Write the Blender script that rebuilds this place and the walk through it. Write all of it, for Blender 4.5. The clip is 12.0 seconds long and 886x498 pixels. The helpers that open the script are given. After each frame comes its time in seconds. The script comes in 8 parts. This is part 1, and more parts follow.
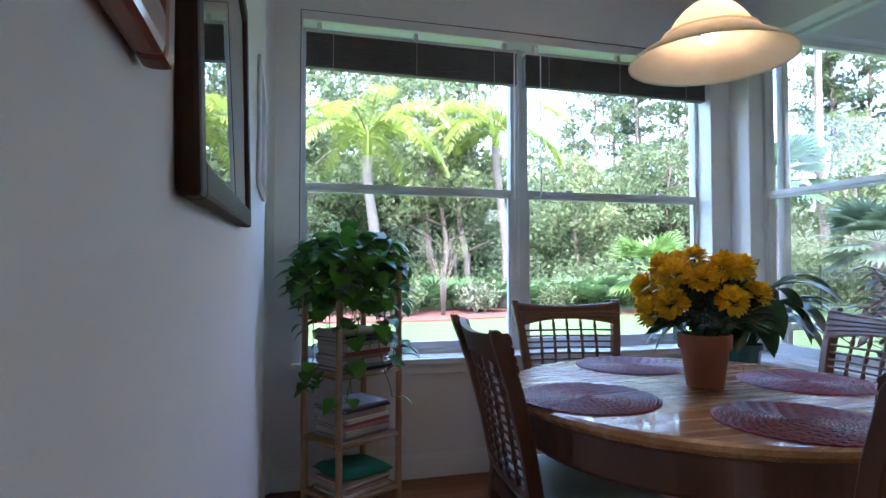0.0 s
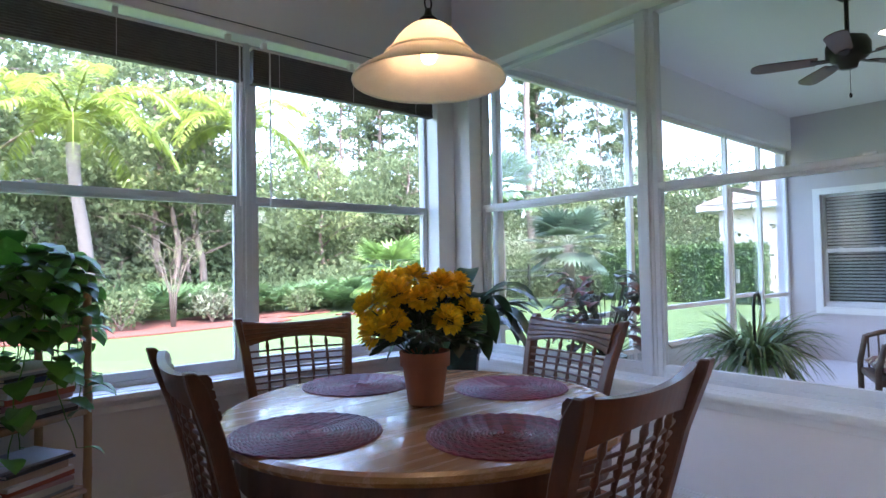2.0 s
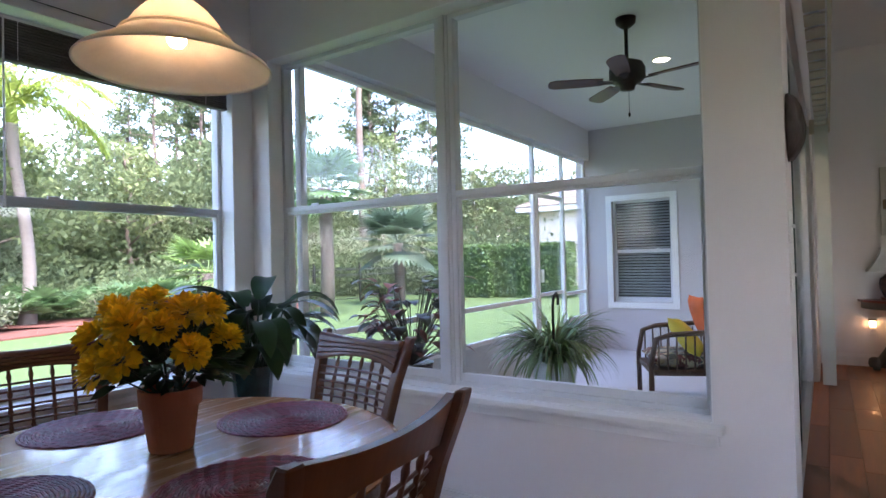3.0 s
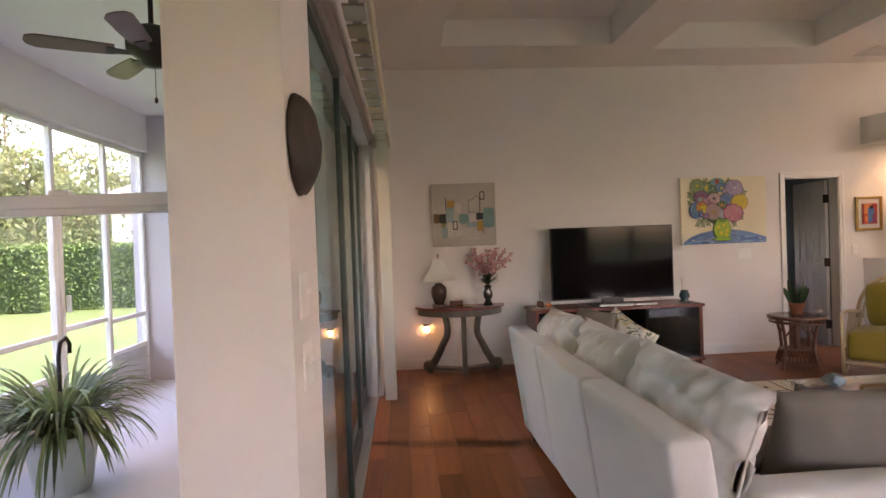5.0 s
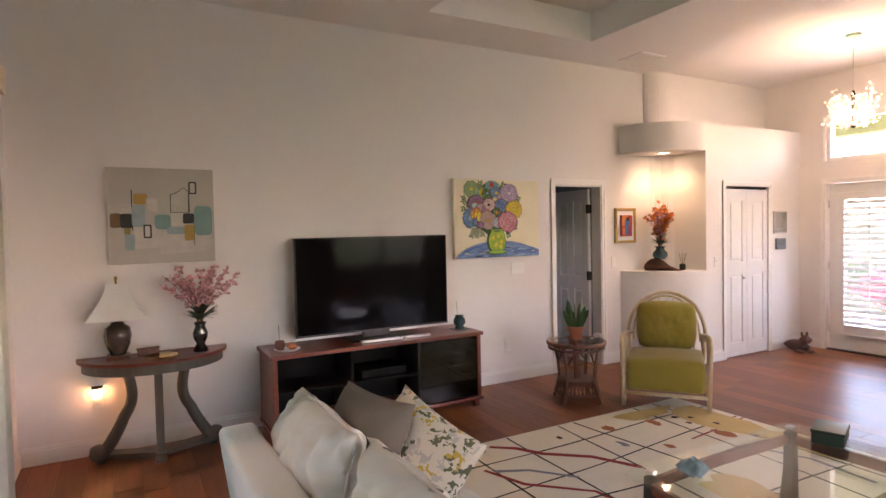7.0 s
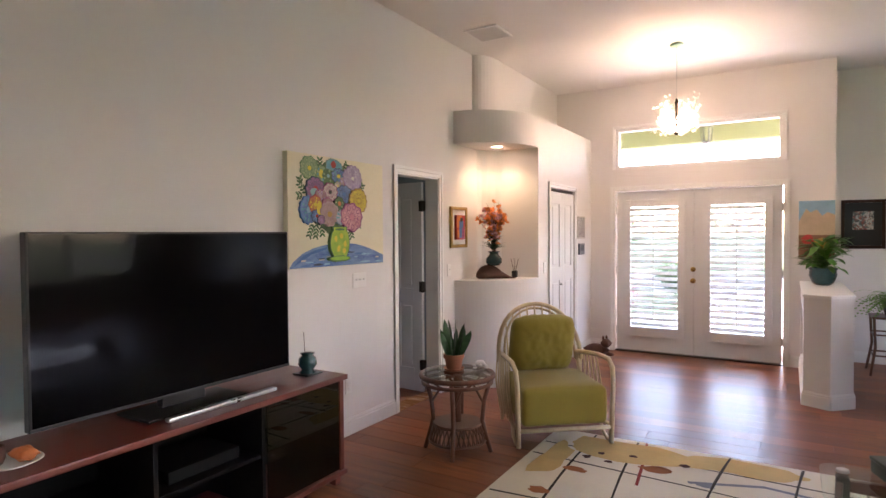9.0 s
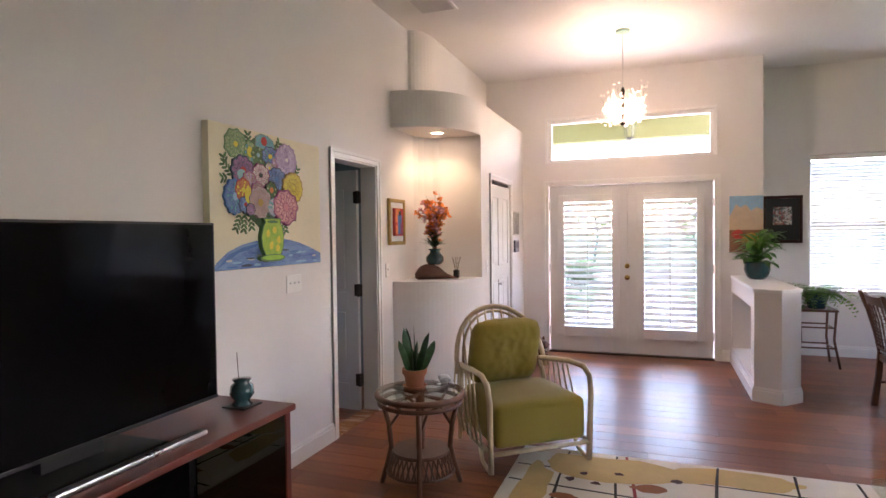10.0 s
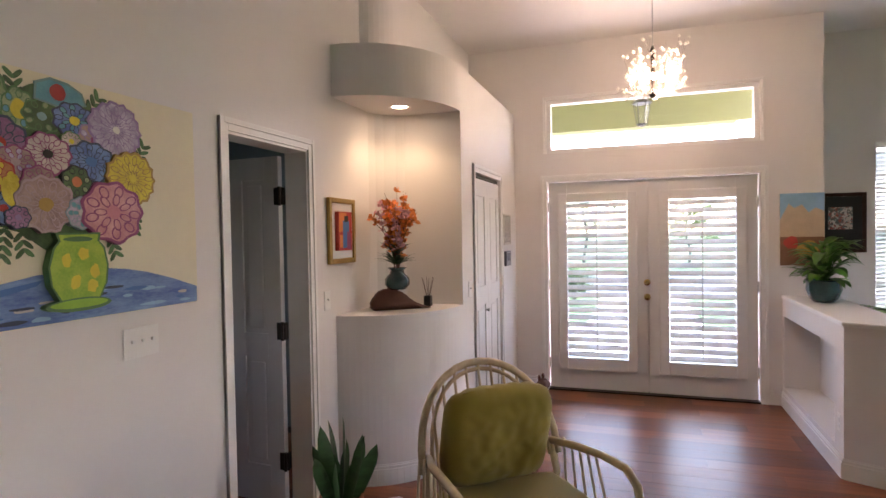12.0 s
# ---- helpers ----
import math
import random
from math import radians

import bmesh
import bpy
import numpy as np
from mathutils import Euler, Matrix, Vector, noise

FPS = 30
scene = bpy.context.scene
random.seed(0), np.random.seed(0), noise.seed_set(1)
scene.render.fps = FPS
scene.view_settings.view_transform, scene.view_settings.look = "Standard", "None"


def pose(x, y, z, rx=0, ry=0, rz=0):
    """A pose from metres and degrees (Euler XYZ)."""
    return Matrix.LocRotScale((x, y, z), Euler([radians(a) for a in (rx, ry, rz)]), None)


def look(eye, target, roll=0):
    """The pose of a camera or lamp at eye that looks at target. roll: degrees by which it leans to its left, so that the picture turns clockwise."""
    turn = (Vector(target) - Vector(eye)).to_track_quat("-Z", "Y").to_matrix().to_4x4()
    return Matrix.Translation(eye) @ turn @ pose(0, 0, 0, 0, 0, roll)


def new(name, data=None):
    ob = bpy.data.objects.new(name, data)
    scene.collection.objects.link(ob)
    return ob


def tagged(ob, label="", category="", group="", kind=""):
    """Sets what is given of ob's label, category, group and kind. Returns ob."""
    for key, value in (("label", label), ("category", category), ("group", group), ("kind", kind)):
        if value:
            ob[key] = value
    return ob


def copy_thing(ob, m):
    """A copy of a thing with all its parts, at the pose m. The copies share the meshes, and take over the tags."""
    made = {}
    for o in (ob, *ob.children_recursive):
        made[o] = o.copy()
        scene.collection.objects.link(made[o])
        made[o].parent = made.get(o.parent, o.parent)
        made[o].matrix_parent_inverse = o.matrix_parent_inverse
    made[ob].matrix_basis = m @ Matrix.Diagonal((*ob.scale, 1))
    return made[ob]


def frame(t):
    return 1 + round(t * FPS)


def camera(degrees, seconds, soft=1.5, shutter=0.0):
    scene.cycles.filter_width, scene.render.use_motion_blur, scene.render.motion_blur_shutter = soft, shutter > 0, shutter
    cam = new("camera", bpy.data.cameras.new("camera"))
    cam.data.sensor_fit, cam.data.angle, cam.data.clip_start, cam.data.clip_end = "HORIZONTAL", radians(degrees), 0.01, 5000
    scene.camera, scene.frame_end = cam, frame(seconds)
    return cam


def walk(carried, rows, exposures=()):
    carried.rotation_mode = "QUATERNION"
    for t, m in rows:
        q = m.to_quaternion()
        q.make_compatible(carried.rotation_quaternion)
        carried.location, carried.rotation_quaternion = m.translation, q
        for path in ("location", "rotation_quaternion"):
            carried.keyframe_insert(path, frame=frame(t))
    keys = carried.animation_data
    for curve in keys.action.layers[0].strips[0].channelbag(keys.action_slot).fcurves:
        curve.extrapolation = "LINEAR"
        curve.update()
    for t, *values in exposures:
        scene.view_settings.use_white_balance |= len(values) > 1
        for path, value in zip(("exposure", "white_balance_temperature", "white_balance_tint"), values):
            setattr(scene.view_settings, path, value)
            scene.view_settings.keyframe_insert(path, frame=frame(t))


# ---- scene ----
cam = camera(75.1, 12.0)
PATH = [
    (0, (0.051, 0.029, 1.127), (0.582, 1.957, 1.191), -0.0),
    (0.5, (0.086, 0.07, 1.133), (0.788, 1.941, 1.2), -0.3),
    (1, (0.106, 0.095, 1.149), (1.003, 1.881, 1.213), -0.5),
    (1.5, (0.142, 0.108, 1.163), (1.233, 1.783, 1.227), -0.8),
    (2, (0.192, 0.119, 1.186), (1.48, 1.648, 1.246), -1.0),
    (2.5, (0.285, 0.099, 1.213), (1.762, 1.447, 1.261), -1.2),
    (3, (0.447, 0.086, 1.244), (2.111, 1.196, 1.281), -1.4),
    (3.3, (0.553, 0.067, 1.271), (2.314, 1.013, 1.309), -1.9),
    (3.5, (0.617, 0.033, 1.287), (2.43, 0.877, 1.316), -1.7),
    (3.7, (0.692, 0.014, 1.297), (2.551, 0.751, 1.323), -1.7),
    (5.3, (1.68, -0.114, 1.497), (3.654, -0.433, 1.459), -2.0),
    (5.5, (1.822, -0.165, 1.529), (3.776, -0.591, 1.485), -1.9),
    (6, (2.283, -0.249, 1.569), (4.171, -0.906, 1.511), -1.5),
    (6.5, (2.727, -0.333, 1.55), (4.542, -1.172, 1.494), -1.4),
    (7, (3.166, -0.482, 1.591), (4.913, -1.453, 1.525), -1.2),
    (7.2, (3.328, -0.531, 1.572), (5.046, -1.554, 1.509), -1.0),
    (8.8, (5.06, -0.564, 1.532), (6.169, -2.227, 1.474), -0.4),
    (9, (5.184, -0.578, 1.527), (6.214, -2.292, 1.476), -0.4),
    (9.5, (5.525, -0.719, 1.508), (6.358, -2.536, 1.456), -0.6),
    (10, (5.864, -0.943, 1.482), (6.558, -2.818, 1.431), -0.7),
    (10.5, (6.101, -1.2, 1.475), (6.721, -3.101, 1.43), -0.9),
    (11, (6.177, -1.553, 1.503), (6.75, -3.468, 1.455), -1.1),
    (11.5, (6.222, -1.957, 1.509), (6.792, -3.874, 1.467), -1.1),
    (12, (6.26, -2.395, 1.561), (6.905, -4.287, 1.512), -1.0),
]
SKY, SUN = 0.15, 1.5
EXPOSURES = [(0.0, 4.38, 5800, 22), (0.5, 4.45, 5900, 22), (1.0, 4.45, 5900, 23), (2.0, 4.25, 6100, 25), (3.0, 3.95, 6400, 29), (3.5, 3.8, 6500, 31), (5.5, 4.85, 8500, 42), (6.0, 4.98, 8300, 40), (7.0, 4.95, 7900, 40), (9.0, 4.85, 7200, 35), (11.0, 4.55, 6900, 35), (12.0, 4.35, 7200, 35)]
walk(cam, [(t, look(eye, target, roll)) for t, eye, target, roll in PATH], EXPOSURES)

# ---- world and lights ----
world = bpy.data.worlds.new("overcast_sky")
scene.world = world
world.use_nodes = True
wn = world.node_tree.nodes
sky = wn.new("ShaderNodeTexSky")
sky.sky_type = 'NISHITA'
sky.sun_disc = False
sky.sun_elevation = radians(48)
sky.sun_rotation = radians(200)
sky.air_density, sky.dust_density, sky.ozone_density = 1.0, 1.5, 1.0
world.node_tree.links.new(sky.outputs[0], wn["Background"].inputs[0])
wn["Background"].inputs[1].default_value = SKY


def lamp(name, kind, m, energy, colour, **kw):
    d = bpy.data.lights.new(name, kind)
    d.energy, d.color = energy, colour
    for k, v in kw.items():
        if k == "radius":
            d.shadow_soft_size = v
        elif k == "angle":
            d.angle = v
        elif k == "spot":
            d.spot_size, d.spot_blend = v, 0.6
    o = new(name, d)
    o.matrix_world = m
    return tagged(o, kind="structure")


lamp("sun", 'SUN', look((0, 0, 30), (6, 14, 0)), SUN, (1.0, 0.97, 0.92), angle=radians(18))
lamp("chandelier_light", 'POINT', pose(6.16, -6.76, 2.72), 2.3, (1.0, 0.78, 0.55), radius=0.03)
lamp("pendant_light", 'POINT', pose(1.36, 1.56, 1.885), 0.19, (1.0, 0.64, 0.33), radius=0.03)
lamp("niche_light", 'SPOT', look((7.78, -6.0, 2.41), (7.80, -6.02, 1.0)), 0.62, (1.0, 0.82, 0.48), radius=0.06, spot=radians(130))
lamp("night_light_glow", 'POINT', pose(7.99, -0.285, 0.47), 0.022, (1.0, 0.55, 0.22), radius=0.02)
lamp("porch_downlight", 'SPOT', look((5.86, 1.28, 2.97), (5.86, 1.28, 0)), 4.5, (1.0, 0.8, 0.6), radius=0.06, spot=radians(140))


# ---- materials ----
def mat(name, col, rough=0.6, metal=0.0, var=0.12, scale=6.0, bump=0.0, bscale=120.0, coat=0.0, rand=0.0, col2=None, sheen=0.0, stretch=(1, 1, 1), sub=0.0):
    """A surface with slow stains, fine grain and fine relief, in real-world size."""
    m = bpy.data.materials.new(name)
    m.use_nodes = True
    n, l = m.node_tree.nodes, m.node_tree.links
    p = n["Principled BSDF"]
    p.inputs["Roughness"].default_value, p.inputs["Metallic"].default_value = rough, metal
    p.inputs["Coat Weight"].default_value = coat
    p.inputs["Sheen Weight"].default_value = sheen
    tc = n.new("ShaderNodeTexCoord")
    mp = n.new("ShaderNodeMapping")
    mp.inputs["Scale"].default_value = stretch
    l.new(tc.outputs["Object"], mp.inputs[0])
    big = n.new("ShaderNodeTexNoise")
    big.inputs["Scale"].default_value, big.inputs["Detail"].default_value = scale, 5
    l.new(mp.outputs[0], big.inputs[0])
    fine = n.new("ShaderNodeTexNoise")
    fine.inputs["Scale"].default_value, fine.inputs["Detail"].default_value = scale * 9, 3
    l.new(mp.outputs[0], fine.inputs[0])
    add = n.new("ShaderNodeMath")
    add.operation = 'MULTIPLY_ADD'
    l.new(fine.outputs[0], add.inputs[0])
    add.inputs[1].default_value = 0.4
    l.new(big.outputs[0], add.inputs[2])
    ramp = n.new("ShaderNodeMapRange")
    l.new(add.outputs[0], ramp.inputs[0])
    ramp.inputs[1].default_value, ramp.inputs[2].default_value = 0.35, 1.05
    mix = n.new("ShaderNodeMix")
    mix.data_type = 'RGBA'
    l.new(ramp.outputs[0], mix.inputs[0])
    a = Vector(col)
    b = Vector(col2) if col2 else a * (1 + var)
    a = a if col2 else a * (1 - var)
    mix.inputs[6].default_value, mix.inputs[7].default_value = (*a, 1), (*[min(c, 1) for c in b], 1)
    out = mix.outputs[2]
    if rand:
        info = n.new("ShaderNodeObjectInfo")
        geo = n.new("ShaderNodeNewGeometry")
        s = n.new("ShaderNodeMath")
        s.operation = 'ADD'
        l.new(info.outputs["Random"], s.inputs[0])
        l.new(geo.outputs["Random Per Island"], s.inputs[1])
        fr = n.new("ShaderNodeMath")
        fr.operation = 'FRACT'
        l.new(s.outputs[0], fr.inputs[0])
        mr = n.new("ShaderNodeMapRange")
        l.new(fr.outputs[0], mr.inputs[0])
        mr.inputs[3].default_value, mr.inputs[4].default_value = 1 - rand, 1 + rand
        hsv = n.new("ShaderNodeHueSaturation")
        l.new(mr.outputs[0], hsv.inputs["Value"])
        l.new(out, hsv.inputs["Color"])
        out = hsv.outputs[0]
    l.new(out, p.inputs["Base Color"])
    rr = n.new("ShaderNodeMapRange")
    l.new(add.outputs[0], rr.inputs[0])
    rr.inputs[1].default_value, rr.inputs[2].default_value = 0.3, 1.1
    rr.inputs[3].default_value, rr.inputs[4].default_value = max(rough - 0.06, 0.02), min(rough + 0.08, 1)
    l.new(rr.outputs[0], p.inputs["Roughness"])
    if bump:
        bn = n.new("ShaderNodeTexNoise")
        bn.inputs["Scale"].default_value, bn.inputs["Detail"].default_value = bscale, 4
        l.new(mp.outputs[0], bn.inputs[0])
        bu = n.new("ShaderNodeBump")
        bu.inputs["Strength"].default_value, bu.inputs["Distance"].default_value = bump, 0.004
        l.new(bn.outputs[0], bu.inputs["Height"])
        l.new(bu.outputs[0], p.inputs["Normal"])
    if sub:
        tr = n.new("ShaderNodeBsdfTranslucent")
        l.new(out, tr.inputs[0])
        ms = n.new("ShaderNodeMixShader")
        ms.inputs[0].default_value = sub
        l.new(p.outputs[0], ms.inputs[1])
        l.new(tr.outputs[0], ms.inputs[2])
        l.new(ms.outputs[0], n["Material Output"].inputs[0])
    return m


def wood(name, dark, light, rough=0.35, scale=3.0, along=(0.6, 9, 9), rand=0.0, coat=0.2):
    return mat(name, dark, rough, 0, 0, scale, 0.06, 60, coat, rand, light, 0, along)


def glass(name, tint=(1, 1, 1), gloss=0.08, rough=0.0):
    m = bpy.data.materials.new(name)
    m.use_nodes = True
    n, l = m.node_tree.nodes, m.node_tree.links
    n.remove(n["Principled BSDF"])
    t, g = n.new("ShaderNodeBsdfTransparent"), n.new("ShaderNodeBsdfGlossy")
    t.inputs[0].default_value, g.inputs["Roughness"].default_value = (*tint, 1), rough
    f = n.new("ShaderNodeLayerWeight")
    f.inputs[0].default_value = 0.5
    pw = n.new("ShaderNodeMath")
    pw.operation = 'POWER'
    l.new(f.outputs["Facing"], pw.inputs[0])
    pw.inputs[1].default_value = 4.0
    k = n.new("ShaderNodeMath")
    k.operation = 'MULTIPLY_ADD'
    l.new(pw.outputs[0], k.inputs[0])
    k.inputs[1].default_value, k.inputs[2].default_value = 0.7, gloss
    x = n.new("ShaderNodeMixShader")
    l.new(k.outputs[0], x.inputs[0])
    l.new(t.outputs[0], x.inputs[1])
    l.new(g.outputs[0], x.inputs[2])
    l.new(x.outputs[0], n["Material Output"].inputs[0])
    return m


def glow(name, col, strength):
    m = bpy.data.materials.new(name)
    m.use_nodes = True
    p = m.node_tree.nodes["Principled BSDF"]
    p.inputs["Base Color"].default_value = (0.9, 0.85, 0.8, 1)
    p.inputs["Emission Color"].default_value, p.inputs["Emission Strength"].default_value = (*col, 1), strength
    return m


WALL = mat("cream_wall_paint", (0.76, 0.73, 0.71), 0.75, var=0.025, scale=1.2, bump=0.12, bscale=90)
CEIL = mat("ceiling_paint", (0.80, 0.78, 0.76), 0.85, var=0.02, scale=1.0, bump=0.25, bscale=60)
WHITE = mat("white_trim_paint", (0.80, 0.79, 0.77), 0.4, var=0.03, scale=5, bump=0.03)
ALU = mat("white_aluminium_frame", (0.62, 0.63, 0.64), 0.42, var=0.05, scale=8, bump=0.03)
DOORWHITE = mat("white_door_paint", (0.74, 0.74, 0.74), 0.42, var=0.03, scale=4, bump=0.04)
STUCCO = mat("white_stucco", (0.56, 0.525, 0.53), 0.85, var=0.04, scale=2, bump=0.5, bscale=70)
CONC = mat("porch_concrete", (0.55, 0.53, 0.53), 0.8, var=0.12, scale=2.5, bump=0.2)
PANE = glass("window_glass", (0.97, 0.985, 0.98), 0.02)
SLIDERGLASS = glass("tinted_sliding_glass", (0.70, 0.88, 0.87), 0.08)
SOLARPANE = glass("solar_tinted_glass", (0.68, 0.78, 0.82), 0.03)
TABLEGLASS = glass("table_glass", (0.93, 0.97, 0.96), 0.03)
PICGLASS = glass("picture_glass", (0.9, 0.9, 0.9), 0.30)
FLOORWOOD = wood("oak_floor_plank", (0.125, 0.036, 0.013), (0.32, 0.108, 0.040), 0.36, 3.0, (0.55, 8, 8), 0.30, 0.05)
FLOORWOOD.node_tree.nodes["Principled BSDF"].inputs["Specular IOR Level"].default_value = 0.32
OAK = wood("oak_table_top", (0.30, 0.13, 0.05), (0.50, 0.26, 0.11), 0.25, 3, (1, 12, 12), 0, 0.35)
DARKOAK = wood("dark_stained_wood", (0.060, 0.020, 0.009), (0.15, 0.054, 0.022), 0.36, 3, (8, 8, 0.8), 0, 0.1)
CHERRY = wood("cherry_wood", (0.11, 0.018, 0.010), (0.20, 0.036, 0.019), 0.30, 2, (8, 0.8, 8), 0, 0.3)
BAMBOO = wood("bamboo_pole", (0.30, 0.17, 0.085), (0.48, 0.30, 0.16), 0.4, 4, (10, 10, 1))
RATTAN = wood("pale_rattan", (0.50, 0.36, 0.20), (0.70, 0.56, 0.36), 0.35, 6, (4, 4, 1))
BROWNRATTAN = wood("brown_rattan", (0.085, 0.030, 0.016), (0.18, 0.072, 0.036), 0.35, 6, (4, 4, 1))
GREYWOOD = wood("painted_grey_green_wood", (0.055, 0.054, 0.042), (0.115, 0.11, 0.088), 0.5, 3, (6, 6, 1))
BLACK = mat("black_plastic", (0.012, 0.012, 0.013), 0.35, var=0.1)
SCREEN = mat("television_screen", (0.004, 0.004, 0.005), 0.05, var=0.05)
SCREEN.node_tree.nodes["Principled BSDF"].inputs["Specular IOR Level"].default_value = 0.10
MATTEBLACK = mat("matte_black_board", (0.006, 0.006, 0.006), 0.65, var=0.1)
MATTEBLACK.node_tree.nodes["Principled BSDF"].inputs["Specular IOR Level"].default_value = 0.15
BRONZE = mat("dark_bronze", (0.03, 0.022, 0.018), 0.4, 0.7, var=0.2)
STEEL = mat("brushed_steel", (0.6, 0.6, 0.6), 0.3, 1.0, var=0.1)
BRASS = mat("polished_brass", (0.62, 0.42, 0.14), 0.22, 1.0, var=0.1)
LINEN = mat("pale_grey_linen", (0.62, 0.60, 0.56), 0.9, var=0.06, scale=5, bump=0.5, bscale=420, sheen=0.3)
GREYFAB = mat("taupe_fabric", (0.19, 0.172, 0.145), 0.9, var=0.08, scale=6, bump=0.5, bscale=420, sheen=0.05)
OLIVE = mat("olive_green_fabric", (0.30, 0.222, 0.028), 0.85, var=0.08, scale=6, bump=0.4, bscale=380, sheen=0.2)
MAROON = mat("woven_maroon_straw", (0.19, 0.020, 0.040), 0.34, var=0.35, scale=60, bump=0.6, bscale=260, rand=0.35)
TERRA = mat("terracotta", (0.36, 0.12, 0.06), 0.75, var=0.12, scale=12, bump=0.2)
LEAF = mat("glossy_green_leaf", (0.065, 0.20, 0.025), 0.35, var=0.35, scale=14, rand=0.4, sub=0.25)
LEAFPALE = mat("pale_green_leaf", (0.10, 0.26, 0.03), 0.4, var=0.3, scale=14, rand=0.4, sub=0.3)
DARKLEAF = mat("dark_green_leaf", (0.018, 0.055, 0.020), 0.35, var=0.3, scale=14, rand=0.35, sub=0.15)
MARIGOLD = mat("marigold_petal", (0.86, 0.56, 0.008), 0.6, var=0.12, scale=20, rand=0.2, sub=0.25)
SOIL = mat("potting_soil", (0.04, 0.028, 0.02), 0.95, var=0.3, scale=30, bump=0.6)
PAPER = mat("paper_pages", (0.66, 0.60, 0.54), 0.8, var=0.12, scale=3, bump=0.4, bscale=500, stretch=(1, 1, 40))
TEALFAB = mat("teal_cloth", (0.01, 0.22, 0.17), 0.8, var=0.1, bump=0.3)
RUGCREAM = mat("cream_wool_rug", (0.74, 0.69, 0.58), 0.95, var=0.07, scale=4, bump=0.8, bscale=300)
LAWN = mat("mown_lawn", (0.026, 0.058, 0.010), 0.95, 0, 0.2, 0.6, 0.8, 40, col2=(0.046, 0.088, 0.018))
MULCH = mat("red_mulch", (0.085, 0.024, 0.014), 0.95, var=0.35, scale=9, bump=1.0, bscale=30)
BARK = mat("palm_bark", (0.075, 0.062, 0.052), 0.9, var=0.35, scale=5, bump=0.8, bscale=20, stretch=(1, 1, 3))
PALEBARK = mat("pale_palm_bark", (0.10, 0.086, 0.075), 0.9, var=0.25, scale=4, bump=0.6, bscale=18, stretch=(1, 1, 4))
PINEBARK = mat("pine_bark", (0.16, 0.12, 0.10), 0.95, var=0.35, scale=5, bump=0.8, bscale=15)
WOODS = mat("woodland_leaves", (0.100, 0.135, 0.066), 0.8, var=0.3, scale=0.5, rand=0.22, sub=0.5)
WOODS.node_tree.nodes["Principled BSDF"].inputs["Specular IOR Level"].default_value = 0.1
WOODSPALE = mat("yellow_green_leaves", (0.14, 0.18, 0.07), 0.7, var=0.3, scale=0.5, rand=0.5, sub=0.45)
PALMETTO = mat("palmetto_leaf", (0.075, 0.145, 0.055), 0.5, var=0.3, scale=1.5, rand=0.45, sub=0.3)
FROND = mat("palm_frond_leaf", (0.20, 0.27, 0.05), 0.45, var=0.3, scale=2, rand=0.4, sub=0.45)
SHINGLE = mat("brown_roof_shingle", (0.20, 0.16, 0.14), 0.9, var=0.25, scale=2, bump=0.6, bscale=20, rand=0.2)
BLINDSLAT = mat("grey_woven_blind", (0.12, 0.11, 0.10), 0.6, var=0.2, scale=12)
SLATWHITE = mat("white_slat", (0.74, 0.76, 0.77), 0.5, var=0.02, sub=0.15)
# blue-grey holds the bedroom's dim daylight, not a wall paint
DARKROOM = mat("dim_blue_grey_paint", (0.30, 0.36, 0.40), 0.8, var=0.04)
GREENPAINT = mat("olive_green_porch_paint", (0.19, 0.195, 0.085), 0.8, var=0.06)
GLAZE = mat("teal_glaze", (0.015, 0.06, 0.065), 0.18, var=0.5, scale=12, coat=0.5)
ROCK = mat("brown_driftwood", (0.11, 0.045, 0.028), 0.65, var=0.4, scale=10, bump=0.8, bscale=40)


# ---- building helpers ----
def part(name, bm, material, parent, label="", kind="", smooth=False):
    """Links a bmesh as one mesh object under a thing or a part (or on its own)."""
    me = bpy.data.meshes.new(name)
    bmesh.ops.recalc_face_normals(bm, faces=bm.faces)
    bm.to_mesh(me)
    bm.free()
    if smooth:
        me.polygons.foreach_set("use_smooth", [True] * len(me.polygons))
        me.update()
    for mm in material if isinstance(material, (list, tuple)) else (material,):
        me.materials.append(mm)
    o = new(name, me)
    o.parent = parent
    if label or kind:
        tagged(o, label, kind=kind)
    return o


def thing(name, m, label, category, group="", kind=""):
    e = new(name)
    e.empty_display_size = 0.1
    e.matrix_world = m
    return tagged(e, label, category, group, kind)


def B():
    return bmesh.new()


def box(bm, x0, x1, y0, y1, z0, z1, bev=0.0, m=None):
    r = bmesh.ops.create_cube(bm, size=1)
    vs = r["verts"]
    for v in vs:
        v.co = Vector(((x0 + x1) / 2 + v.co.x * (x1 - x0), (y0 + y1) / 2 + v.co.y * (y1 - y0), (z0 + z1) / 2 + v.co.z * (z1 - z0)))
    if bev:
        es = list({e for v in vs for e in v.link_edges})
        g = bmesh.ops.bevel(bm, geom=es, offset=bev, segments=2, affect='EDGES', profile=0.6)
        vs = list({v for f in g["faces"] for v in f.verts} | {v for v in vs if v.is_valid})
    if m is not None:
        bmesh.ops.transform(bm, matrix=m, verts=vs)
    return bm


def boxbm(*a, **k):
    return box(B(), *a, **k)


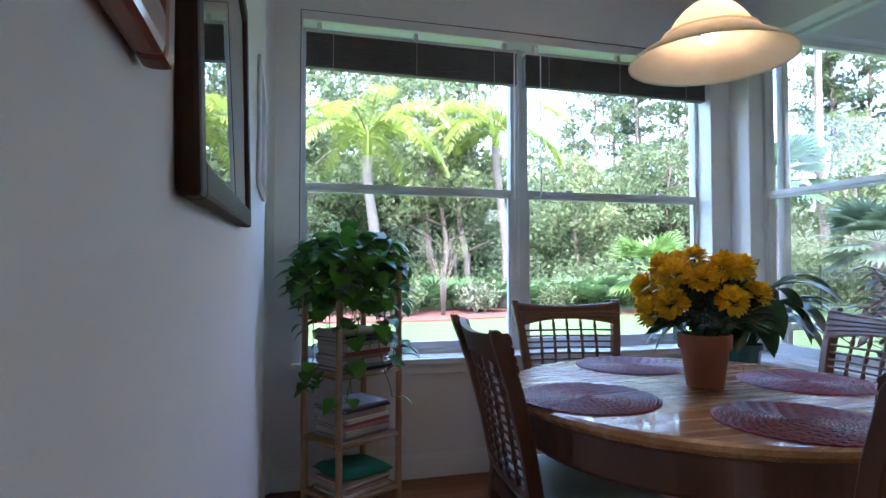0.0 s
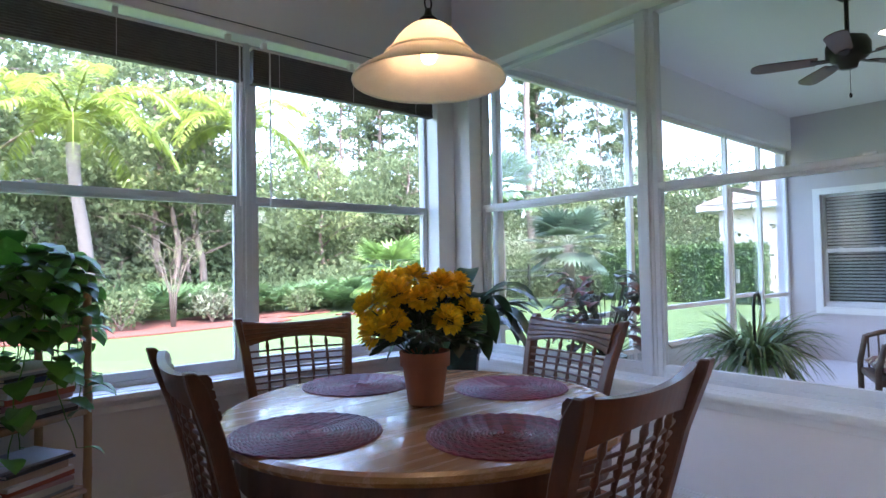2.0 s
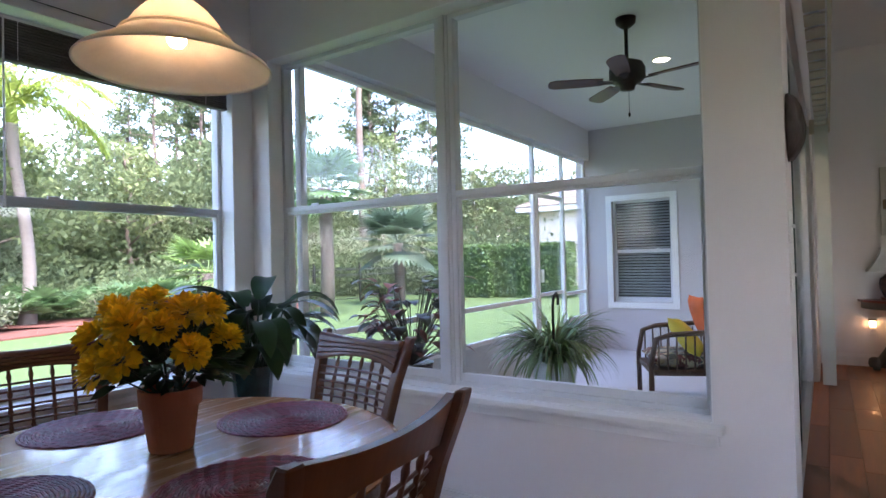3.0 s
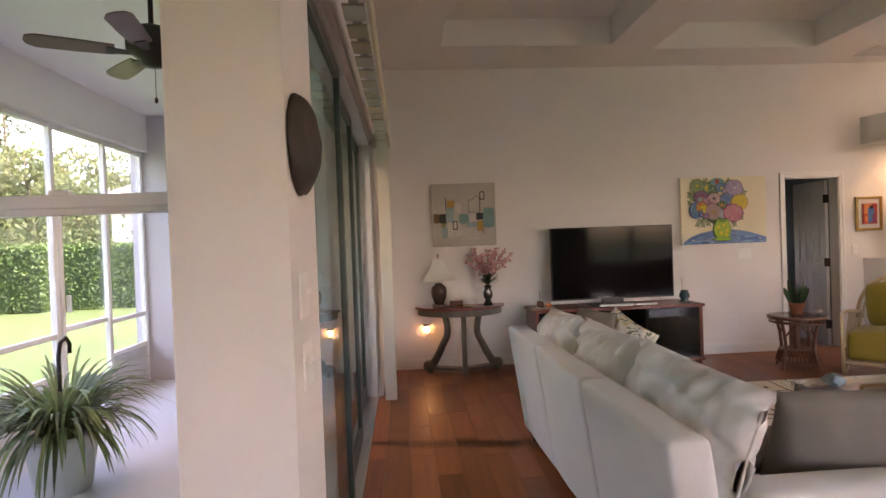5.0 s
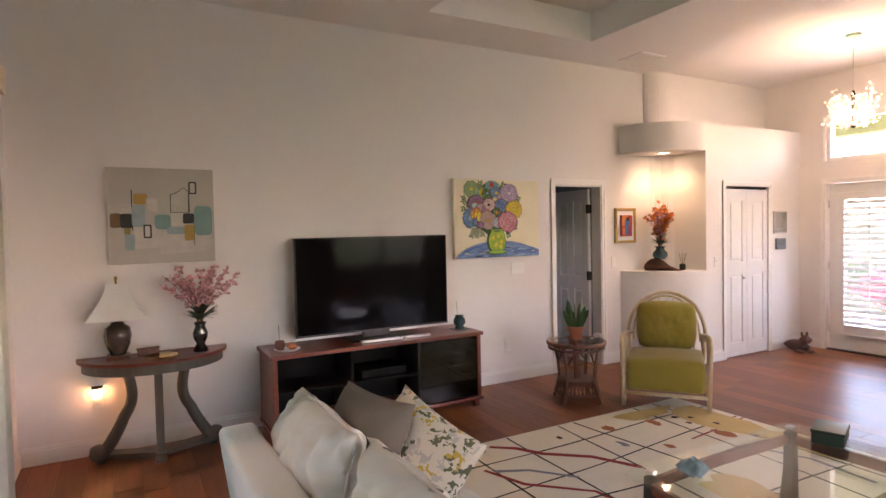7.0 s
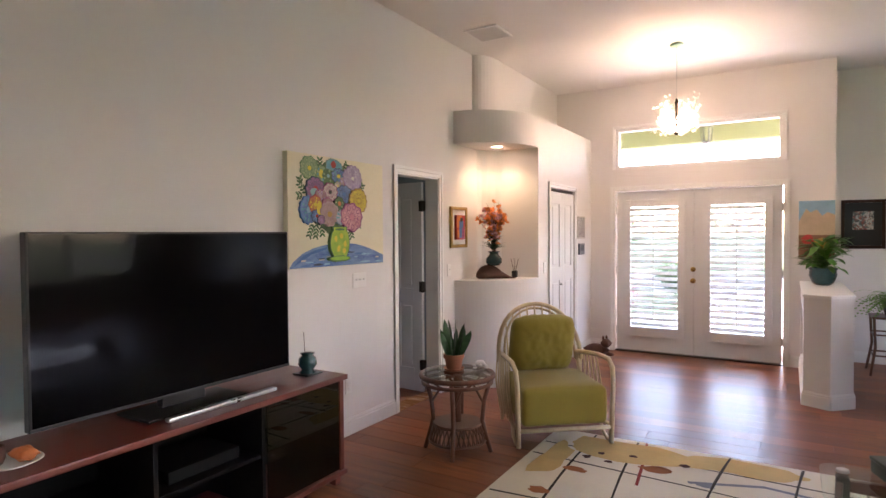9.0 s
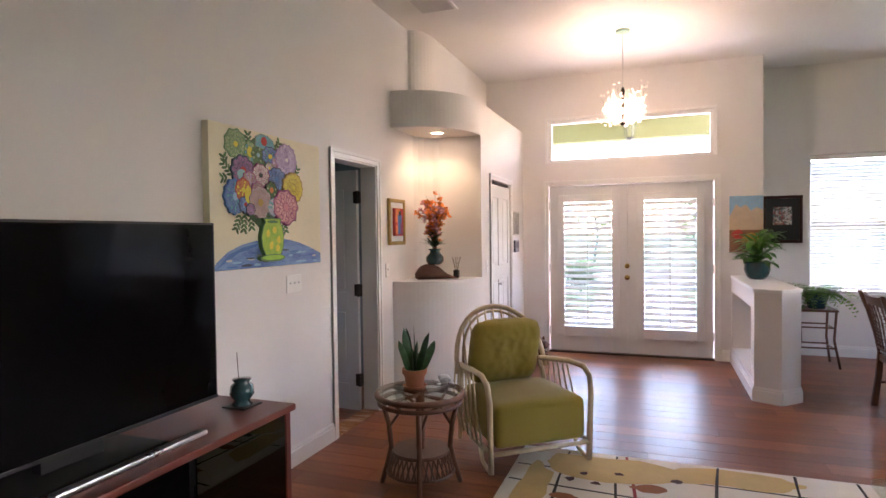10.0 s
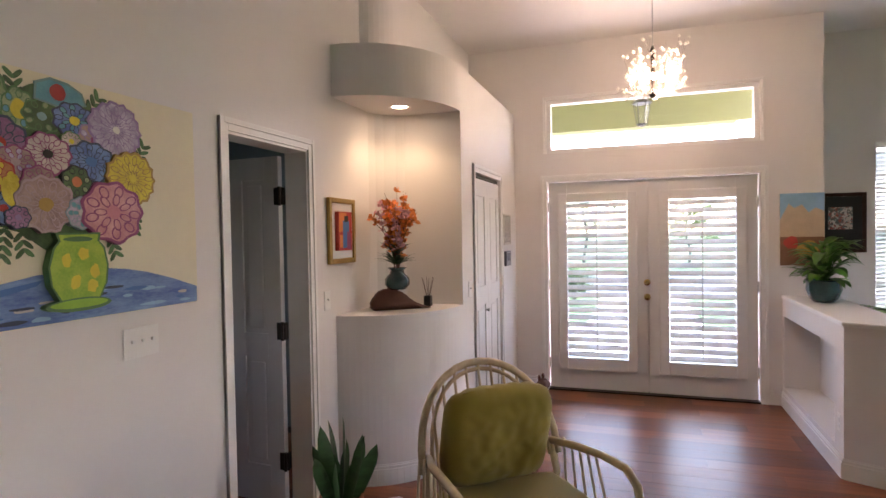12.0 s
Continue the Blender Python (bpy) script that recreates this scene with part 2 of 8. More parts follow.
def tube(bm, pts, r, seg=8, cap=True):
    """A round bar along points; r is a number or one for each point."""
    pts = [Vector(p) for p in pts]
    rs = r if isinstance(r, (list, tuple)) else [r] * len(pts)
    rings, side = [], None
    for i, p in enumerate(pts):
        d = (pts[min(i + 1, len(pts) - 1)] - pts[max(i - 1, 0)]).normalized()
        if side is None:
            side = d.orthogonal().normalized()
        else:
            side = (side - d * side.dot(d))
            side = side.normalized() if side.length > 1e-6 else d.orthogonal().normalized()
        up = d.cross(side)
        rings.append([bm.verts.new(p + (side * math.cos(k * math.tau / seg) + up * math.sin(k * math.tau / seg)) * rs[i]) for k in range(seg)])
    for a, b in zip(rings, rings[1:]):
        for k in range(seg):
            bm.faces.new((a[k], a[(k + 1) % seg], b[(k + 1) % seg], b[k]))
    if cap:
        bm.faces.new(rings[0][::-1])
        bm.faces.new(rings[-1])
    return bm


def tubebm(*a, **k):
    return tube(B(), *a, **k)


def lathe(bm, prof, seg=24, at=(0, 0, 0), a0=0.0, a1=math.tau, close=True):
    """Turns a profile of (radius, height) about z."""
    full = abs(a1 - a0 - math.tau) < 1e-6
    n = seg if full else seg + 1
    rings = []
    for r, z in prof:
        rings.append([bm.verts.new((at[0] + max(r, 1e-4) * math.cos(a0 + (a1 - a0) * k / seg), at[1] + max(r, 1e-4) * math.sin(a0 + (a1 - a0) * k / seg), at[2] + z)) for k in range(n)])
    for a, b in zip(rings, rings[1:]):
        for k in range(seg):
            bm.faces.new((a[k], a[(k + 1) % n], b[(k + 1) % n], b[k]))
    if close and full:
        bm.faces.new(rings[0][::-1])
        bm.faces.new(rings[-1])
    return bm


def lathebm(*a, **k):
    return lathe(B(), *a, **k)


def prism(bm, pts, z0, z1, m=None):
    """An upright block over a plan of (x, y) points."""
    lo, hi = [bm.verts.new((x, y, z0)) for x, y in pts], [bm.verts.new((x, y, z1)) for x, y in pts]
    n = len(pts)
    bm.faces.new(lo[::-1])
    bm.faces.new(hi)
    for k in range(n):
        bm.faces.new((lo[k], lo[(k + 1) % n], hi[(k + 1) % n], hi[k]))
    if m is not None:
        bmesh.ops.transform(bm, matrix=m, verts=lo + hi)
    return bm


def cushion(bm, w, d, h, m=None, n=14, puff=6, wrinkle=0.006, pinch=0.04, seed=0.0):
    """A stuffed cushion, w by d and h thick, with soft edges and creases."""
    g = []
    for s in (1, -1):
        rows = []
        for i in range(n + 1):
            row = []
            for j in range(n + 1):
                u, v = 2 * i / n - 1, 2 * j / n - 1
                f = max(0.0, (1 - abs(u) ** puff) * (1 - abs(v) ** puff)) ** 0.5
                x = w / 2 * u * (1 - pinch * (1 - v * v) * abs(u))
                y = d / 2 * v * (1 - pinch * (1 - u * u) * abs(v))
                q = noise.noise(Vector((u * 2.1 + seed, v * 2.1 - seed, s * 3.0 + seed))) + 0.5 * noise.noise(Vector((u * 6 + seed, v * 6, seed)))
                row.append(bm.verts.new((x, y, s * h / 2 * f + q * wrinkle * (0.4 + f))))
            rows.append(row)
        g.append(rows)
    vs = [v for r in g for row in r for v in row]
    for k, rows in enumerate(g):
        for i in range(n):
            for j in range(n):
                q = (rows[i][j], rows[i + 1][j], rows[i + 1][j + 1], rows[i][j + 1])
                bm.faces.new(q if k == 0 else q[::-1])
    bmesh.ops.transform(bm, matrix=m or Matrix(), verts=vs)
    bmesh.ops.remove_doubles(bm, verts=vs, dist=0.0016)
    return bm


def blade(bm, base, way, up, length, width, droop=0.5, n=5, cup=0.15, shape=None, fold=0.0):
    """A leaf: a strip that leaves base along way, bends down by droop, and is widest where shape says."""
    way, up = Vector(way).normalized(), Vector(up)
    side = way.cross(up)
    side = side.normalized() if side.length > 1e-5 else way.orthogonal().normalized()
    p, rows = Vector(base), []
    for i in range(n + 1):
        t = i / n
        wd = width / 2 * (shape(t) if shape else math.sin(math.pi * min(1, 0.08 + 0.92 * t)) ** 0.8)
        nrm = side.cross(way).normalized()
        if i == n:
            rows.append([bm.verts.new(p)])
        else:
            rows.append([bm.verts.new(p - side * wd + nrm * cup * wd), bm.verts.new(p - nrm * fold * wd), bm.verts.new(p + side * wd + nrm * cup * wd)])
        p = p + way * (length / n)
        way = (way + Vector((0, 0, -droop / n))).normalized()
    for a, b in zip(rows, rows[1:]):
        if len(b) == 1:
            bm.faces.new((a[0], a[1], b[0]))
            bm.faces.new((a[1], a[2], b[0]))
        else:
            bm.faces.new((a[0], a[1], b[1], b[0]))
            bm.faces.new((a[1], a[2], b[2], b[1]))
    return bm


def rnd(a, b):
    return random.uniform(a, b)


def sphere_way(z0=-1.0, z1=1.0):
    z, a = rnd(z0, z1), rnd(0, math.tau)
    r = math.sqrt(max(0, 1 - z * z))
    return Vector((r * math.cos(a), r * math.sin(a), z))


def struct(name, bm, material, label=""):
    return tagged(part(name, bm, material, None), label, kind="structure")


# ---- the house: walls, ceiling, floor ----
WX, NY, EX, SY, TX, FY, DY, CZ = -0.045, 3.08, 2.80, 0.20, 8.06, -8.15, -8.80, 3.41
LX, LY, LZ = 8.30, 2.83, 3.0

# nook walls
bm = B()
box(bm, WX - 0.15, WX, -0.9, NY, 0, CZ)
prism(bm, [(WX, NY), (WX, 3.02), (WX + 0.014, 3.05), (WX + 0.045, NY)], 0, CZ)
struct("wall_west_nook", bm, WALL, "cream painted breakfast nook wall")
bm = B()
box(bm, WX - 0.15, 0.13, NY, NY + 0.2, 0, CZ)
box(bm, 2.66, EX + 0.2, NY, NY + 0.2, 0, CZ)
box(bm, 0.13, 2.66, NY, NY + 0.2, 0, 0.62)
box(bm, 0.13, 2.66, NY, NY + 0.2, 2.43, CZ)
struct("wall_north", bm, WALL, "cream painted wall with a wide window opening")
bm = B()
box(bm, EX, EX + 0.2, SY, 0.46, 0, CZ)
box(bm, EX, EX + 0.2, 2.93, NY, 0, CZ)
box(bm, EX, EX + 0.2, 0.46, 2.93, 0, 0.585)
box(bm, EX, EX + 0.2, 0.46, 2.93, 2.50, CZ)
struct("wall_east_nook", bm, WALL, "cream painted wall with a wide window opening to the porch")
# wall of the sliding doors
SX0, SX1, SZ = 3.20, 6.95, 2.42
bm = B()
box(bm, EX + 0.2, SX0, SY, SY + 0.2, 0, CZ)
box(bm, SX0, SX1, SY, SY + 0.2, SZ, CZ)
box(bm, SX1, TX + 0.4, SY, SY + 0.2, 0, CZ)
struct("wall_sliders", bm, WALL, "cream painted wall with the sliding doors' opening")
# television wall with the bedroom door's opening
DL, DR, DZ = -4.605, -5.285, 2.06
bm = B()
box(bm, TX, TX + 0.14, DL, SY, 0, CZ)
box(bm, TX, TX + 0.14, -6.29, DR, 0, CZ)
box(bm, TX, TX + 0.14, DR, DL, DZ, CZ)
box(bm, TX, TX + 0.14, FY, -6.29, 2.74, CZ)
struct("wall_television", bm, WALL, "cream painted living room wall")
# wall above the ledge, set forward in a curve
bm = B()
q = [(TX, -5.98)] + [(TX - 0.15 * math.sin(a), -6.28 + 0.30 * math.cos(a)) for a in [k * math.pi / 16 for k in range(1, 9)]] + [(TX - 0.15, FY), (TX, FY)]
prism(bm, q[::-1], 2.75, CZ)
struct("column_upper", bm, WALL, "rounded wall column above the plant ledge")
# curved niche: pedestal below, header above, closet block beside it
arc = [(TX - 0.615 * math.sin(a), -6.29 + 0.71 * math.cos(a)) for a in [k * math.pi / 48 for k in range(25)]]
bm = prism(B(), ([(TX, -6.29)] + arc)[::-1], 0, 1.065)
struct("niche_pedestal", bm, WALL, "curved cream pedestal wall below the niche")
bm = prism(B(), ([(TX, -6.29)] + arc)[::-1], 2.43, 2.75)
struct("niche_header", bm, WALL, "curved cream header above the niche")
bm = prism(B(), [(TX, -6.288), (TX - 0.19, -6.288), (TX - 0.13, -6.262), (TX - 0.06, -6.21), (TX - 0.02, -6.15), (TX, -6.08)], 1.07, 2.43)
struct("niche_back", bm, WALL, "rounded inner corner of the lit niche")
KX = 7.445
bm = B()
box(bm, KX, TX, -6.64, -6.29, 0, 2.75)
box(bm, KX, TX, FY, -7.47, 0, 2.75)
box(bm, KX, TX, -7.47, -6.64, 2.035, 2.75)
box(bm, KX + 0.12, TX, -7.47, -6.64, 0, 2.035)
struct("wall_closet", bm, WALL, "cream closet wall with a plant ledge on top")
# entry wall with double doors and transom
bm = B()
box(bm, 7.125, TX + 0.14, FY - 0.2, FY, 0, CZ)
box(bm, 4.755, 5.24, FY - 0.2, FY, 0, CZ)
box(bm, 5.24, 7.125, FY - 0.2, FY, 2.065, 2.345)
box(bm, 5.24, 7.125, FY - 0.2, FY, 2.87, CZ)
struct("wall_entry", bm, WALL, "cream entry wall with double doors and a transom")
bm = boxbm(4.755, 4.955, DY, FY - 0.2, 0, CZ)
struct("wall_entry_return", bm, WALL, "short cream wall return")
# dining wall with two windows
bm = B()
W2 = [(2.45, 4.17), (0.1, 1.8)]
box(bm, 4.17, 4.955, DY - 0.2, DY, 0, CZ)
box(bm, 1.8, 2.45, DY - 0.2, DY, 0, CZ)
box(bm, -1.6, 0.1, DY - 0.2, DY, 0, CZ)
for a, b in W2:
    box(bm, a, b, DY - 0.2, DY, 0, 0.70)
    box(bm, a, b, DY - 0.2, DY, 2.36, CZ)
struct("wall_dining", bm, WALL, "cream dining wall with wide windows")
bm = B()
for ya, yb, za, zb in ((DY - 0.2, -7.7, 0, CZ), (-5.2, -3.7, 0, CZ), (-1.3, -0.9, 0, CZ), (-7.7, -5.2, 0, 0.7), (-7.7, -5.2, 2.36, CZ), (-3.7, -1.3, 0, 1.05), (-3.7, -1.3, 2.3, CZ)):
    box(bm, -1.8, -1.6, ya, yb, za, zb)
struct("wall_west", bm, WALL, "plain cream wall behind the walk")
bm = boxbm(-1.6, WX, -0.9, -0.75, 0, CZ)
struct("wall_west_return", bm, WALL, "plain cream wall return")

# ceiling with two coffers
T1, T2 = (3.4, 7.30, -2.26, -0.50), (3.4, 7.45, -4.58, -2.77)
bm = B()
for x0, x1, y0, y1 in [(-1.8, 3.4, DY - 0.2, NY + 0.2), (7.45, TX + 0.6, DY - 0.2, SY + 0.2), (3.4, 7.45, DY - 0.2, -4.58), (3.4, 7.45, -2.77, -2.26), (3.4, 7.45, -0.50, SY + 0.2), (7.30, 7.45, -2.26, -0.50)]:
    box(bm, x0, x1, y0, y1, CZ, CZ + 0.28)
box(bm, 3.3, 7.6, -4.7, -0.3, CZ + 0.28, CZ + 0.36)
struct("ceiling", bm, CEIL, "pale ceiling with two recessed coffers")
# subfloor under the planks
bm = boxbm(-1.8, TX + 2.2, DY - 0.2, SY + 0.198, -0.16, -0.014)
box(bm, WX - 0.15, EX + 0.198, SY + 0.198, NY + 0.2, -0.16, -0.014)
struct("floor", bm, mat("subfloor", (0.05, 0.03, 0.02), 0.9), "warm brown wood plank floor")

# bedroom seen through the door, its dimness put into the wall colour
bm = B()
# opening added in the far wall to let daylight onto the door
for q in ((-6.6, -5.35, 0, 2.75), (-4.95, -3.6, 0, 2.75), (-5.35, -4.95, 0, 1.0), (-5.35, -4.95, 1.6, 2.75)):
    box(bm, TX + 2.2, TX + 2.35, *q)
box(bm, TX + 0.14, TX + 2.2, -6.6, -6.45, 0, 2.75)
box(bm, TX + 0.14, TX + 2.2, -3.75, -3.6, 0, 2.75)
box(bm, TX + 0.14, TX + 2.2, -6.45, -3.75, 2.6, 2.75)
struct("wall_bedroom", bm, DARKROOM, "bedroom walls with dimness and blue daylight put into their colour")


# baseboards and casings
def board(bm, x0, y0, x1, y1, side, h=0.13, t=0.016):
    """A skirting with a stepped top between two points, on the given side (left of the way is +1)."""
    d = Vector((x1 - x0, y1 - y0, 0))
    n = Vector((-d.y, d.x, 0)).normalized() * side
    for tt, za, zb in ((t, 0, h * 0.78), (t * 0.65, h * 0.78, h * 0.92), (t * 0.35, h * 0.92, h)):
        a, b = Vector((x0, y0, 0)), Vector((x1, y1, 0))
        prism(bm, [(a.x, a.y), (b.x, b.y), (b.x + n.x * tt, b.y + n.y * tt), (a.x + n.x * tt, a.y + n.y * tt)], za + 0.001, zb)


bm = B()
for s in [(WX + 0.045, NY, EX, NY, -1), (EX, NY, EX, SY, -1), (EX, SY, SX0 - 0.03, SY, -1), (SX1 + 0.03, SY, TX, SY, -1), (TX, SY, TX, DL + 0.062, -1), (TX, DR - 0.062, TX, -5.57, -1), (WX, -0.9, WX, 3.02, -1),
          (KX, -6.29, KX, -6.58, -1), (KX, -7.53, KX, FY, -1), (KX, FY, 7.19, FY, -1), (5.17, FY, 4.755, FY, -1), (4.755, FY, 4.755, DY, -1), (4.755, DY, -1.6, DY, -1)]:
    board(bm, *s)
for a, b in zip(arc, arc[1:]):
    board(bm, *a, *b, -1)
struct("baseboard", bm, WHITE, "white profiled baseboard")


# ---- windows and doors ----
def sash_window(name, width, z0, z1, rail, m, units=2, label="", mull=0.055, depth=0.06, pane=None):
    """Double-hung units side by side, in a local frame: x along the wall, y outwards."""
    t = thing(name, m, label, "window", kind="structure")
    fr = 0.028
    uw = (width - mull * (units - 1)) / units
    for u in range(units):
        x0 = u * (uw + mull)
        x1 = x0 + uw
        bm = B()
        for a in ((x0, x0 + fr, z0, z1), (x1 - fr, x1, z0, z1), (x0 + fr, x1 - fr, z1 - fr, z1), (x0 + fr, x1 - fr, z0, z0 + fr)):
            box(bm, a[0], a[1], 0, depth, a[2], a[3], 0.004)
        part("window_frame", bm, ALU, t)
        bm = B()
        box(bm, x0 + fr, x1 - fr, 0.012, 0.044, rail - 0.028, rail + 0.012, 0.004)
        box(bm, x0 + fr, x1 - fr, 0.0, 0.030, rail - 0.012, rail + 0.020, 0.003)
        box(bm, x0 + uw * 0.22, x0 + uw * 0.26, -0.012, 0.004, rail + 0.018, rail + 0.03, 0.003)
        box(bm, x0 + uw * 0.74, x0 + uw * 0.78, -0.012, 0.004, rail + 0.018, rail + 0.03, 0.003)
        part("check_rail", bm, ALU, t)
        bm = B()
        box(bm, x0 + fr, x0 + fr + 0.012, 0.006, 0.036, z0 + fr, rail - 0.028, 0.003)
        box(bm, x1 - fr - 0.012, x1 - fr, 0.006, 0.036, z0 + fr, rail - 0.028, 0.003)
        box(bm, x0 + fr + 0.012, x1 - fr - 0.012, 0.006, 0.036, z0 + fr, z0 + fr + 0.04, 0.003)
        part("lower_sash", bm, ALU, t)
        for za, zb, yy in ((z0 + fr + 0.04, rail - 0.028, 0.02), (rail + 0.02, z1 - fr, 0.035)):
            pn = part("pane", boxbm(x0 + fr, x1 - fr, yy, yy + 0.005, za, zb), pane or PANE, t)
            pn.visible_shadow = False
        if u < units - 1:
            bm = B()
            box(bm, x1, x1 + mull, -0.004, depth + 0.01, z0, z1, 0.004)
            box(bm, x1 + mull * 0.3, x1 + mull * 0.7, -0.016, -0.004, z0, z1, 0.004)
            part("mullion", bm, ALU, t)
    return t


sash_window("window_1", 2.53, 0.64, 2.43, 1.565, pose(0.13, 3.20, 0), label="white aluminium double-hung window pair facing the garden")
sash_window("window_2", 2.47, 0.605, 2.50, 1.572, pose(2.905, 2.93, 0, 0, 0, -90), label="white aluminium double-hung window pair facing the porch")

# unseen windows behind the walk, added for daylight; the television mirrors the dining pair
sash_window("window_6", 2.50, 0.70, 2.36, 1.53, pose(-1.68, -7.7, 0, 0, 0, 90), label="white double-hung window pair in the dining side wall")
sash_window("window_7", 2.40, 1.05, 2.30, 1.68, pose(-1.68, -3.7, 0, 0, 0, 90), label="unseen white window pair added to bring light from the kitchen side")


def ledge(name, w, m, label, deep=0.13, out=0.05):
    t = thing(name, m, label, "window sill", kind="structure")
    part("sill_board", boxbm(-0.04, w + 0.04, -out, 0.0, -0.028, 0.0, 0.006), WHITE, t)
    part("sill_bed", boxbm(0.002, w - 0.002, 0.0, deep, -0.026, 0.002), WHITE, t)
    bm = B()
    box(bm, -0.02, w + 0.02, -out * 0.55, -0.001, -0.05, -0.028, 0.005)
    box(bm, -0.02, w + 0.02, -out * 0.3, -0.001, -0.085, -0.05, 0.005)
    part("apron", bm, WHITE, t)


ledge("window_sill", 2.53, pose(0.13, NY, 0.64), "white painted window sill below the garden window")
ledge("window_sill", 2.47, pose(EX, 2.93, 0.608, 0, 0, -90), "white painted window sill below the porch window", 0.11, 0.07)
# white reveals in the nook openings
bm = B()
box(bm, 2.655, 2.66, NY + 0.002, NY + 0.12, 0.64, 2.43)
box(bm, 0.13, 0.135, NY + 0.002, NY + 0.12, 0.64, 2.43)
box(bm, 0.135, 2.655, NY + 0.002, NY + 0.12, 2.425, 2.43)
box(bm, EX + 0.002, EX + 0.105, 2.925, 2.93, 0.61, 2.5)
box(bm, EX + 0.002, EX + 0.105, 0.46, 0.465, 0.61, 2.5)
box(bm, EX + 0.002, EX + 0.105, 0.465, 2.925, 2.495, 2.5)
struct("trim", bm, WHITE, "white painted window reveals")


def raised_blind(x0, x1, wand):
    t = thing("window_blind", pose(x0, NY + 0.05, 0), "grey slatted blind pulled up under the window head", "blind", "nook blinds")
    w = x1 - x0
    part("head_rail", boxbm(0, w, -0.02, 0.025, 2.370, 2.384, 0.003), WHITE, t)
    for u in (0.06, 0.5, 0.94):
        part("bracket", boxbm(w * u - 0.012, w * u + 0.012, -0.015, 0.02, 2.384, 2.425, 0.002), WHITE, t)
    for k in range(13):
        part("slat", boxbm(0.004, w - 0.004, -0.026 + rnd(-.002, .002), 0.026, 2.205 + k * 0.0128, 2.2142 + k * 0.0128), BLINDSLAT, t)
    part("bottom_rail", boxbm(0, w, -0.024, 0.024, 2.185, 2.203, 0.004), BLINDSLAT, t)
    for u in (0.12, 0.5, 0.88):
        part("cord", tubebm([(w * u, -0.03, 2.19), (w * u, -0.03, 2.372)], 0.0015, 5), WHITE, t)
    part("tilt_wand", tubebm([(wand, -0.04, 2.372), (wand, -0.042, 1.52)], [0.004, 0.005], 6), WHITE, t)


raised_blind(0.15, 1.345, 1.17)
raised_blind(1.395, 2.64, 0.09)
# black tube drawn where the head trim leaves a line of shadow
t = thing("wall_cable", pose(0, 0, 0), "thin dark line standing in for the shadow gap above the window", "cable")
part("cord", tubebm([(0.125, NY - 0.004, 0.9), (0.125, NY - 0.004, 2.47), (1.3, NY - 0.004, 2.478), (2.68, NY - 0.004, 2.47)], 0.0025, 6), BLACK, t)


def casing(name, pts, m, material=WHITE, w=0.06, label=""):
    """A mitred casing round an opening: x from a to b, z up to h."""
    a, b, h = pts
    bm = B()
    for t, ww in ((0.012, w), (0.018, w * 0.45)):
        off = w - ww
        box(bm, a - w, a - w + ww, -t, 0, 0, h + w, 0.002)
        box(bm, b + w - ww, b + w, -t, 0, 0, h + w, 0.002)
        box(bm, a - w + ww, b + w - ww, -t, 0, h + off, h + w, 0.002)
    o = part(name, bm, material, None)
    o.matrix_world = m
    return tagged(o, label or "white door casing", kind="structure")


def panel_leaf(bm, w, h, rows, t=0.035, cols=2, st=0.09, top=0.11):
    """A door leaf with sunk and raised panels on both faces."""
    box(bm, 0, st, 0, t, 0, h, 0.002)
    box(bm, w - st, w, 0, t, 0, h, 0.002)
    cw = (w - st * (cols + 1)) / cols
    for c in range(1, cols):
        box(bm, c * (st + cw), c * (st + cw) + st, 0, t, 0, h, 0.002)
    for c in range(cols):
        x0 = st + c * (st + cw)
        z = 0
        for za, zb in rows:
            box(bm, x0, x0 + cw, 0, t, z, za)
            box(bm, x0, x0 + cw, t * 0.3, t * 0.7, za, zb)
            box(bm, x0 + 0.03, x0 + cw - 0.03, t * 0.12, t * 0.88, za + 0.03, zb - 0.03, 0.008)
            z = zb
        box(bm, x0, x0 + cw, 0, t, z, h)
    return bm


# bedroom door, open
casing("door_casing", (0, 0.68, DZ), pose(TX, DL, 0, 0, 0, -90))
bm = B()
box(bm, TX, TX + 0.14, DL - 0.012, DL, 0, DZ)
box(bm, TX, TX + 0.14, DR, DR + 0.012, 0, DZ)
box(bm, TX, TX + 0.14, DR + 0.012, DL - 0.012, DZ - 0.012, DZ)
struct("door_jamb", bm, WHITE, "white door jamb")
t = thing("door_1", pose(TX + 0.145, DR + 0.018, 0, 0, 0, -4), "white six-foot panelled bedroom door standing open", "door", kind="structure")
bm = panel_leaf(B(), 0.64, 2.03, [(0.22, 0.86), (1.0, 1.9)], cols=2, st=0.10)
bmesh.ops.translate(bm, vec=(0.014, 0, 0), verts=bm.verts)
part("leaf", bm, DOORWHITE, t)
for z in (0.26, 1.02, 1.80):
    bm = B()
    tube(bm, [(0.004, 0.04, z - 0.055), (0.004, 0.04, z + 0.055)], 0.009, 8)
    box(bm, 0.006, 0.045, 0.0355, 0.039, z - 0.05, z + 0.05)
    box(bm, -0.010, 0.002, 0.002, 0.034, z - 0.05, z + 0.05)
    part("hinge", bm, BRONZE, t, "dark bronze hinge")
bm = lathebm([(0.0, 0), (0.028, 0.0), (0.028, 0.006), (0.011, 0.012), (0.011, 0.04), (0.027, 0.05), (0.024, 0.07), (0.0, 0.075)], 16)
bmesh.ops.transform(bm, matrix=pose(0.60, 0.0, 0.97, 90), verts=bm.verts)
part("door_knob", bm, BRONZE, t)

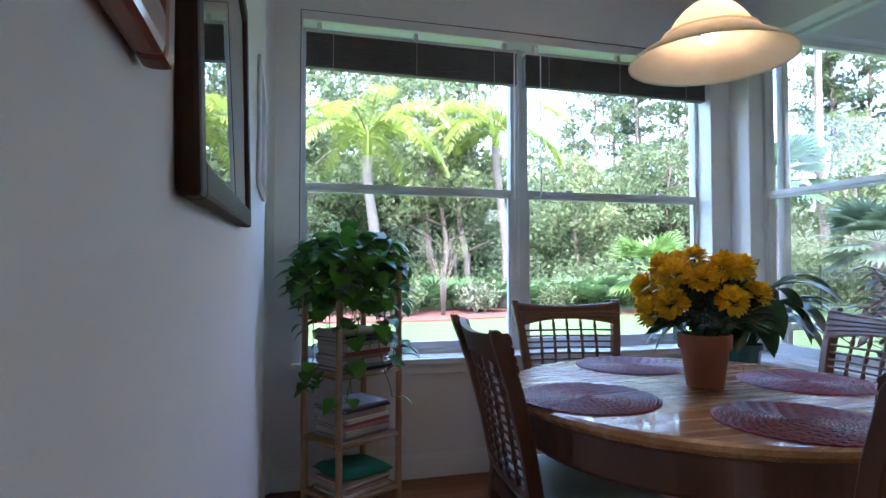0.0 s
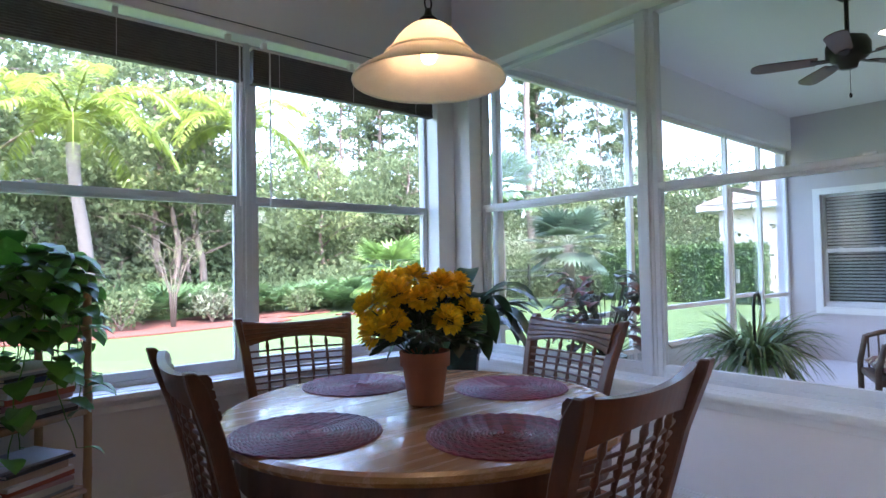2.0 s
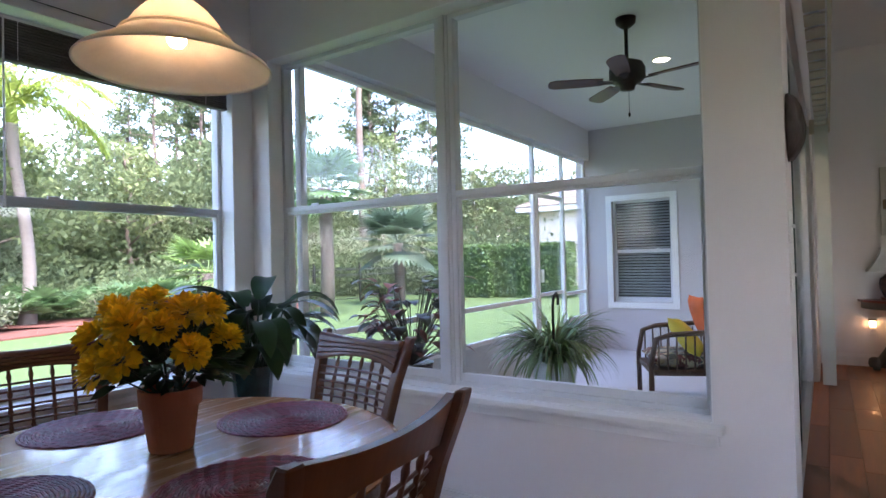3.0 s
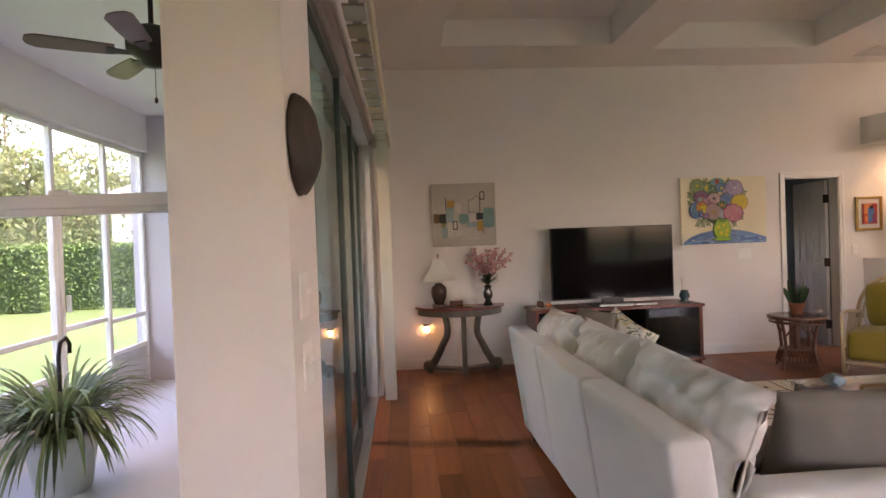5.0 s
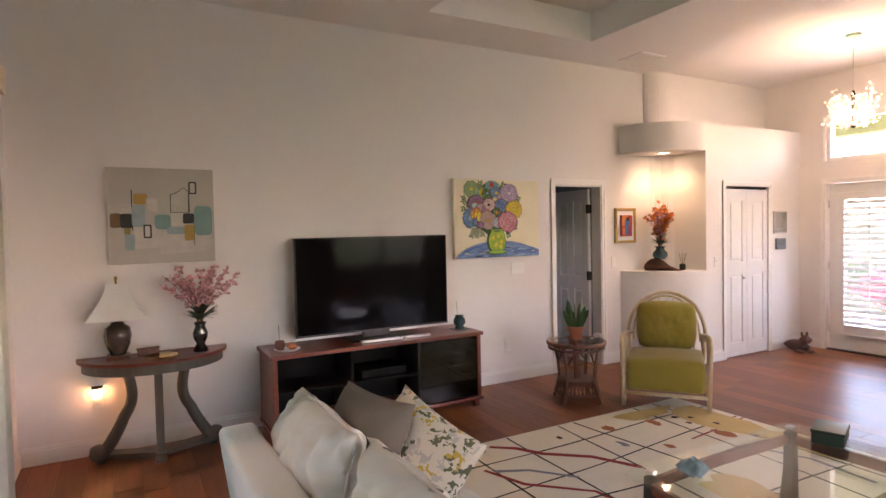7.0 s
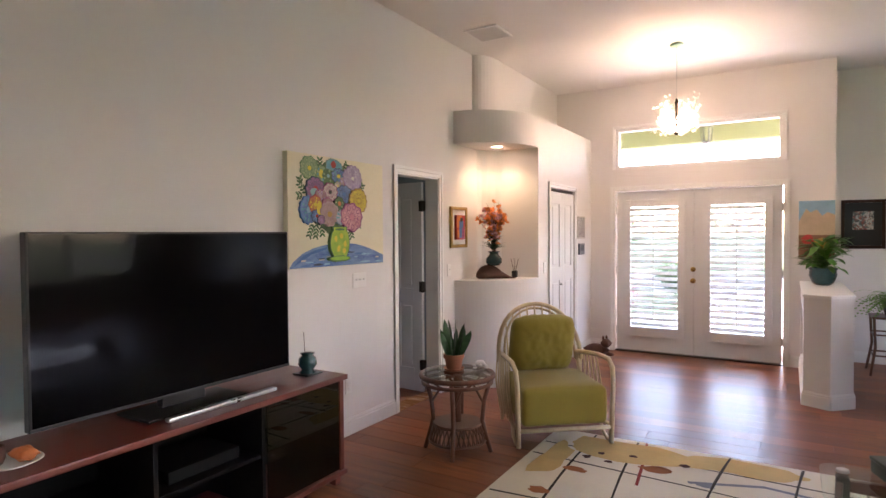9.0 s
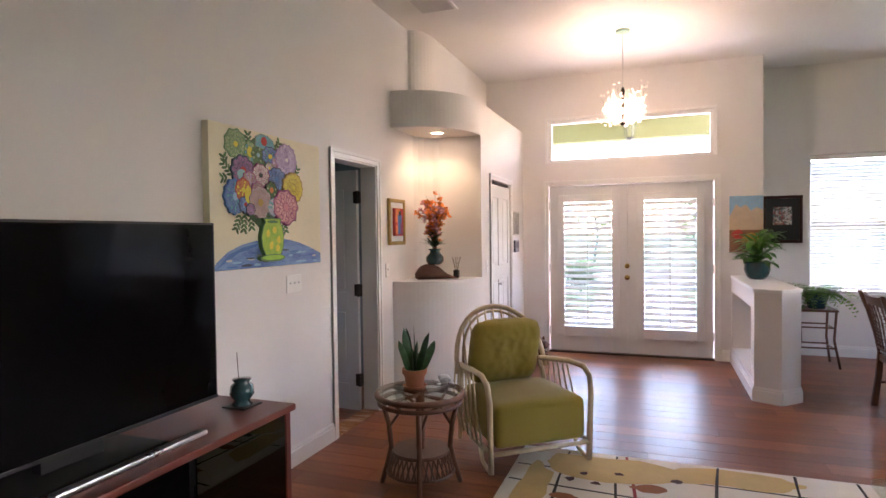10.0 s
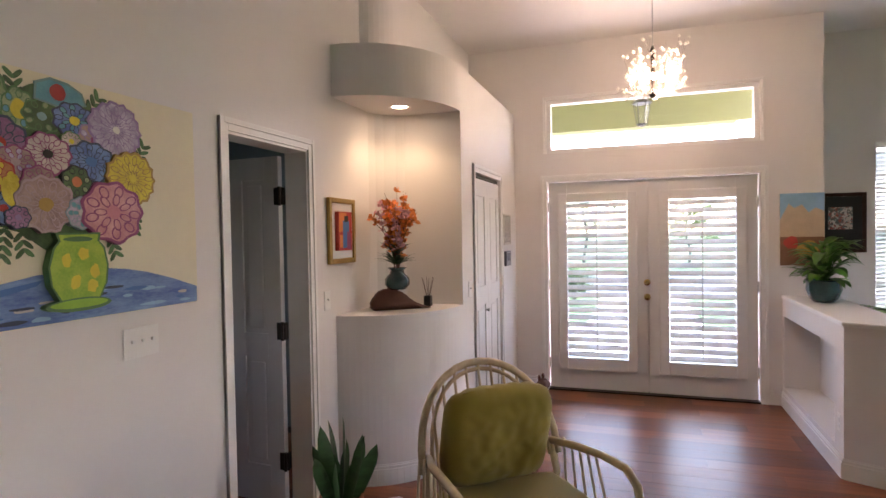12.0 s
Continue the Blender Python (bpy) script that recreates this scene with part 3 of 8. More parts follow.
struct("threshold", boxbm(TX - 0.005, TX + 0.145, DR + 0.013, DL - 0.013, 0.0, 0.008, 0.003), OAK, "pale wooden door threshold strip")

# closet bifold door
casing("door_casing", (0, 0.83, 2.035), pose(KX, -6.64, 0, 0, 0, -90))
t = thing("door_2", pose(KX + 0.03, -6.645, 0.012, 0, 0, -90), "white panelled bifold closet door, closed", "door", kind="structure")
for k in range(2):
    lf = part("leaf", panel_leaf(B(), 0.4095, 1.985, [(0.16, 0.98), (1.13, 1.85)], t=0.03, cols=1, st=0.085), DOORWHITE, t)
    lf.location = (k * 0.411, -0.02, 0)
bm = lathebm([(0.0, 0), (0.008, 0.0), (0.008, 0.012), (0.016, 0.02), (0.014, 0.03), (0, 0.033)], 12)
bmesh.ops.transform(bm, matrix=pose(0.33, -0.02, 0.93, 90), verts=bm.verts)
part("door_knob", bm, STEEL, t)
# black bar above the leaves takes the place of the gap's shadow
part("track", boxbm(0.0, 0.82, -0.01, 0.03, 1.998, 2.02), BLACK, t, "black track strip standing in for the shadow gap")


# front doors with shutters
def front_leaf(x0, x1, hinge_right):
    w = x1 - x0
    t = thing("door_3", pose(x0, FY - 0.06, 0.015), "white glazed entry door with plantation shutters", "door", "front doors", "structure")
    g0, g1, gz0, gz1 = w / 2 - 0.285, w / 2 + 0.285, 0.31, 1.845
    bm = B()
    box(bm, 0.002, g0, -0.044, 0, 0, 2.045, 0.002)
    box(bm, g1, w - 0.002, -0.044, 0, 0, 2.045, 0.002)
    box(bm, g0, g1, -0.044, 0, 0, gz0, 0.002)
    box(bm, g0, g1, -0.044, 0, gz1, 2.045, 0.002)
    part("leaf", bm, DOORWHITE, t)
    pn = part("pane", boxbm(g0, g1, -0.026, -0.02, gz0, gz1), SOLARPANE, t)
    pn.visible_shadow = False
    bm = B()
    f = 0.085
    for a in ((g0 - f, g0, gz0 - 0.12, gz1 + f), (g1, g1 + f, gz0 - 0.12, gz1 + f), (g0, g1, gz1, gz1 + f), (g0, g1, gz0 - 0.12, gz0)):
        box(bm, a[0], a[1], 0.001, 0.032, a[2], a[3], 0.004)
    part("shutter_frame", bm, DOORWHITE, t)
    n = 21
    for k in range(n):
        z = gz0 + (k + 0.5) * (gz1 - gz0) / n
        bm = boxbm(g0 + 0.003, g1 - 0.003, -0.031, 0.031, -0.004, 0.004, 0.003)
        sl = part("louvre", bm, SLATWHITE, t)
        sl.location, sl.rotation_euler = (0, 0.022, z), (radians(-40), 0, 0)
    part("tilt_rod", boxbm(w / 2 - 0.005, w / 2 + 0.005, 0.05, 0.058, gz0 + 0.05, gz1 - 0.03), DOORWHITE, t)
    xh = 0.0 if not hinge_right else w
    for z in (0.25, 1.03, 1.80):
        part("hinge", boxbm(xh - 0.011, xh + 0.011, 0.001, 0.012, z - 0.05, z + 0.05, 0.003), STEEL, t)
    return t


XM = 6.182
front_leaf(XM + 0.003, 7.118, True)
fl = front_leaf(5.247, XM - 0.003, False)
for z, nm in ((1.06, "deadbolt"), (0.92, "door_knob")):
    bm = lathebm([(0.0, 0), (0.032, 0.0), (0.032, 0.008), (0.014, 0.014), (0.014, 0.03), (0.03, 0.042), (0.026, 0.062), (0.0, 0.068)] if nm == "door_knob" else [(0, 0), (0.03, 0), (0.03, 0.012), (0.018, 0.016), (0.016, 0.03), (0, 0.03)], 16)
    bmesh.ops.transform(bm, matrix=pose(0.945, 0.0, z, -90), verts=bm.verts)
    part(nm, bm, BRASS, fl, "brass " + nm.replace("_", " "))
part("astragal", boxbm(0.915, 0.957, -0.058, -0.0455, 0, 2.045, 0.002), DOORWHITE, fl)
casing("door_casing", (0, 1.885, 2.065), pose(7.125, FY, 0, 0, 0, 180))
struct("threshold", boxbm(5.24, 7.125, FY - 0.15, FY + 0.01, 0.0, 0.014, 0.004), BRONZE, "dark door threshold")
bm = B()
box(bm, 7.082, 7.125, FY - 0.12, FY - 0.02, 2.345, 2.87)
box(bm, 5.24, 5.283, FY - 0.12, FY - 0.02, 2.345, 2.87)
box(bm, 5.283, 7.082, FY - 0.12, FY - 0.02, 2.345, 2.385)
box(bm, 5.283, 7.082, FY - 0.12, FY - 0.02, 2.83, 2.87)
t = thing("window_3", pose(0, 0, 0), "white framed transom window over the entry doors", "window", kind="structure")
part("window_frame", bm, WHITE, t)
pn = part("pane", boxbm(5.283, 7.082, FY - 0.08, FY - 0.075, 2.385, 2.83), PANE, t)
pn.visible_shadow = False
casing("trim", (0, 1.885, 0.525), pose(7.125, FY, 2.345, 0, 0, 180), w=0.03, label="white transom casing")


# dining windows with lowered blinds
for a, b in W2:
    t = sash_window("window_4", b - a, 0.70, 2.36, 1.53, pose(b, DY - 0.06, 0, 0, 0, 180), units=2, label="white double-hung dining window pair", pane=SOLARPANE)
    bl = thing("window_blind", pose(a, DY - 0.03, 0), "white slatted blind lowered over the dining window", "blind", "dining blinds")
    w = b - a
    part("head_rail", boxbm(0.01, w - 0.01, -0.025, 0.025, 2.30, 2.352, 0.004), WHITE, bl)
    me = None
    for k in range(38):
        if me is None:
            sl = part("slat", boxbm(0.012, w - 0.012, -0.024, 0.024, -0.0015, 0.0015), SLATWHITE, bl)
            me = sl.data
        else:
            sl = new("slat", me)
            sl.parent = bl
        sl.location, sl.rotation_euler = (0, 0, 0.75 + k * 0.0405), (radians(46), 0, 0)
    part("bottom_rail", boxbm(0.012, w - 0.012, -0.024, 0.024, 0.712, 0.732, 0.003), WHITE, bl)
    bm = boxbm(a - 0.03, b + 0.03, DY, DY + 0.04, 0.672, 0.70, 0.005)
    struct("window_sill", bm, WHITE, "white dining window sill")

# sliding glass doors: three stacked panels in tracks
t = thing("door_4", pose(0, 0, 0), "tall aluminium sliding glass doors to the porch", "sliding door", kind="structure")
bm = B()
box(bm, SX0, SX0 + 0.04, SY + 0.03, SY + 0.19, 0, SZ, 0.003)
box(bm, SX1 - 0.04, SX1, SY + 0.03, SY + 0.19, 0, SZ, 0.003)
box(bm, SX0 + 0.04, SX1 - 0.04, SY + 0.03, SY + 0.19, SZ - 0.05, SZ, 0.003)
part("outer_frame", bm, ALU, t)
bm = B()
box(bm, SX0 + 0.04, SX1 - 0.04, SY + 0.03, SY + 0.19, -0.012, 0.006)
for k in range(4):
    box(bm, SX0 + 0.04, SX1 - 0.04, SY + 0.035 + k * 0.045, SY + 0.043 + k * 0.045, 0.006, 0.022)
part("track", bm, STEEL, t)
for k, (a, b) in enumerate(((3.24, 4.52), (4.46, 5.72), (5.66, 6.91))):
    y0 = SY + 0.045 + k * 0.046
    bm = B()
    for q in ((a, a + 0.06, 0.024, SZ - 0.055), (b - 0.06, b, 0.024, SZ - 0.055), (a + 0.06, b - 0.06, 0.024, 0.12), (a + 0.06, b - 0.06, SZ - 0.12, SZ - 0.055)):
        box(bm, q[0], q[1], y0, y0 + 0.034, q[2], q[3], 0.003)
    pl = part("sliding_panel", bm, mat("dark_green_frame", (0.045, 0.07, 0.066), 0.4, 0.3) if k == 0 else bpy.data.materials["dark_green_frame"], t)
    pn = part("pane", boxbm(a + 0.06, b - 0.06, y0 + 0.014, y0 + 0.02, 0.12, SZ - 0.12), SLIDERGLASS, pl)
    pn.visible_shadow = False

# vertical blinds stacked at the far end, with valance
t = thing("vertical_blind", pose(0, 0, 0), "cream vertical blind drawn aside under a boxed valance", "blind")
part("valance", boxbm(SX0 - 0.05, 7.02, 0.035, 0.05, 2.36, 2.50, 0.004), mat("cream_valance", (0.62, 0.54, 0.40), 0.7, var=0.06, bump=0.2), t)
part("head_rail", boxbm(SX0, 6.98, 0.085, 0.125, 2.40, 2.44, 0.004), ALU, t)
for x in (SX0 - 0.05, 7.005):
    part("valance_return", boxbm(x, x + 0.015, 0.05, SY, 2.36, 2.50), bpy.data.materials["cream_valance"], t)
for k in range(17):
    x = SX0 + 0.12 + k * 0.21
    part("carrier", boxbm(x, x + 0.15, 0.062, 0.15, 2.375, 2.385), bpy.data.materials["cream_valance"], t)
vm = mat("cream_vane", (0.70, 0.68, 0.60), 0.6, var=0.05, bump=0.3, bscale=200, sub=0.25)
for k in range(14):
    v = part("vane", boxbm(-0.0011, 0.0011, -0.052, 0.052, 0.03, 2.385), vm, t)
    v.matrix_local = pose(6.70 + k * 0.013, 0.105, 0, 0, 0, rnd(-6, 6))


# ---- breakfast nook ----
TC = (1.325, 1.57)
t = thing("dining_table", pose(*TC, 0), "round oak pedestal dining table with a dark apron", "table")
part("tabletop", lathebm([(0, 0.715), (0.60, 0.715), (0.618, 0.722), (0.625, 0.733), (0.62, 0.745), (0.605, 0.75), (0, 0.75)], 72), OAK, t)
part("apron", lathebm([(0.54, 0.60), (0.562, 0.60), (0.568, 0.61), (0.568, 0.70), (0.58, 0.715), (0.54, 0.715)], 64, close=False), DARKOAK, t)
part("pedestal", lathebm([(0, 0.12), (0.10, 0.12), (0.13, 0.18), (0.12, 0.24), (0.075, 0.30), (0.07, 0.44), (0.10, 0.50), (0.11, 0.58), (0.20, 0.62), (0.20, 0.70), (0, 0.70)], 28), DARKOAK, t, smooth=True)
for k in range(4):
    a = k * math.pi / 2 + 0.6
    c, s = math.cos(a), math.sin(a)
    part("foot", tubebm([(0.07 * c, 0.07 * s, 0.22), (0.2 * c, 0.2 * s, 0.19), (0.32 * c, 0.32 * s, 0.09), (0.42 * c, 0.42 * s, 0.035), (0.46 * c, 0.46 * s, 0.03)], [0.045, 0.045, 0.038, 0.032, 0.03], 10), DARKOAK, t, smooth=True)


def place_mat():
    t = thing("placemat", pose(0, 0, 0), "round maroon woven straw placemat on the table", "placemat", "placemats on the table")
    bm = B()
    for k in range(21):
        r = 0.010 + k * 0.00935
        n = max(10, int(r * 340) // 2 * 2)
        vs = []
        for i in range(n):
            a = math.tau * i / n
            hh = 0.0022 + 0.0026 * (i % 2)
            q = [(-0.0045, 0.0), (-0.0036, hh + 0.0004), (0.0, hh + 0.002), (0.0036, hh + 0.0004), (0.0045, 0.0)]
            vs.append([bm.verts.new(((r + u) * math.cos(a), (r + u) * math.sin(a), 0.0005 + w)) for u, w in q])
        for i in range(n):
            a, b = vs[i], vs[(i + 1) % n]
            for j in range(4):
                bm.faces.new((a[j], b[j], b[j + 1], a[j + 1]))
        if k in (6, 13, 19, 20):
            part("braided_rim" if k == 20 else "braided_coil", bm, MAROON, t)
            bm = B()
    bm.free()
    return t


pm = place_mat()
pm.matrix_world = pose(0.90, 1.535, 0.75, 0, 0, 10)
for x, y in ((1.268, 1.165), (1.335, 1.985), (1.70, 1.55)):
    copy_thing(pm, pose(x, y, 0.75, 0, 0, 40 * x))


def dining_chair():
    t = thing("dining_chair", pose(0, 0, 0), "dark-stained wooden dining chair with a lattice back and pale seat pad", "chair", "chairs round the dining table")
    for sx in (-1, 1):
        pts = [(sx * 0.205, 0.03, 0.0), (sx * 0.205, 0.06, 0.25), (sx * 0.205, 0.075, 0.46), (sx * 0.215, 0.045, 0.62), (sx * 0.235, 0.0, 0.80), (sx * 0.252, -0.045, 0.93), (sx * 0.258, -0.062, 0.965)]
        bm = B()
        for i in range(len(pts) - 1):
            a, b = Vector(pts[i]), Vector(pts[i + 1])
            w = 0.019
            lo = [bm.verts.new(a + Vector((dx * w, dy * 0.021, 0))) for dx, dy in ((-1, -1), (1, -1), (1, 1), (-1, 1))]
            hi = [bm.verts.new(b + Vector((dx * w, dy * (0.021 if i < 5 else 0.012), 0))) for dx, dy in ((-1, -1), (1, -1), (1, 1), (-1, 1))]
            for k in range(4):
                bm.faces.new((lo[k], lo[(k + 1) % 4], hi[(k + 1) % 4], hi[k]))
            if i == 0:
                bm.faces.new(lo[::-1])
            if i == len(pts) - 2:
                bm.faces.new(hi)
        bmesh.ops.remove_doubles(bm, verts=bm.verts, dist=0.0005)
        bmesh.ops.bevel(bm, geom=bm.edges[:], offset=0.004, segments=1, affect='EDGES')
        part("back_post", bm, DARKOAK, t)
        part("front_leg", tubebm([(sx * 0.225, 0.445, 0.42), (sx * 0.225, 0.445, 0.30), (sx * 0.222, 0.445, 0.05), (sx * 0.222, 0.445, 0.0)], [0.022, 0.021, 0.016, 0.017], 8), DARKOAK, t)

    def yz(x, z):
        # the back is dished and leans
        lean = 0.075 - max(0, z - 0.46) * 0.16 - max(0, z - 0.75) * 0.13
        return lean - 0.035 * (1 - (x / 0.24) ** 2)
    # crest rail with grooves and an arched lower edge
    bm = B()
    n = 16
    prof = [(0.0, 0.014), (0.10, 0.016), (0.2, 0.016), (0.24, 0.011), (0.28, 0.016), (0.42, 0.016), (0.46, 0.011), (0.50, 0.016), (0.64, 0.016), (0.68, 0.011), (0.72, 0.016), (0.9, 0.017), (1.0, 0.010)]
    rows = []
    for i in range(n + 1):
        x = -0.236 + 0.472 * i / n
        z0 = 0.845 + 0.028 * (1 - (x / 0.236) ** 2)
        z1 = 0.955 - 0.018 * (1 - (x / 0.236) ** 2)
        ring = [bm.verts.new((x * (1 + 0.06 * u), yz(x, z0 + (z1 - z0) * u) + d, z0 + (z1 - z0) * u)) for u, d in prof]
        ring += [bm.verts.new((x * (1 + 0.06 * u), yz(x, z0 + (z1 - z0) * u) - 0.012, z0 + (z1 - z0) * u)) for u, d in reversed(prof)]
        rows.append(ring)
    for a, b in zip(rows, rows[1:]):
        for j in range(len(a)):
            bm.faces.new((a[j], a[(j + 1) % len(a)], b[(j + 1) % len(b)], b[j]))
    bm.faces.new(rows[0])
    bm.faces.new(rows[-1][::-1])
    part("crest_rail", bm, DARKOAK, t)
    for k in range(5):
        x = -0.135 + k * 0.0675
        pts, rs = [], []
        top = 0.845 + 0.028 * (1 - (x / 0.236) ** 2)
        for i in range(25):
            z = 0.50 + (top + 0.004 - 0.50) * i / 24
            pts.append((x * 1.02, yz(x, z), z))
            rs.append(0.0095 if i % 4 == 2 else 0.0062)
        part("spindle", tubebm(pts, rs, 7), DARKOAK, t, smooth=True)
    for k in range(11):
        z = 0.545 + k * 0.0275
        pts = [(x, yz(x, z) + 0.001, z) for x in [-0.226 + 0.452 * i / 10 for i in range(11)]]
        part("cross_bar", tubebm(pts, 0.0048, 6), DARKOAK, t, smooth=True)
    part("lower_rail", tubebm([(x, yz(x, 0.505) + 0.004, 0.505) for x in [-0.22 + 0.44 * i / 8 for i in range(9)]], 0.014, 8), DARKOAK, t)
    bm = B()
    box(bm, -0.235, 0.235, 0.43, 0.462, 0.385, 0.44, 0.004)
    box(bm, -0.222, 0.222, 0.06, 0.082, 0.385, 0.44, 0.004)
    for s in (-1, 1):
        box(bm, s * 0.222 - 0.011, s * 0.222 + 0.011, 0.082, 0.43, 0.385, 0.44, 0.004)
    part("seat_frame", bm, DARKOAK, t)
    part("seat_pad", cushion(B(), 0.47, 0.42, 0.06, pose(0, 0.265, 0.462), 12, 8, 0.002, 0.0), mat("grey_green_seat_vinyl", (0.30, 0.33, 0.31), 0.5, var=0.06, bump=0.1) if "grey_green_seat_vinyl" not in bpy.data.materials else bpy.data.materials["grey_green_seat_vinyl"], t, smooth=True)
    for s in (-1, 1):
        part("side_stretcher", tubebm([(s * 0.212, 0.055, 0.2), (s * 0.222, 0.445, 0.2)], 0.011, 7), DARKOAK, t)
    part("cross_stretcher", tubebm([(-0.215, 0.25, 0.2), (0.215, 0.25, 0.2)], 0.011, 7), DARKOAK, t)
    return t


dc = dining_chair()
dc.matrix_world = pose(1.245, 0.79, 0, 0, 0, 4)
for x, y, r in ((1.40, 2.60, 170), (2.11, 1.62, 80), (0.66, 1.69, -95)):
    copy_thing(dc, pose(x, y, 0, 0, 0, r))


# potted marigolds
def petal_ball(bm, c, r):
    """A full double flower head: rings of short ruffled petals, closing towards the middle."""
    axis = (Vector((c[0], c[1], 0)) * 3.2 + Vector((rnd(-.2, .2), rnd(-.2, .2), 0.75))).normalized()
    u = axis.orthogonal().normalized()
    v = axis.cross(u)
    for ring, (lift, n) in enumerate(((-0.35, 15), (0.0, 17), (0.3, 16), (0.55, 14), (0.75, 11), (0.9, 8), (0.99, 4))):
        q = math.sqrt(1 - lift * lift)
        for k in range(n):
            a = math.tau * (k + 0.5 * (ring % 2) + rnd(-.2, .2)) / n
            w = u * (q * math.cos(a)) + v * (q * math.sin(a)) + axis * lift
            blade(bm, Vector(c) + w * r * 0.45, w + axis * 0.15 + sphere_way() * 0.22, axis + sphere_way() * 0.3, r * rnd(0.55, 0.72), r * rnd(0.42, 0.56), 0.35, 3, rnd(0.1, 0.5), lambda e: 0.5 + 0.55 * e)


PX, PY = 1.335, 1.575
t = thing("potted_marigold", pose(PX, PY, 0.7525), "yellow marigolds in a terracotta pot on the table", "potted plant")
part("pot", lathebm([(0, 0), (0.052, 0), (0.056, 0.004), (0.071, 0.118), (0.079, 0.12), (0.081, 0.165), (0.074, 0.165), (0.068, 0.145), (0, 0.145)], 32), TERRA, t, smooth=False)
part("soil", lathebm([(0, 0.146), (0.067, 0.15), (0.0, 0.158)], 16), SOIL, t)
bm = B()
fl = []
for k in range(20):
    for _ in range(60):
        w = sphere_way(-0.2, 1.0)
        c = Vector((w.x * 0.165 - 0.02, w.y * 0.165, 0.262 + w.z * 0.145))
        if all((c - o).length > 0.082 for o in fl):
            fl.append(c)
            break
for c in fl:
    fb = B()
    petal_ball(fb, c, rnd(0.042, 0.054))
    part("blossom", fb, MARIGOLD, t)
    tube(bm, [(c.x * 0.15, c.y * 0.15, 0.14), (c.x * 0.6, c.y * 0.6, 0.14 + (c.z - 0.14) * 0.6), c], 0.0025, 5)
for k in range(330):
    w = sphere_way(-0.35, 1.0)
    p = Vector((w.x * 0.15 * rnd(0.3, 1.05), w.y * 0.15 * rnd(0.3, 1.05), 0.22 + w.z * 0.12 * rnd(0.2, 1)))
    blade(bm, p, w + Vector((0, 0, 0.1)), sphere_way(), rnd(0.05, 0.085), rnd(0.018, 0.03), 0.6, 3)
part("foliage", bm, DARKLEAF, t, kind="stuff")

# leafy plant in the corner behind the table
t = thing("corner_plant", pose(2.36, 2.55, 0), "dark leafy houseplant on a stand in the window corner", "potted plant")
part("pot", lathebm([(0, 0.46), (0.08, 0.46), (0.105, 0.70), (0.113, 0.70), (0.113, 0.73), (0.10, 0.73), (0.095, 0.715), (0, 0.715)], 24), GLAZE, t)
part("stand", lathebm([(0, 0.42), (0.16, 0.42), (0.16, 0.455), (0, 0.455)], 24), DARKOAK, t)
for k in range(3):
    a = k * math.tau / 3
    part("leg", tubebm([(0.14 * math.cos(a), 0.14 * math.sin(a), 0.0), (0.12 * math.cos(a), 0.12 * math.sin(a), 0.425)], 0.014, 8), DARKOAK, t)
bm = B()
for k in range(66):
    a = rnd(0, math.tau)
    if math.cos(a) * 0.35 + 2.36 > 2.7:
        a += math.pi
    r0, up = rnd(0.02, 0.07), rnd(0.5, 3.2)
    st = Vector((r0 * math.cos(a), r0 * math.sin(a), 0.72))
    mid = st + Vector((math.cos(a) * 0.1, math.sin(a) * 0.1, rnd(0.08, 0.36)))
    tube(bm, [st, (st + mid) / 2 + Vector((0, 0, 0.03)), mid], 0.004, 5)
    blade(bm, mid, (math.cos(a), math.sin(a), up * 0.45), (0, 0, 1), rnd(0.28, 0.44), rnd(0.085, 0.135), rnd(1.2, 3.6), 8, 0.2)
part("leaves", bm, DARKLEAF, t, kind="stuff", smooth=True)

# pendant lamp
FROST = mat("frosted_amber_glass", (0.84, 0.80, 0.73), 0.35, var=0.08, scale=14, sub=0.75)
t = thing("pendant_lamp", pose(1.36, 1.56, 0), "bell-shaped frosted glass pendant lamp on a dark chain, lit", "pendant lamp")
prof = [(0.033, 1.976), (0.058, 1.967), (0.083, 1.947), (0.106, 1.920), (0.126, 1.889), (0.137, 1.872), (0.160, 1.852), (0.190, 1.831), (0.224, 1.811), (0.244, 1.797), (0.251, 1.787), (0.250, 1.783), (0.242, 1.790), (0.221, 1.805), (0.187, 1.825), (0.157, 1.846), (0.134, 1.866), (0.122, 1.884), (0.102, 1.914), (0.080, 1.941), (0.056, 1.960), (0.033, 1.969)]
part("shade", lathebm(prof, 64, close=False), FROST, t, smooth=True)
part("ring", lathebm([(0.132, 1.873), (0.143, 1.876), (0.148, 1.869), (0.143, 1.862)], 48, close=False), FROST, t, smooth=True)
part("cap", lathebm([(0, 1.96), (0.03, 1.97), (0.036, 1.982), (0.03, 1.99), (0.013, 2.005), (0.010, 2.025), (0, 2.028)], 20), BRONZE, t, smooth=True)
part("socket", lathebm([(0, 1.91), (0.016, 1.91), (0.016, 1.965), (0, 1.965)], 12), BRONZE, t)
part("bulb", lathebm([(0, 1.845), (0.017, 1.848), (0.026, 1.862), (0.024, 1.88), (0.014, 1.898), (0.012, 1.911), (0, 1.911)], 16), glow("lit_bulb", (1.0, 0.62, 0.3), 1.6), t, smooth=True).visible_shadow = False
z, k = 2.045, 0
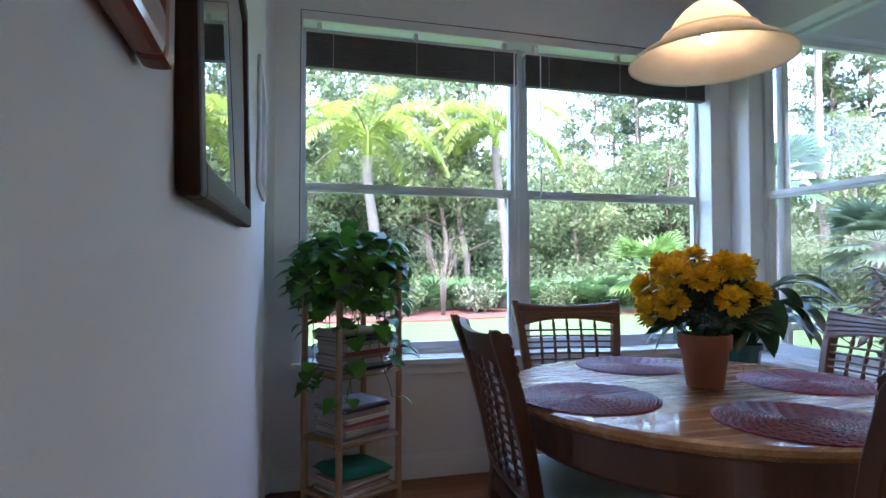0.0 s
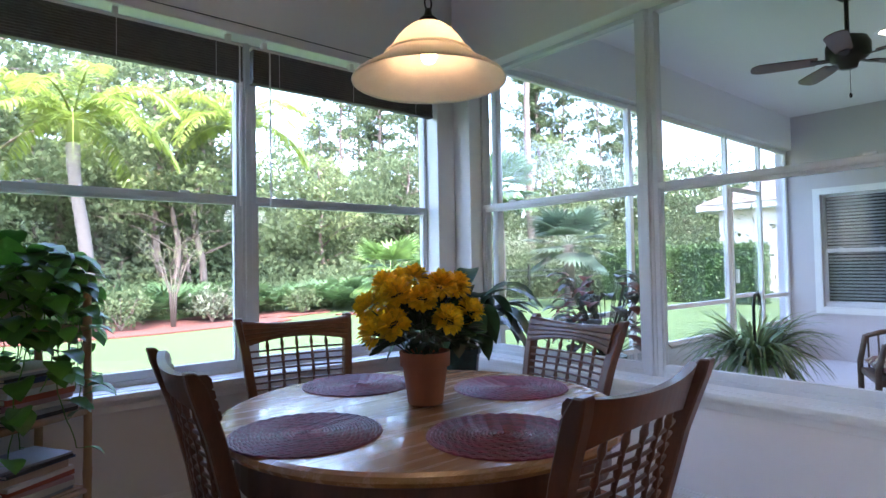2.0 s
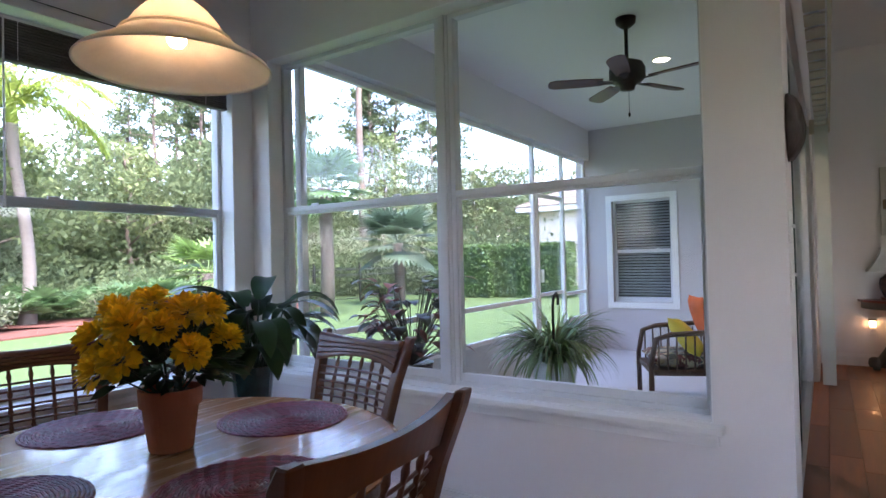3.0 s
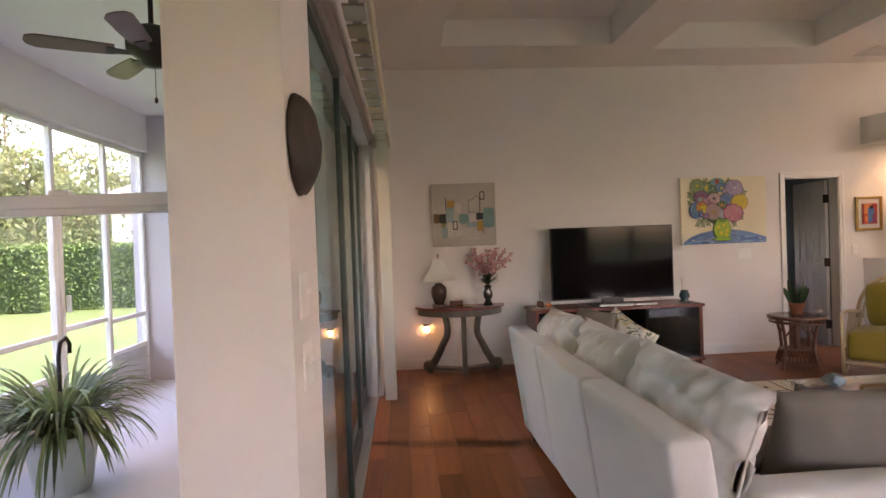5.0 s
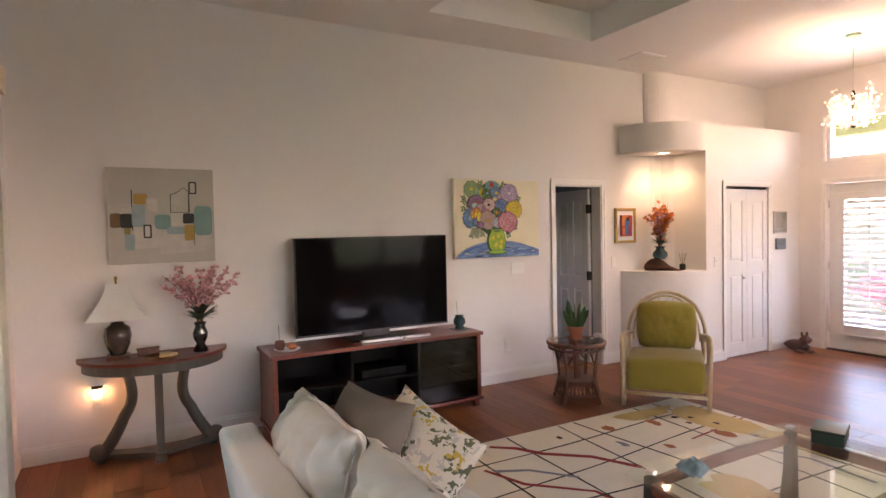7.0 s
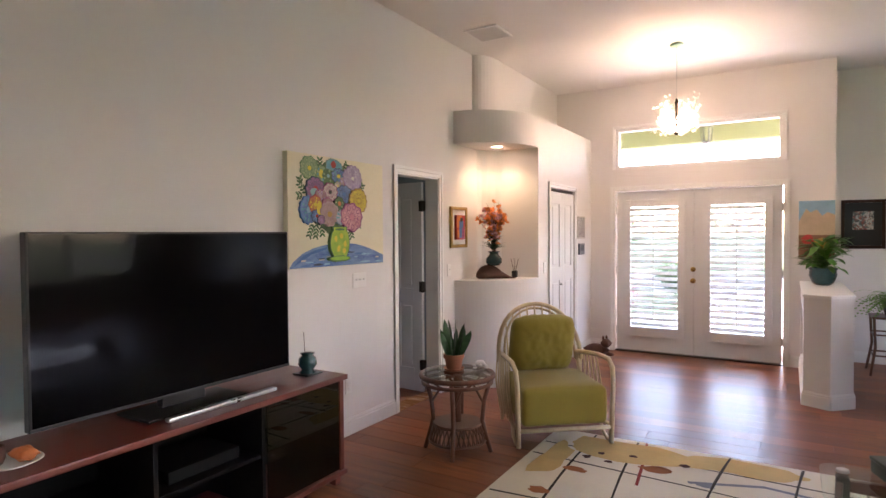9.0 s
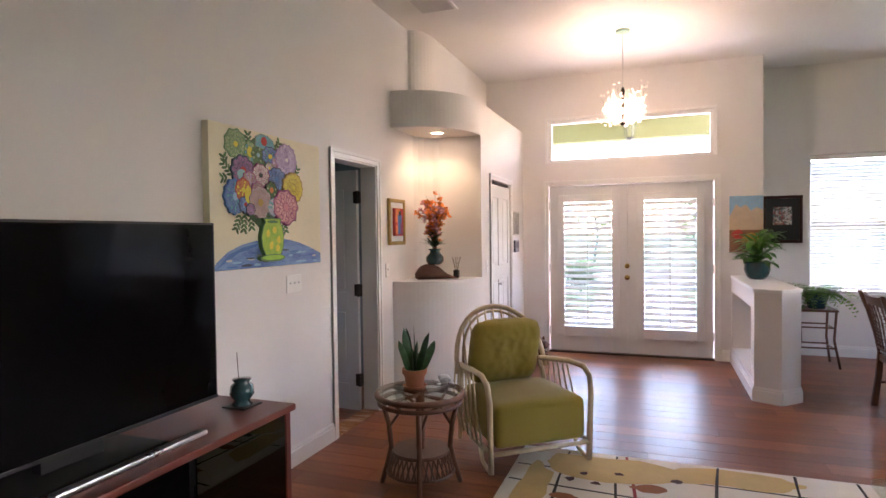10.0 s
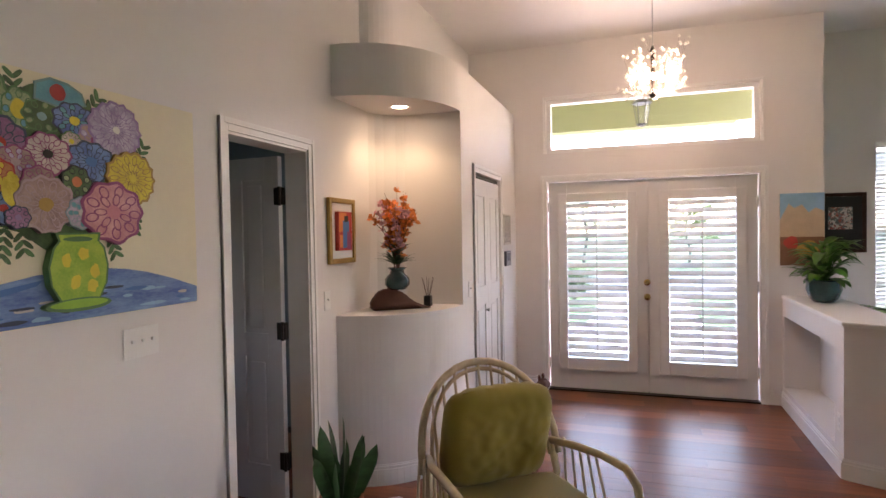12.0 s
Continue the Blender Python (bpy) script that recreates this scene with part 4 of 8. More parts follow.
while z < CZ - 0.06:
    lk = B()
    ring = [(0.014 * math.cos(a), 0, 0.026 * math.sin(a)) for a in [math.tau * i / 12 for i in range(13)]]
    tube(lk, ring, 0.0032, 6, cap=False)
    o = part("chain_link", lk, BRONZE, t)
    o.location, o.rotation_euler = (0, 0, z), (0, 0, radians(90 * (k % 2)))
    z += 0.043
    k += 1
part("canopy", lathebm([(0, CZ - 0.001), (0.06, CZ - 0.001), (0.055, CZ - 0.02), (0.015, CZ - 0.035), (0.012, CZ - 0.06), (0, CZ - 0.06)], 20), BRONZE, t)

# bamboo shelf with books and trailing plant
SM = pose(0.287, 2.60, 0, 0, 0, 31)
t = thing("bamboo_shelf", SM, "slim four-tier bamboo shelf with books and a trailing plant", "shelf")
SW, SD = 0.35, 0.27
for x in (0, SW):
    for y in (0, SD):
        pts, rs = [], []
        for i in range(29):
            zz = 1.13 * i / 28
            pts.append((x + 0.0015 * math.sin(zz * 9 + x * 7), y, zz))
            rs.append(0.0175 if i % 7 == 3 else 0.0155)
        part("post", tubebm(pts, rs, 10), BAMBOO, t, smooth=True)
for z in (0.085, 0.335, 0.64, 0.965):
    bm = B()
    for y in (0, SD):
        tube(bm, [(0, y, z), (SW, y, z)], 0.012, 8)
    for x in (0, SW):
        tube(bm, [(x, 0, z + 0.001), (x, SD, z + 0.001)], 0.012, 8)
    sf = part("shelf_frame", bm, BAMBOO, t, smooth=True)
    for k in range(9):
        y = 0.022 + k * (SD - 0.044) / 8
        part("slat", boxbm(0.012, SW - 0.012, y - 0.011, y + 0.011, z + 0.006, z + 0.012, 0.001), BAMBOO, sf)
COVERS = [mat("book_cover_" + n, c, 0.5, var=0.12, scale=8) for n, c in (("cream", (0.6, 0.55, 0.48)), ("navy", (0.03, 0.06, 0.14)), ("rust", (0.35, 0.08, 0.04)), ("grey", (0.3, 0.31, 0.33)), ("tan", (0.48, 0.36, 0.28)), ("pink", (0.45, 0.25, 0.25)), ("black", (0.025, 0.025, 0.03)), ("pale", (0.66, 0.66, 0.66)))]


def book(m, w, d, h, cover, label, soft=False):
    t = thing("magazine" if soft else "book", m, label, "magazine" if soft else "book", "books on the bamboo shelf")
    e = 0.0006 if soft else 0.002
    part("pages", boxbm(-w / 2 + 0.003, w / 2 - 0.001, -d / 2 + 0.003, d / 2 - 0.003, e, h - e), PAPER, t)
    bm = B()
    box(bm, -w / 2, w / 2, -d / 2, d / 2, 0, e)
    box(bm, -w / 2, w / 2, -d / 2, d / 2, h - e, h)
    box(bm, -w / 2 - e, -w / 2, -d / 2, d / 2, 0, h)
    part("cover", bm, cover, t)


for zz, n, soft in ((0.098, 5, True), (0.348, 9, False), (0.653, 11, False)):
    z = zz
    for k in range(n):
        h = rnd(0.009, 0.016) if soft else (rnd(0.012, 0.03) if k < n - 3 else rnd(0.006, 0.012))
        w, d = rnd(0.20, 0.235), rnd(0.255, 0.28)
        c = COVERS[(k * 5 + int(zz * 10)) % 8]
        nm = c.name.split("_")[-1]
        book(SM @ pose(SW / 2 + rnd(-.012, .012), SD / 2 + rnd(-.008, .008), z, 0, 0, 90 + rnd(-5, 5)), w, d, h, c, f"{nm} covered {'magazine' if soft or h < .012 else 'book'} lying in a stack on the bamboo shelf", soft or h < .012)
        z += h + 0.0006
    if soft:
        bm = cushion(B(), 0.30, 0.25, 0.06, SM @ pose(SW / 2, SD / 2 - 0.01, z + 0.025, 0, 4, 0), 16, 5, 0.006)
        tagged(part("folded_cloth", bm, TEALFAB, None, smooth=True), "folded teal cloth on a stack of magazines", "cloth")
t = thing("trailing_pothos", SM @ pose(SW / 2, SD / 2, 0.979), "trailing green pothos in a white pot on the bamboo shelf", "potted plant")
part("pot", lathebm([(0, 0), (0.075, 0), (0.082, 0.01), (0.10, 0.17), (0.108, 0.175), (0.108, 0.20), (0.098, 0.20), (0.09, 0.18), (0, 0.18)], 28), mat("white_glazed_pot", (0.62, 0.60, 0.56), 0.35, var=0.1), t, smooth=False)
part("soil", lathebm([(0, 0.181), (0.09, 0.182), (0, 0.19)], 14), SOIL, t)


def heart(u):
    return 0.5 + 1.6 * u if u < 0.3 else max(0.0, 1.0 - ((u - 0.3) / 0.7) ** 1.7)


vines, lf, lp = B(), B(), B()
for k in range(40):
    a = rnd(0, math.tau)
    p = Vector((0.05 * math.cos(a), 0.05 * math.sin(a), 0.19))
    lng = rnd(0.05, 0.30) if k % 3 else rnd(0.4, 0.95)
    if math.cos(a + radians(31)) > 0.2:
        lng *= 0.55
    v = Vector((math.cos(a) * rnd(0.5, 1), math.sin(a) * rnd(0.5, 1), rnd(0.5, 1.3))).normalized()
    pts = [p.copy()]
    n = int((0.22 + lng) / 0.028)
    for i in range(n):
        v = (v + Vector((rnd(-.25, .25), rnd(-.25, .25), -0.34 if i < n - 4 else -0.1))).normalized()
        q = p + v * 0.028
        if i > 5 and math.hypot(q.x, q.y) > 0.23:
            v.x *= 0.2
            v.y *= 0.2
            q = p + v * 0.028
        p = q
        pts.append(p.copy())
        if i > 1 and rnd(0, 1) < (0.75 if i < 12 else 0.5):
            out = Vector((p.x, p.y, 0))
            out = out.normalized() if out.length > 0.01 else Vector((1, 0, 0))
            w = (out + Vector((rnd(-.9, .9), rnd(-.9, .9), rnd(-0.2, 0.5)))).normalized()
            s = rnd(0.06, 0.11)
            base = p + w * 0.03
            tube(vines, [p, base], 0.0013, 4)
            blade(lp if rnd(0, 1) < 0.22 else lf, base, w, (rnd(-.3, .3), rnd(-.3, .3), 1), s * 1.15, s, rnd(0.9, 2.0), 5, 0.22, heart)
    tube(vines, pts, 0.0022, 5)
for k in range(80):
    w = sphere_way(0.0, 1)
    s = rnd(0.07, 0.125)
    p = Vector((w.x * 0.19, w.y * 0.19, 0.19 + w.z * 0.14)) * 1.0
    blade(lp if k % 4 == 0 else lf, p, (w.x + rnd(-.4, .4), w.y + rnd(-.4, .4), rnd(-.3, .4)), (0, 0, 1), s * 1.15, s, rnd(0.8, 1.6), 5, 0.2, heart)
    tube(vines, [(p.x * 0.25, p.y * 0.25, 0.18), (p.x * 0.7, p.y * 0.7, p.z * 0.95 + 0.02), p], 0.0016, 4)
part("vines", vines, LEAFPALE, t, kind="stuff")
part("leaves", lf, LEAF, t, kind="stuff", smooth=True)
part("young_leaves", lp, LEAFPALE, t, kind="stuff", smooth=True)


# framed pictures on the nook wall
def framed(name, w, h, m, fm, label, art, fw=0.05, fd=0.035, mat_w=0.0, glazed=True):
    """A framed picture, x across, z up, facing -y."""
    t = thing(name, m, label, "picture")
    for a in ((-w / 2, -w / 2 + fw, 0, h), (w / 2 - fw, w / 2, 0, h), (-w / 2 + fw, w / 2 - fw, h - fw, h), (-w / 2 + fw, w / 2 - fw, 0, fw)):
        part("frame", boxbm(a[0], a[1], -fd, 0, a[2], a[3], 0.006), fm, t)
    part("print", boxbm(-w / 2 + fw, w / 2 - fw, -fd * 0.45, -fd * 0.3, fw, h - fw), art, t)
    if mat_w:
        bm = B()
        i, j = w / 2 - fw, fw
        for a in ((-i, -i + mat_w, j, h - j), (i - mat_w, i, j, h - j), (-i + mat_w, i - mat_w, h - j - mat_w, h - j), (-i + mat_w, i - mat_w, j, j + mat_w)):
            box(bm, a[0], a[1], -fd * 0.55, -fd * 0.46, a[2], a[3])
        part("mount", bm, WHITE, t, "pale picture mount")
    if glazed:
        part("glass", boxbm(-w / 2 + fw, w / 2 - fw, -fd * 0.75, -fd * 0.68, fw, h - fw), PICGLASS, t)
    return t


def voro(name, cols, scale=9.0, rough=0.6):
    """Patches of paint in a handful of colours."""
    m = bpy.data.materials.new(name)
    m.use_nodes = True
    n, l = m.node_tree.nodes, m.node_tree.links
    p = n["Principled BSDF"]
    p.inputs["Roughness"].default_value = rough
    tc = n.new("ShaderNodeTexCoord")
    ns = n.new("ShaderNodeTexNoise")
    ns.inputs["Scale"].default_value = scale * 0.8
    l.new(tc.outputs["Object"], ns.inputs[0])
    mx = n.new("ShaderNodeMix")
    mx.data_type = 'RGBA'
    mx.inputs[0].default_value = 0.12
    l.new(tc.outputs["Object"], mx.inputs[6])
    l.new(ns.outputs[1], mx.inputs[7])
    v = n.new("ShaderNodeTexVoronoi")
    v.inputs["Scale"].default_value = scale
    l.new(mx.outputs[2], v.inputs[0])
    r = n.new("ShaderNodeValToRGB")
    r.color_ramp.interpolation = 'CONSTANT'
    while len(r.color_ramp.elements) < len(cols):
        r.color_ramp.elements.new(0.5)
    for i, c in enumerate(cols):
        r.color_ramp.elements[i].position = i / len(cols)
        r.color_ramp.elements[i].color = (*c, 1)
    sep = n.new("ShaderNodeSeparateColor")
    l.new(v.outputs["Color"], sep.inputs[0])
    l.new(sep.outputs[0], r.inputs[0])
    l.new(r.outputs[0], p.inputs["Base Color"])
    return m


DARKFRAME = wood("dark_picture_frame", (0.03, 0.014, 0.01), (0.06, 0.026, 0.018), 0.5, coat=0.0)
DARKFRAME.node_tree.nodes["Principled BSDF"].inputs["Specular IOR Level"].default_value = 0.15
framed("framed_picture", 0.80, 0.48, pose(WX + 0.003, 0.98, 1.203, -1.4, -1.8, 90), DARKFRAME, "large glazed picture in a dark wooden frame on the wall", voro("dim_print", [(0.12, 0.13, 0.12), (0.2, 0.2, 0.18), (0.08, 0.09, 0.1)], 5), 0.038, 0.022)
framed("framed_picture", 0.46, 0.42, pose(WX + 0.003, 0.225, 1.26, 0, 0, 90), wood("red_frame", (0.16, 0.03, 0.02), (0.3, 0.07, 0.04)), "glazed picture in a reddish wooden frame on the wall", bpy.data.materials["dim_print"], 0.03, 0.02)
framed("framed_picture", 0.52, 0.46, pose(WX + 0.003, 2.36, 1.41, 0, 0, 90), WHITE, "small print in a pale thin frame on the wall", voro("pale_print", [(0.6, 0.58, 0.55), (0.5, 0.5, 0.5), (0.7, 0.68, 0.66)], 12), 0.02, 0.014, 0.06)

# mask and switches on the wall end
t = thing("wall_mask", pose(2.93, SY - 0.004, 1.70), "dark carved oval mask hanging on the wall", "mask")
bm = B()
bmesh.ops.create_uvsphere(bm, u_segments=28, v_segments=20, radius=1)
for v in bm.verts:
    x, y, z = v.co
    q = 1 + 0.05 * noise.noise(v.co * 5)
    d = -y
    for ex, ez, r, h in ((0.0, 0.0, 0.22, 0.18), (-0.4, 0.25, 0.2, -0.25), (0.4, 0.25, 0.2, -0.25), (0.0, -0.42, 0.25, 0.2), (0, 0.55, 0.4, 0.12)):
        if d > 0:
            d += h * math.exp(-((x - ex) ** 2 + (z - ez) ** 2) / r ** 2)
    v.co = Vector((x * 0.135 * q, -max(-0.02, d) * 0.05, z * 0.125 * q))
part("carved_face", bm, mat("dark_carved_wood", (0.035, 0.025, 0.02), 0.5, var=0.5, scale=14, bump=1.0, bscale=35), t, smooth=True)


def wall_switch(m, n, label, kind="toggle"):
    t = thing("light_switch" if kind == "toggle" else "wall_outlet", m, label, "switch" if kind == "toggle" else "outlet")
    w = 0.07 + 0.046 * (n - 1)
    part("plate", boxbm(-w / 2, w / 2, -0.006, 0, -0.058, 0.058, 0.003), WHITE, t)
    for k in range(n):
        x = (k - (n - 1) / 2) * 0.046
        if kind == "toggle":
            part("toggle", boxbm(x - 0.005, x + 0.005, -0.016, -0.006, 0.0, 0.012, 0.002), DOORWHITE, t)
        else:
            for z in (-0.02, 0.02):
                part("socket", boxbm(x - 0.014, x + 0.014, -0.008, -0.006, z - 0.013, z + 0.013, 0.002), DOORWHITE, t)


wall_switch(pose(2.94, SY - 0.001, 1.33), 2, "white double light switch on the wall")
wall_switch(pose(2.96, SY - 0.001, 1.15), 2, "white double light switch below another on the wall")
for y, z, n, k in ((-4.09, 1.175, 3, "toggle"), (-3.945, 0.375, 1, "outlet"), (-5.47, 1.175, 1, "toggle")):
    wall_switch(pose(TX - 0.001, y, z, 0, 0, -90), n, f"white {'triple switch plate' if n == 3 else 'wall ' + ('outlet' if k == 'outlet' else 'switch')} on the cream wall", k)
wall_switch(pose(KX - 0.001, -6.46, 1.16, 0, 0, -90), 1, "white light switch beside the closet door")


# ---- living room ----
# television and its console
CX0, CX1, CY0, CY1, CT = 7.52, 8.0, -3.27, -1.43, 0.675
t = thing("media_console", pose(0, 0, 0), "low cherry wood media console with open black shelves", "console")
part("top", boxbm(CX0 - 0.02, CX1 + 0.01, CY0 - 0.02, CY1 + 0.02, CT - 0.032, CT, 0.008), CHERRY, t)
for y in (CY0, CY1 - 0.035):
    part("side_panel", boxbm(CX0, CX1, y, y + 0.035, 0.09, CT - 0.033, 0.003), CHERRY, t)
part("plinth", boxbm(CX0 - 0.015, CX1, CY0 - 0.015, CY1 + 0.015, 0.06, 0.09, 0.008), CHERRY, t)
for x in (CX0 + 0.02, CX1 - 0.06):
    for y in (CY0 + 0.01, CY1 - 0.06):
        part("foot", boxbm(x, x + 0.05, y, y + 0.05, 0, 0.06, 0.006), CHERRY, t)
part("back_panel", boxbm(CX1 - 0.012, CX1, CY0 + 0.036, CY1 - 0.036, 0.091, CT - 0.033), MATTEBLACK, t)
for y in (CY0 + 0.60, CY1 - 0.64):
    part("divider", boxbm(CX0 + 0.02, CX1 - 0.013, y, y + 0.022, 0.091, CT - 0.034), MATTEBLACK, t)
for a, b in ((CY0 + 0.036, CY0 + 0.599), (CY0 + 0.623, CY1 - 0.641), (CY1 - 0.617, CY1 - 0.036)):
    part("shelf", boxbm(CX0 + 0.03, CX1 - 0.013, a, b, 0.36, 0.378), MATTEBLACK, t)
part("glass_door", boxbm(CX0 + 0.004, CX0 + 0.009, CY0 + 0.04, CY0 + 0.60, 0.10, CT - 0.04), glass("smoked_glass", (0.18, 0.18, 0.19), 0.06), t)
for a, b, h in ((CY0 + 0.10, CY0 + 0.50, 0.09), (CY0 + 0.70, CY0 + 1.1, 0.06)):
    o = boxbm(CX0 + 0.1, CX1 - 0.06, a, b, 0.379, 0.379 + h, 0.006)
    tagged(part("media_player", o, MATTEBLACK, None), "black media player box on the console shelf", "electronics", "boxes in the console")
t = thing("television", pose(7.80, -2.385, 0), "large flat black television on the console", "television")
part("screen_housing", boxbm(-0.012, 0.035, -0.70, 0.70, 0.735, 1.548, 0.006), BLACK, t)
part("screen", boxbm(-0.014, -0.0121, -0.69, 0.69, 0.752, 1.538), SCREEN, t)
part("bezel", boxbm(-0.016, -0.0121, -0.698, 0.698, 0.737, 0.750, 0.001), mat("dark_grey_bezel", (0.02, 0.02, 0.022), 0.35), t)
part("neck", boxbm(0.0, 0.05, -0.12, 0.12, CT + 0.012, 0.76, 0.006), BLACK, t)
part("foot_plate", boxbm(-0.14, 0.12, -0.28, 0.28, CT + 0.001, CT + 0.013, 0.005), BLACK, t)
tagged(part("sound_bar", boxbm(7.585, 7.625, -2.80, -2.16, CT + 0.001, CT + 0.022, 0.008), STEEL, None), "slim silver bar in front of the television", "sound bar")


def small_ornament(name, m, label, cat, parts):
    t = thing(name, m, label, cat)
    for nm, bm, mm in parts:
        part(nm, bm, mm, t, smooth=True)
    return t


small_ornament("ornament_dish", pose(7.68, -1.58, CT), "white dish with an orange shell and dark incense cup", "ornament", [
    ("dish", lathebm([(0, 0.001), (0.07, 0.001), (0.10, 0.014), (0.097, 0.017), (0.065, 0.006), (0, 0.006)], 28), WHITE),
    ("shell", cushion(B(), 0.11, 0.07, 0.05, pose(-0.02, -0.03, 0.034), 8, 2.2, 0.008), mat("orange_shell", (0.55, 0.16, 0.05), 0.5, var=0.3)),
    ("cup", lathebm([(0, 0.008), (0.03, 0.008), (0.04, 0.03), (0.036, 0.075), (0.03, 0.075), (0.03, 0.03), (0, 0.02)], 16, (0.03, 0.05, 0)), ROCK),
    ("stick", tubebm([(0.03, 0.05, 0.03), (0.035, 0.055, 0.2)], 0.0022, 5), ROCK)])
small_ornament("incense_burner", pose(7.72, -3.17, CT), "small dark glazed figurine pot with an incense stick", "ornament", [
    ("bowl", lathebm([(0, 0.001), (0.045, 0.001), (0.05, 0.012), (0.036, 0.03), (0.058, 0.06), (0.052, 0.10), (0.035, 0.115), (0.045, 0.13), (0, 0.135)], 20), GLAZE),
    ("stand", boxbm(-0.065, 0.065, -0.065, 0.065, 0.0005, 0.008, 0.003), BLACK),
    ("stick", tubebm([(0, 0.02, 0.12), (0.004, 0.026, 0.26)], 0.002, 5), ROCK)])

# demilune table
DYC, DT = -0.67, 0.72
t = thing("half_round_table", pose(8.04, DYC, 0), "half-round wooden console table with painted scroll legs", "console table")
half = [(0.44 * -math.sin(a), 0.51 * math.cos(a)) for a in [math.pi * k / 28 for k in range(29)]]
bm = prism(B(), half, DT - 0.024, DT)
bmesh.ops.bevel(bm, geom=[e for e in bm.edges if abs(e.verts[0].co.z - e.verts[1].co.z) < 1e-5], offset=0.006, segments=2, affect='EDGES')
part("tabletop", bm, CHERRY, t)
part("apron", prism(B(), [(x * 0.93, y * 0.94) for x, y in half], DT - 0.095, DT - 0.025), GREYWOOD, t)
for s in (-1, 1):
    pts = []
    for k in range(15):
        u = k / 14
        z = (DT - 0.095) * (1 - u)
        y = s * (0.19 - 0.025 * math.sin(math.pi * min(1, u * 2)) + 0.21 * max(0, (u - 0.32) / 0.68) ** 1.5)
        pts.append((-0.22 + 0.03 * u, y, max(0.05, z)))
    bm = B()
    tube(bm, pts, [0.036 + 0.010 * (k / 14) ** 2 for k in range(15)], 10)
    lathe(bm, [(0, 0.03), (0.05, 0.035), (0.06, 0.07), (0.05, 0.12), (0.02, 0.135), (0, 0.135)], 14, (-0.2, s * 0.385, 0.0))
    part("scroll_leg", bm, GREYWOOD, t, smooth=True)
bm = boxbm(-0.405, -0.355, -0.026, 0.026, 0.07, DT - 0.095, 0.006)
part("front_leg", bm, GREYWOOD, t)
part("front_foot", lathebm([(0, 0), (0.036, 0), (0.042, 0.02), (0.03, 0.05), (0.036, 0.07), (0, 0.07)], 14, (-0.38, 0, 0)), GREYWOOD, t)
bm = B()
prism(bm, [(-0.36, -0.04), (-0.36, 0.04), (-0.22, 0.36), (-0.12, 0.40), (-0.12, 0.33), (-0.26, 0.0), (-0.12, -0.33), (-0.12, -0.40), (-0.22, -0.36)][::-1], 0.03, 0.065)
part("base_stretcher", bm, GREYWOOD, t)
for s in (-1, 1):
    part("bun_foot", lathebm([(0, 0), (0.03, 0), (0.036, 0.015), (0.028, 0.031), (0, 0.031)], 12, (-0.18, s * 0.37, 0)), GREYWOOD, t)

# table lamp with a flared square shade
t = thing("table_lamp", pose(7.88, -0.43, DT), "dark ginger-jar table lamp with a flared white shade", "table lamp")
part("base", boxbm(-0.075, 0.075, -0.075, 0.075, 0, 0.03, 0.008), DARKOAK, t)
part("jar", lathebm([(0, 0.031), (0.05, 0.031), (0.055, 0.045), (0.082, 0.11), (0.09, 0.17), (0.08, 0.225), (0.045, 0.25), (0.04, 0.265), (0, 0.268)], 28), mat("black_painted_porcelain", (0.02, 0.022, 0.026), 0.12, var=0.9, scale=16, col2=(0.09, 0.05, 0.035), coat=0.6), t, smooth=True)
part("neck", tubebm([(0, 0, 0.26), (0, 0, 0.56)], 0.007, 8), BRASS, t)
bm, rows = B(), []
for k in range(11):
    u = k / 10
    r = 0.065 + 0.125 * u ** 1.7
    rows.append([bm.verts.new((sx * r, sy * r, 0.54 - 0.245 * u)) for sx, sy in ((-1, -1), (1, -1), (1, 1), (-1, 1))])
for a, b in zip(rows, rows[1:]):
    for k in range(4):
        bm.faces.new((a[k], a[(k + 1) % 4], b[(k + 1) % 4], b[k]))
o = part("shade", bm, mat("white_lamp_shade", (0.78, 0.76, 0.72), 0.8, var=0.03, bump=0.2, bscale=300, sub=0.2), t)
o.modifiers.new("thick", 'SOLIDIFY').thickness = 0.003
part("finial", lathebm([(0, 0.555), (0.008, 0.56), (0.012, 0.575), (0.006, 0.59), (0, 0.592)], 10), BRASS, t)


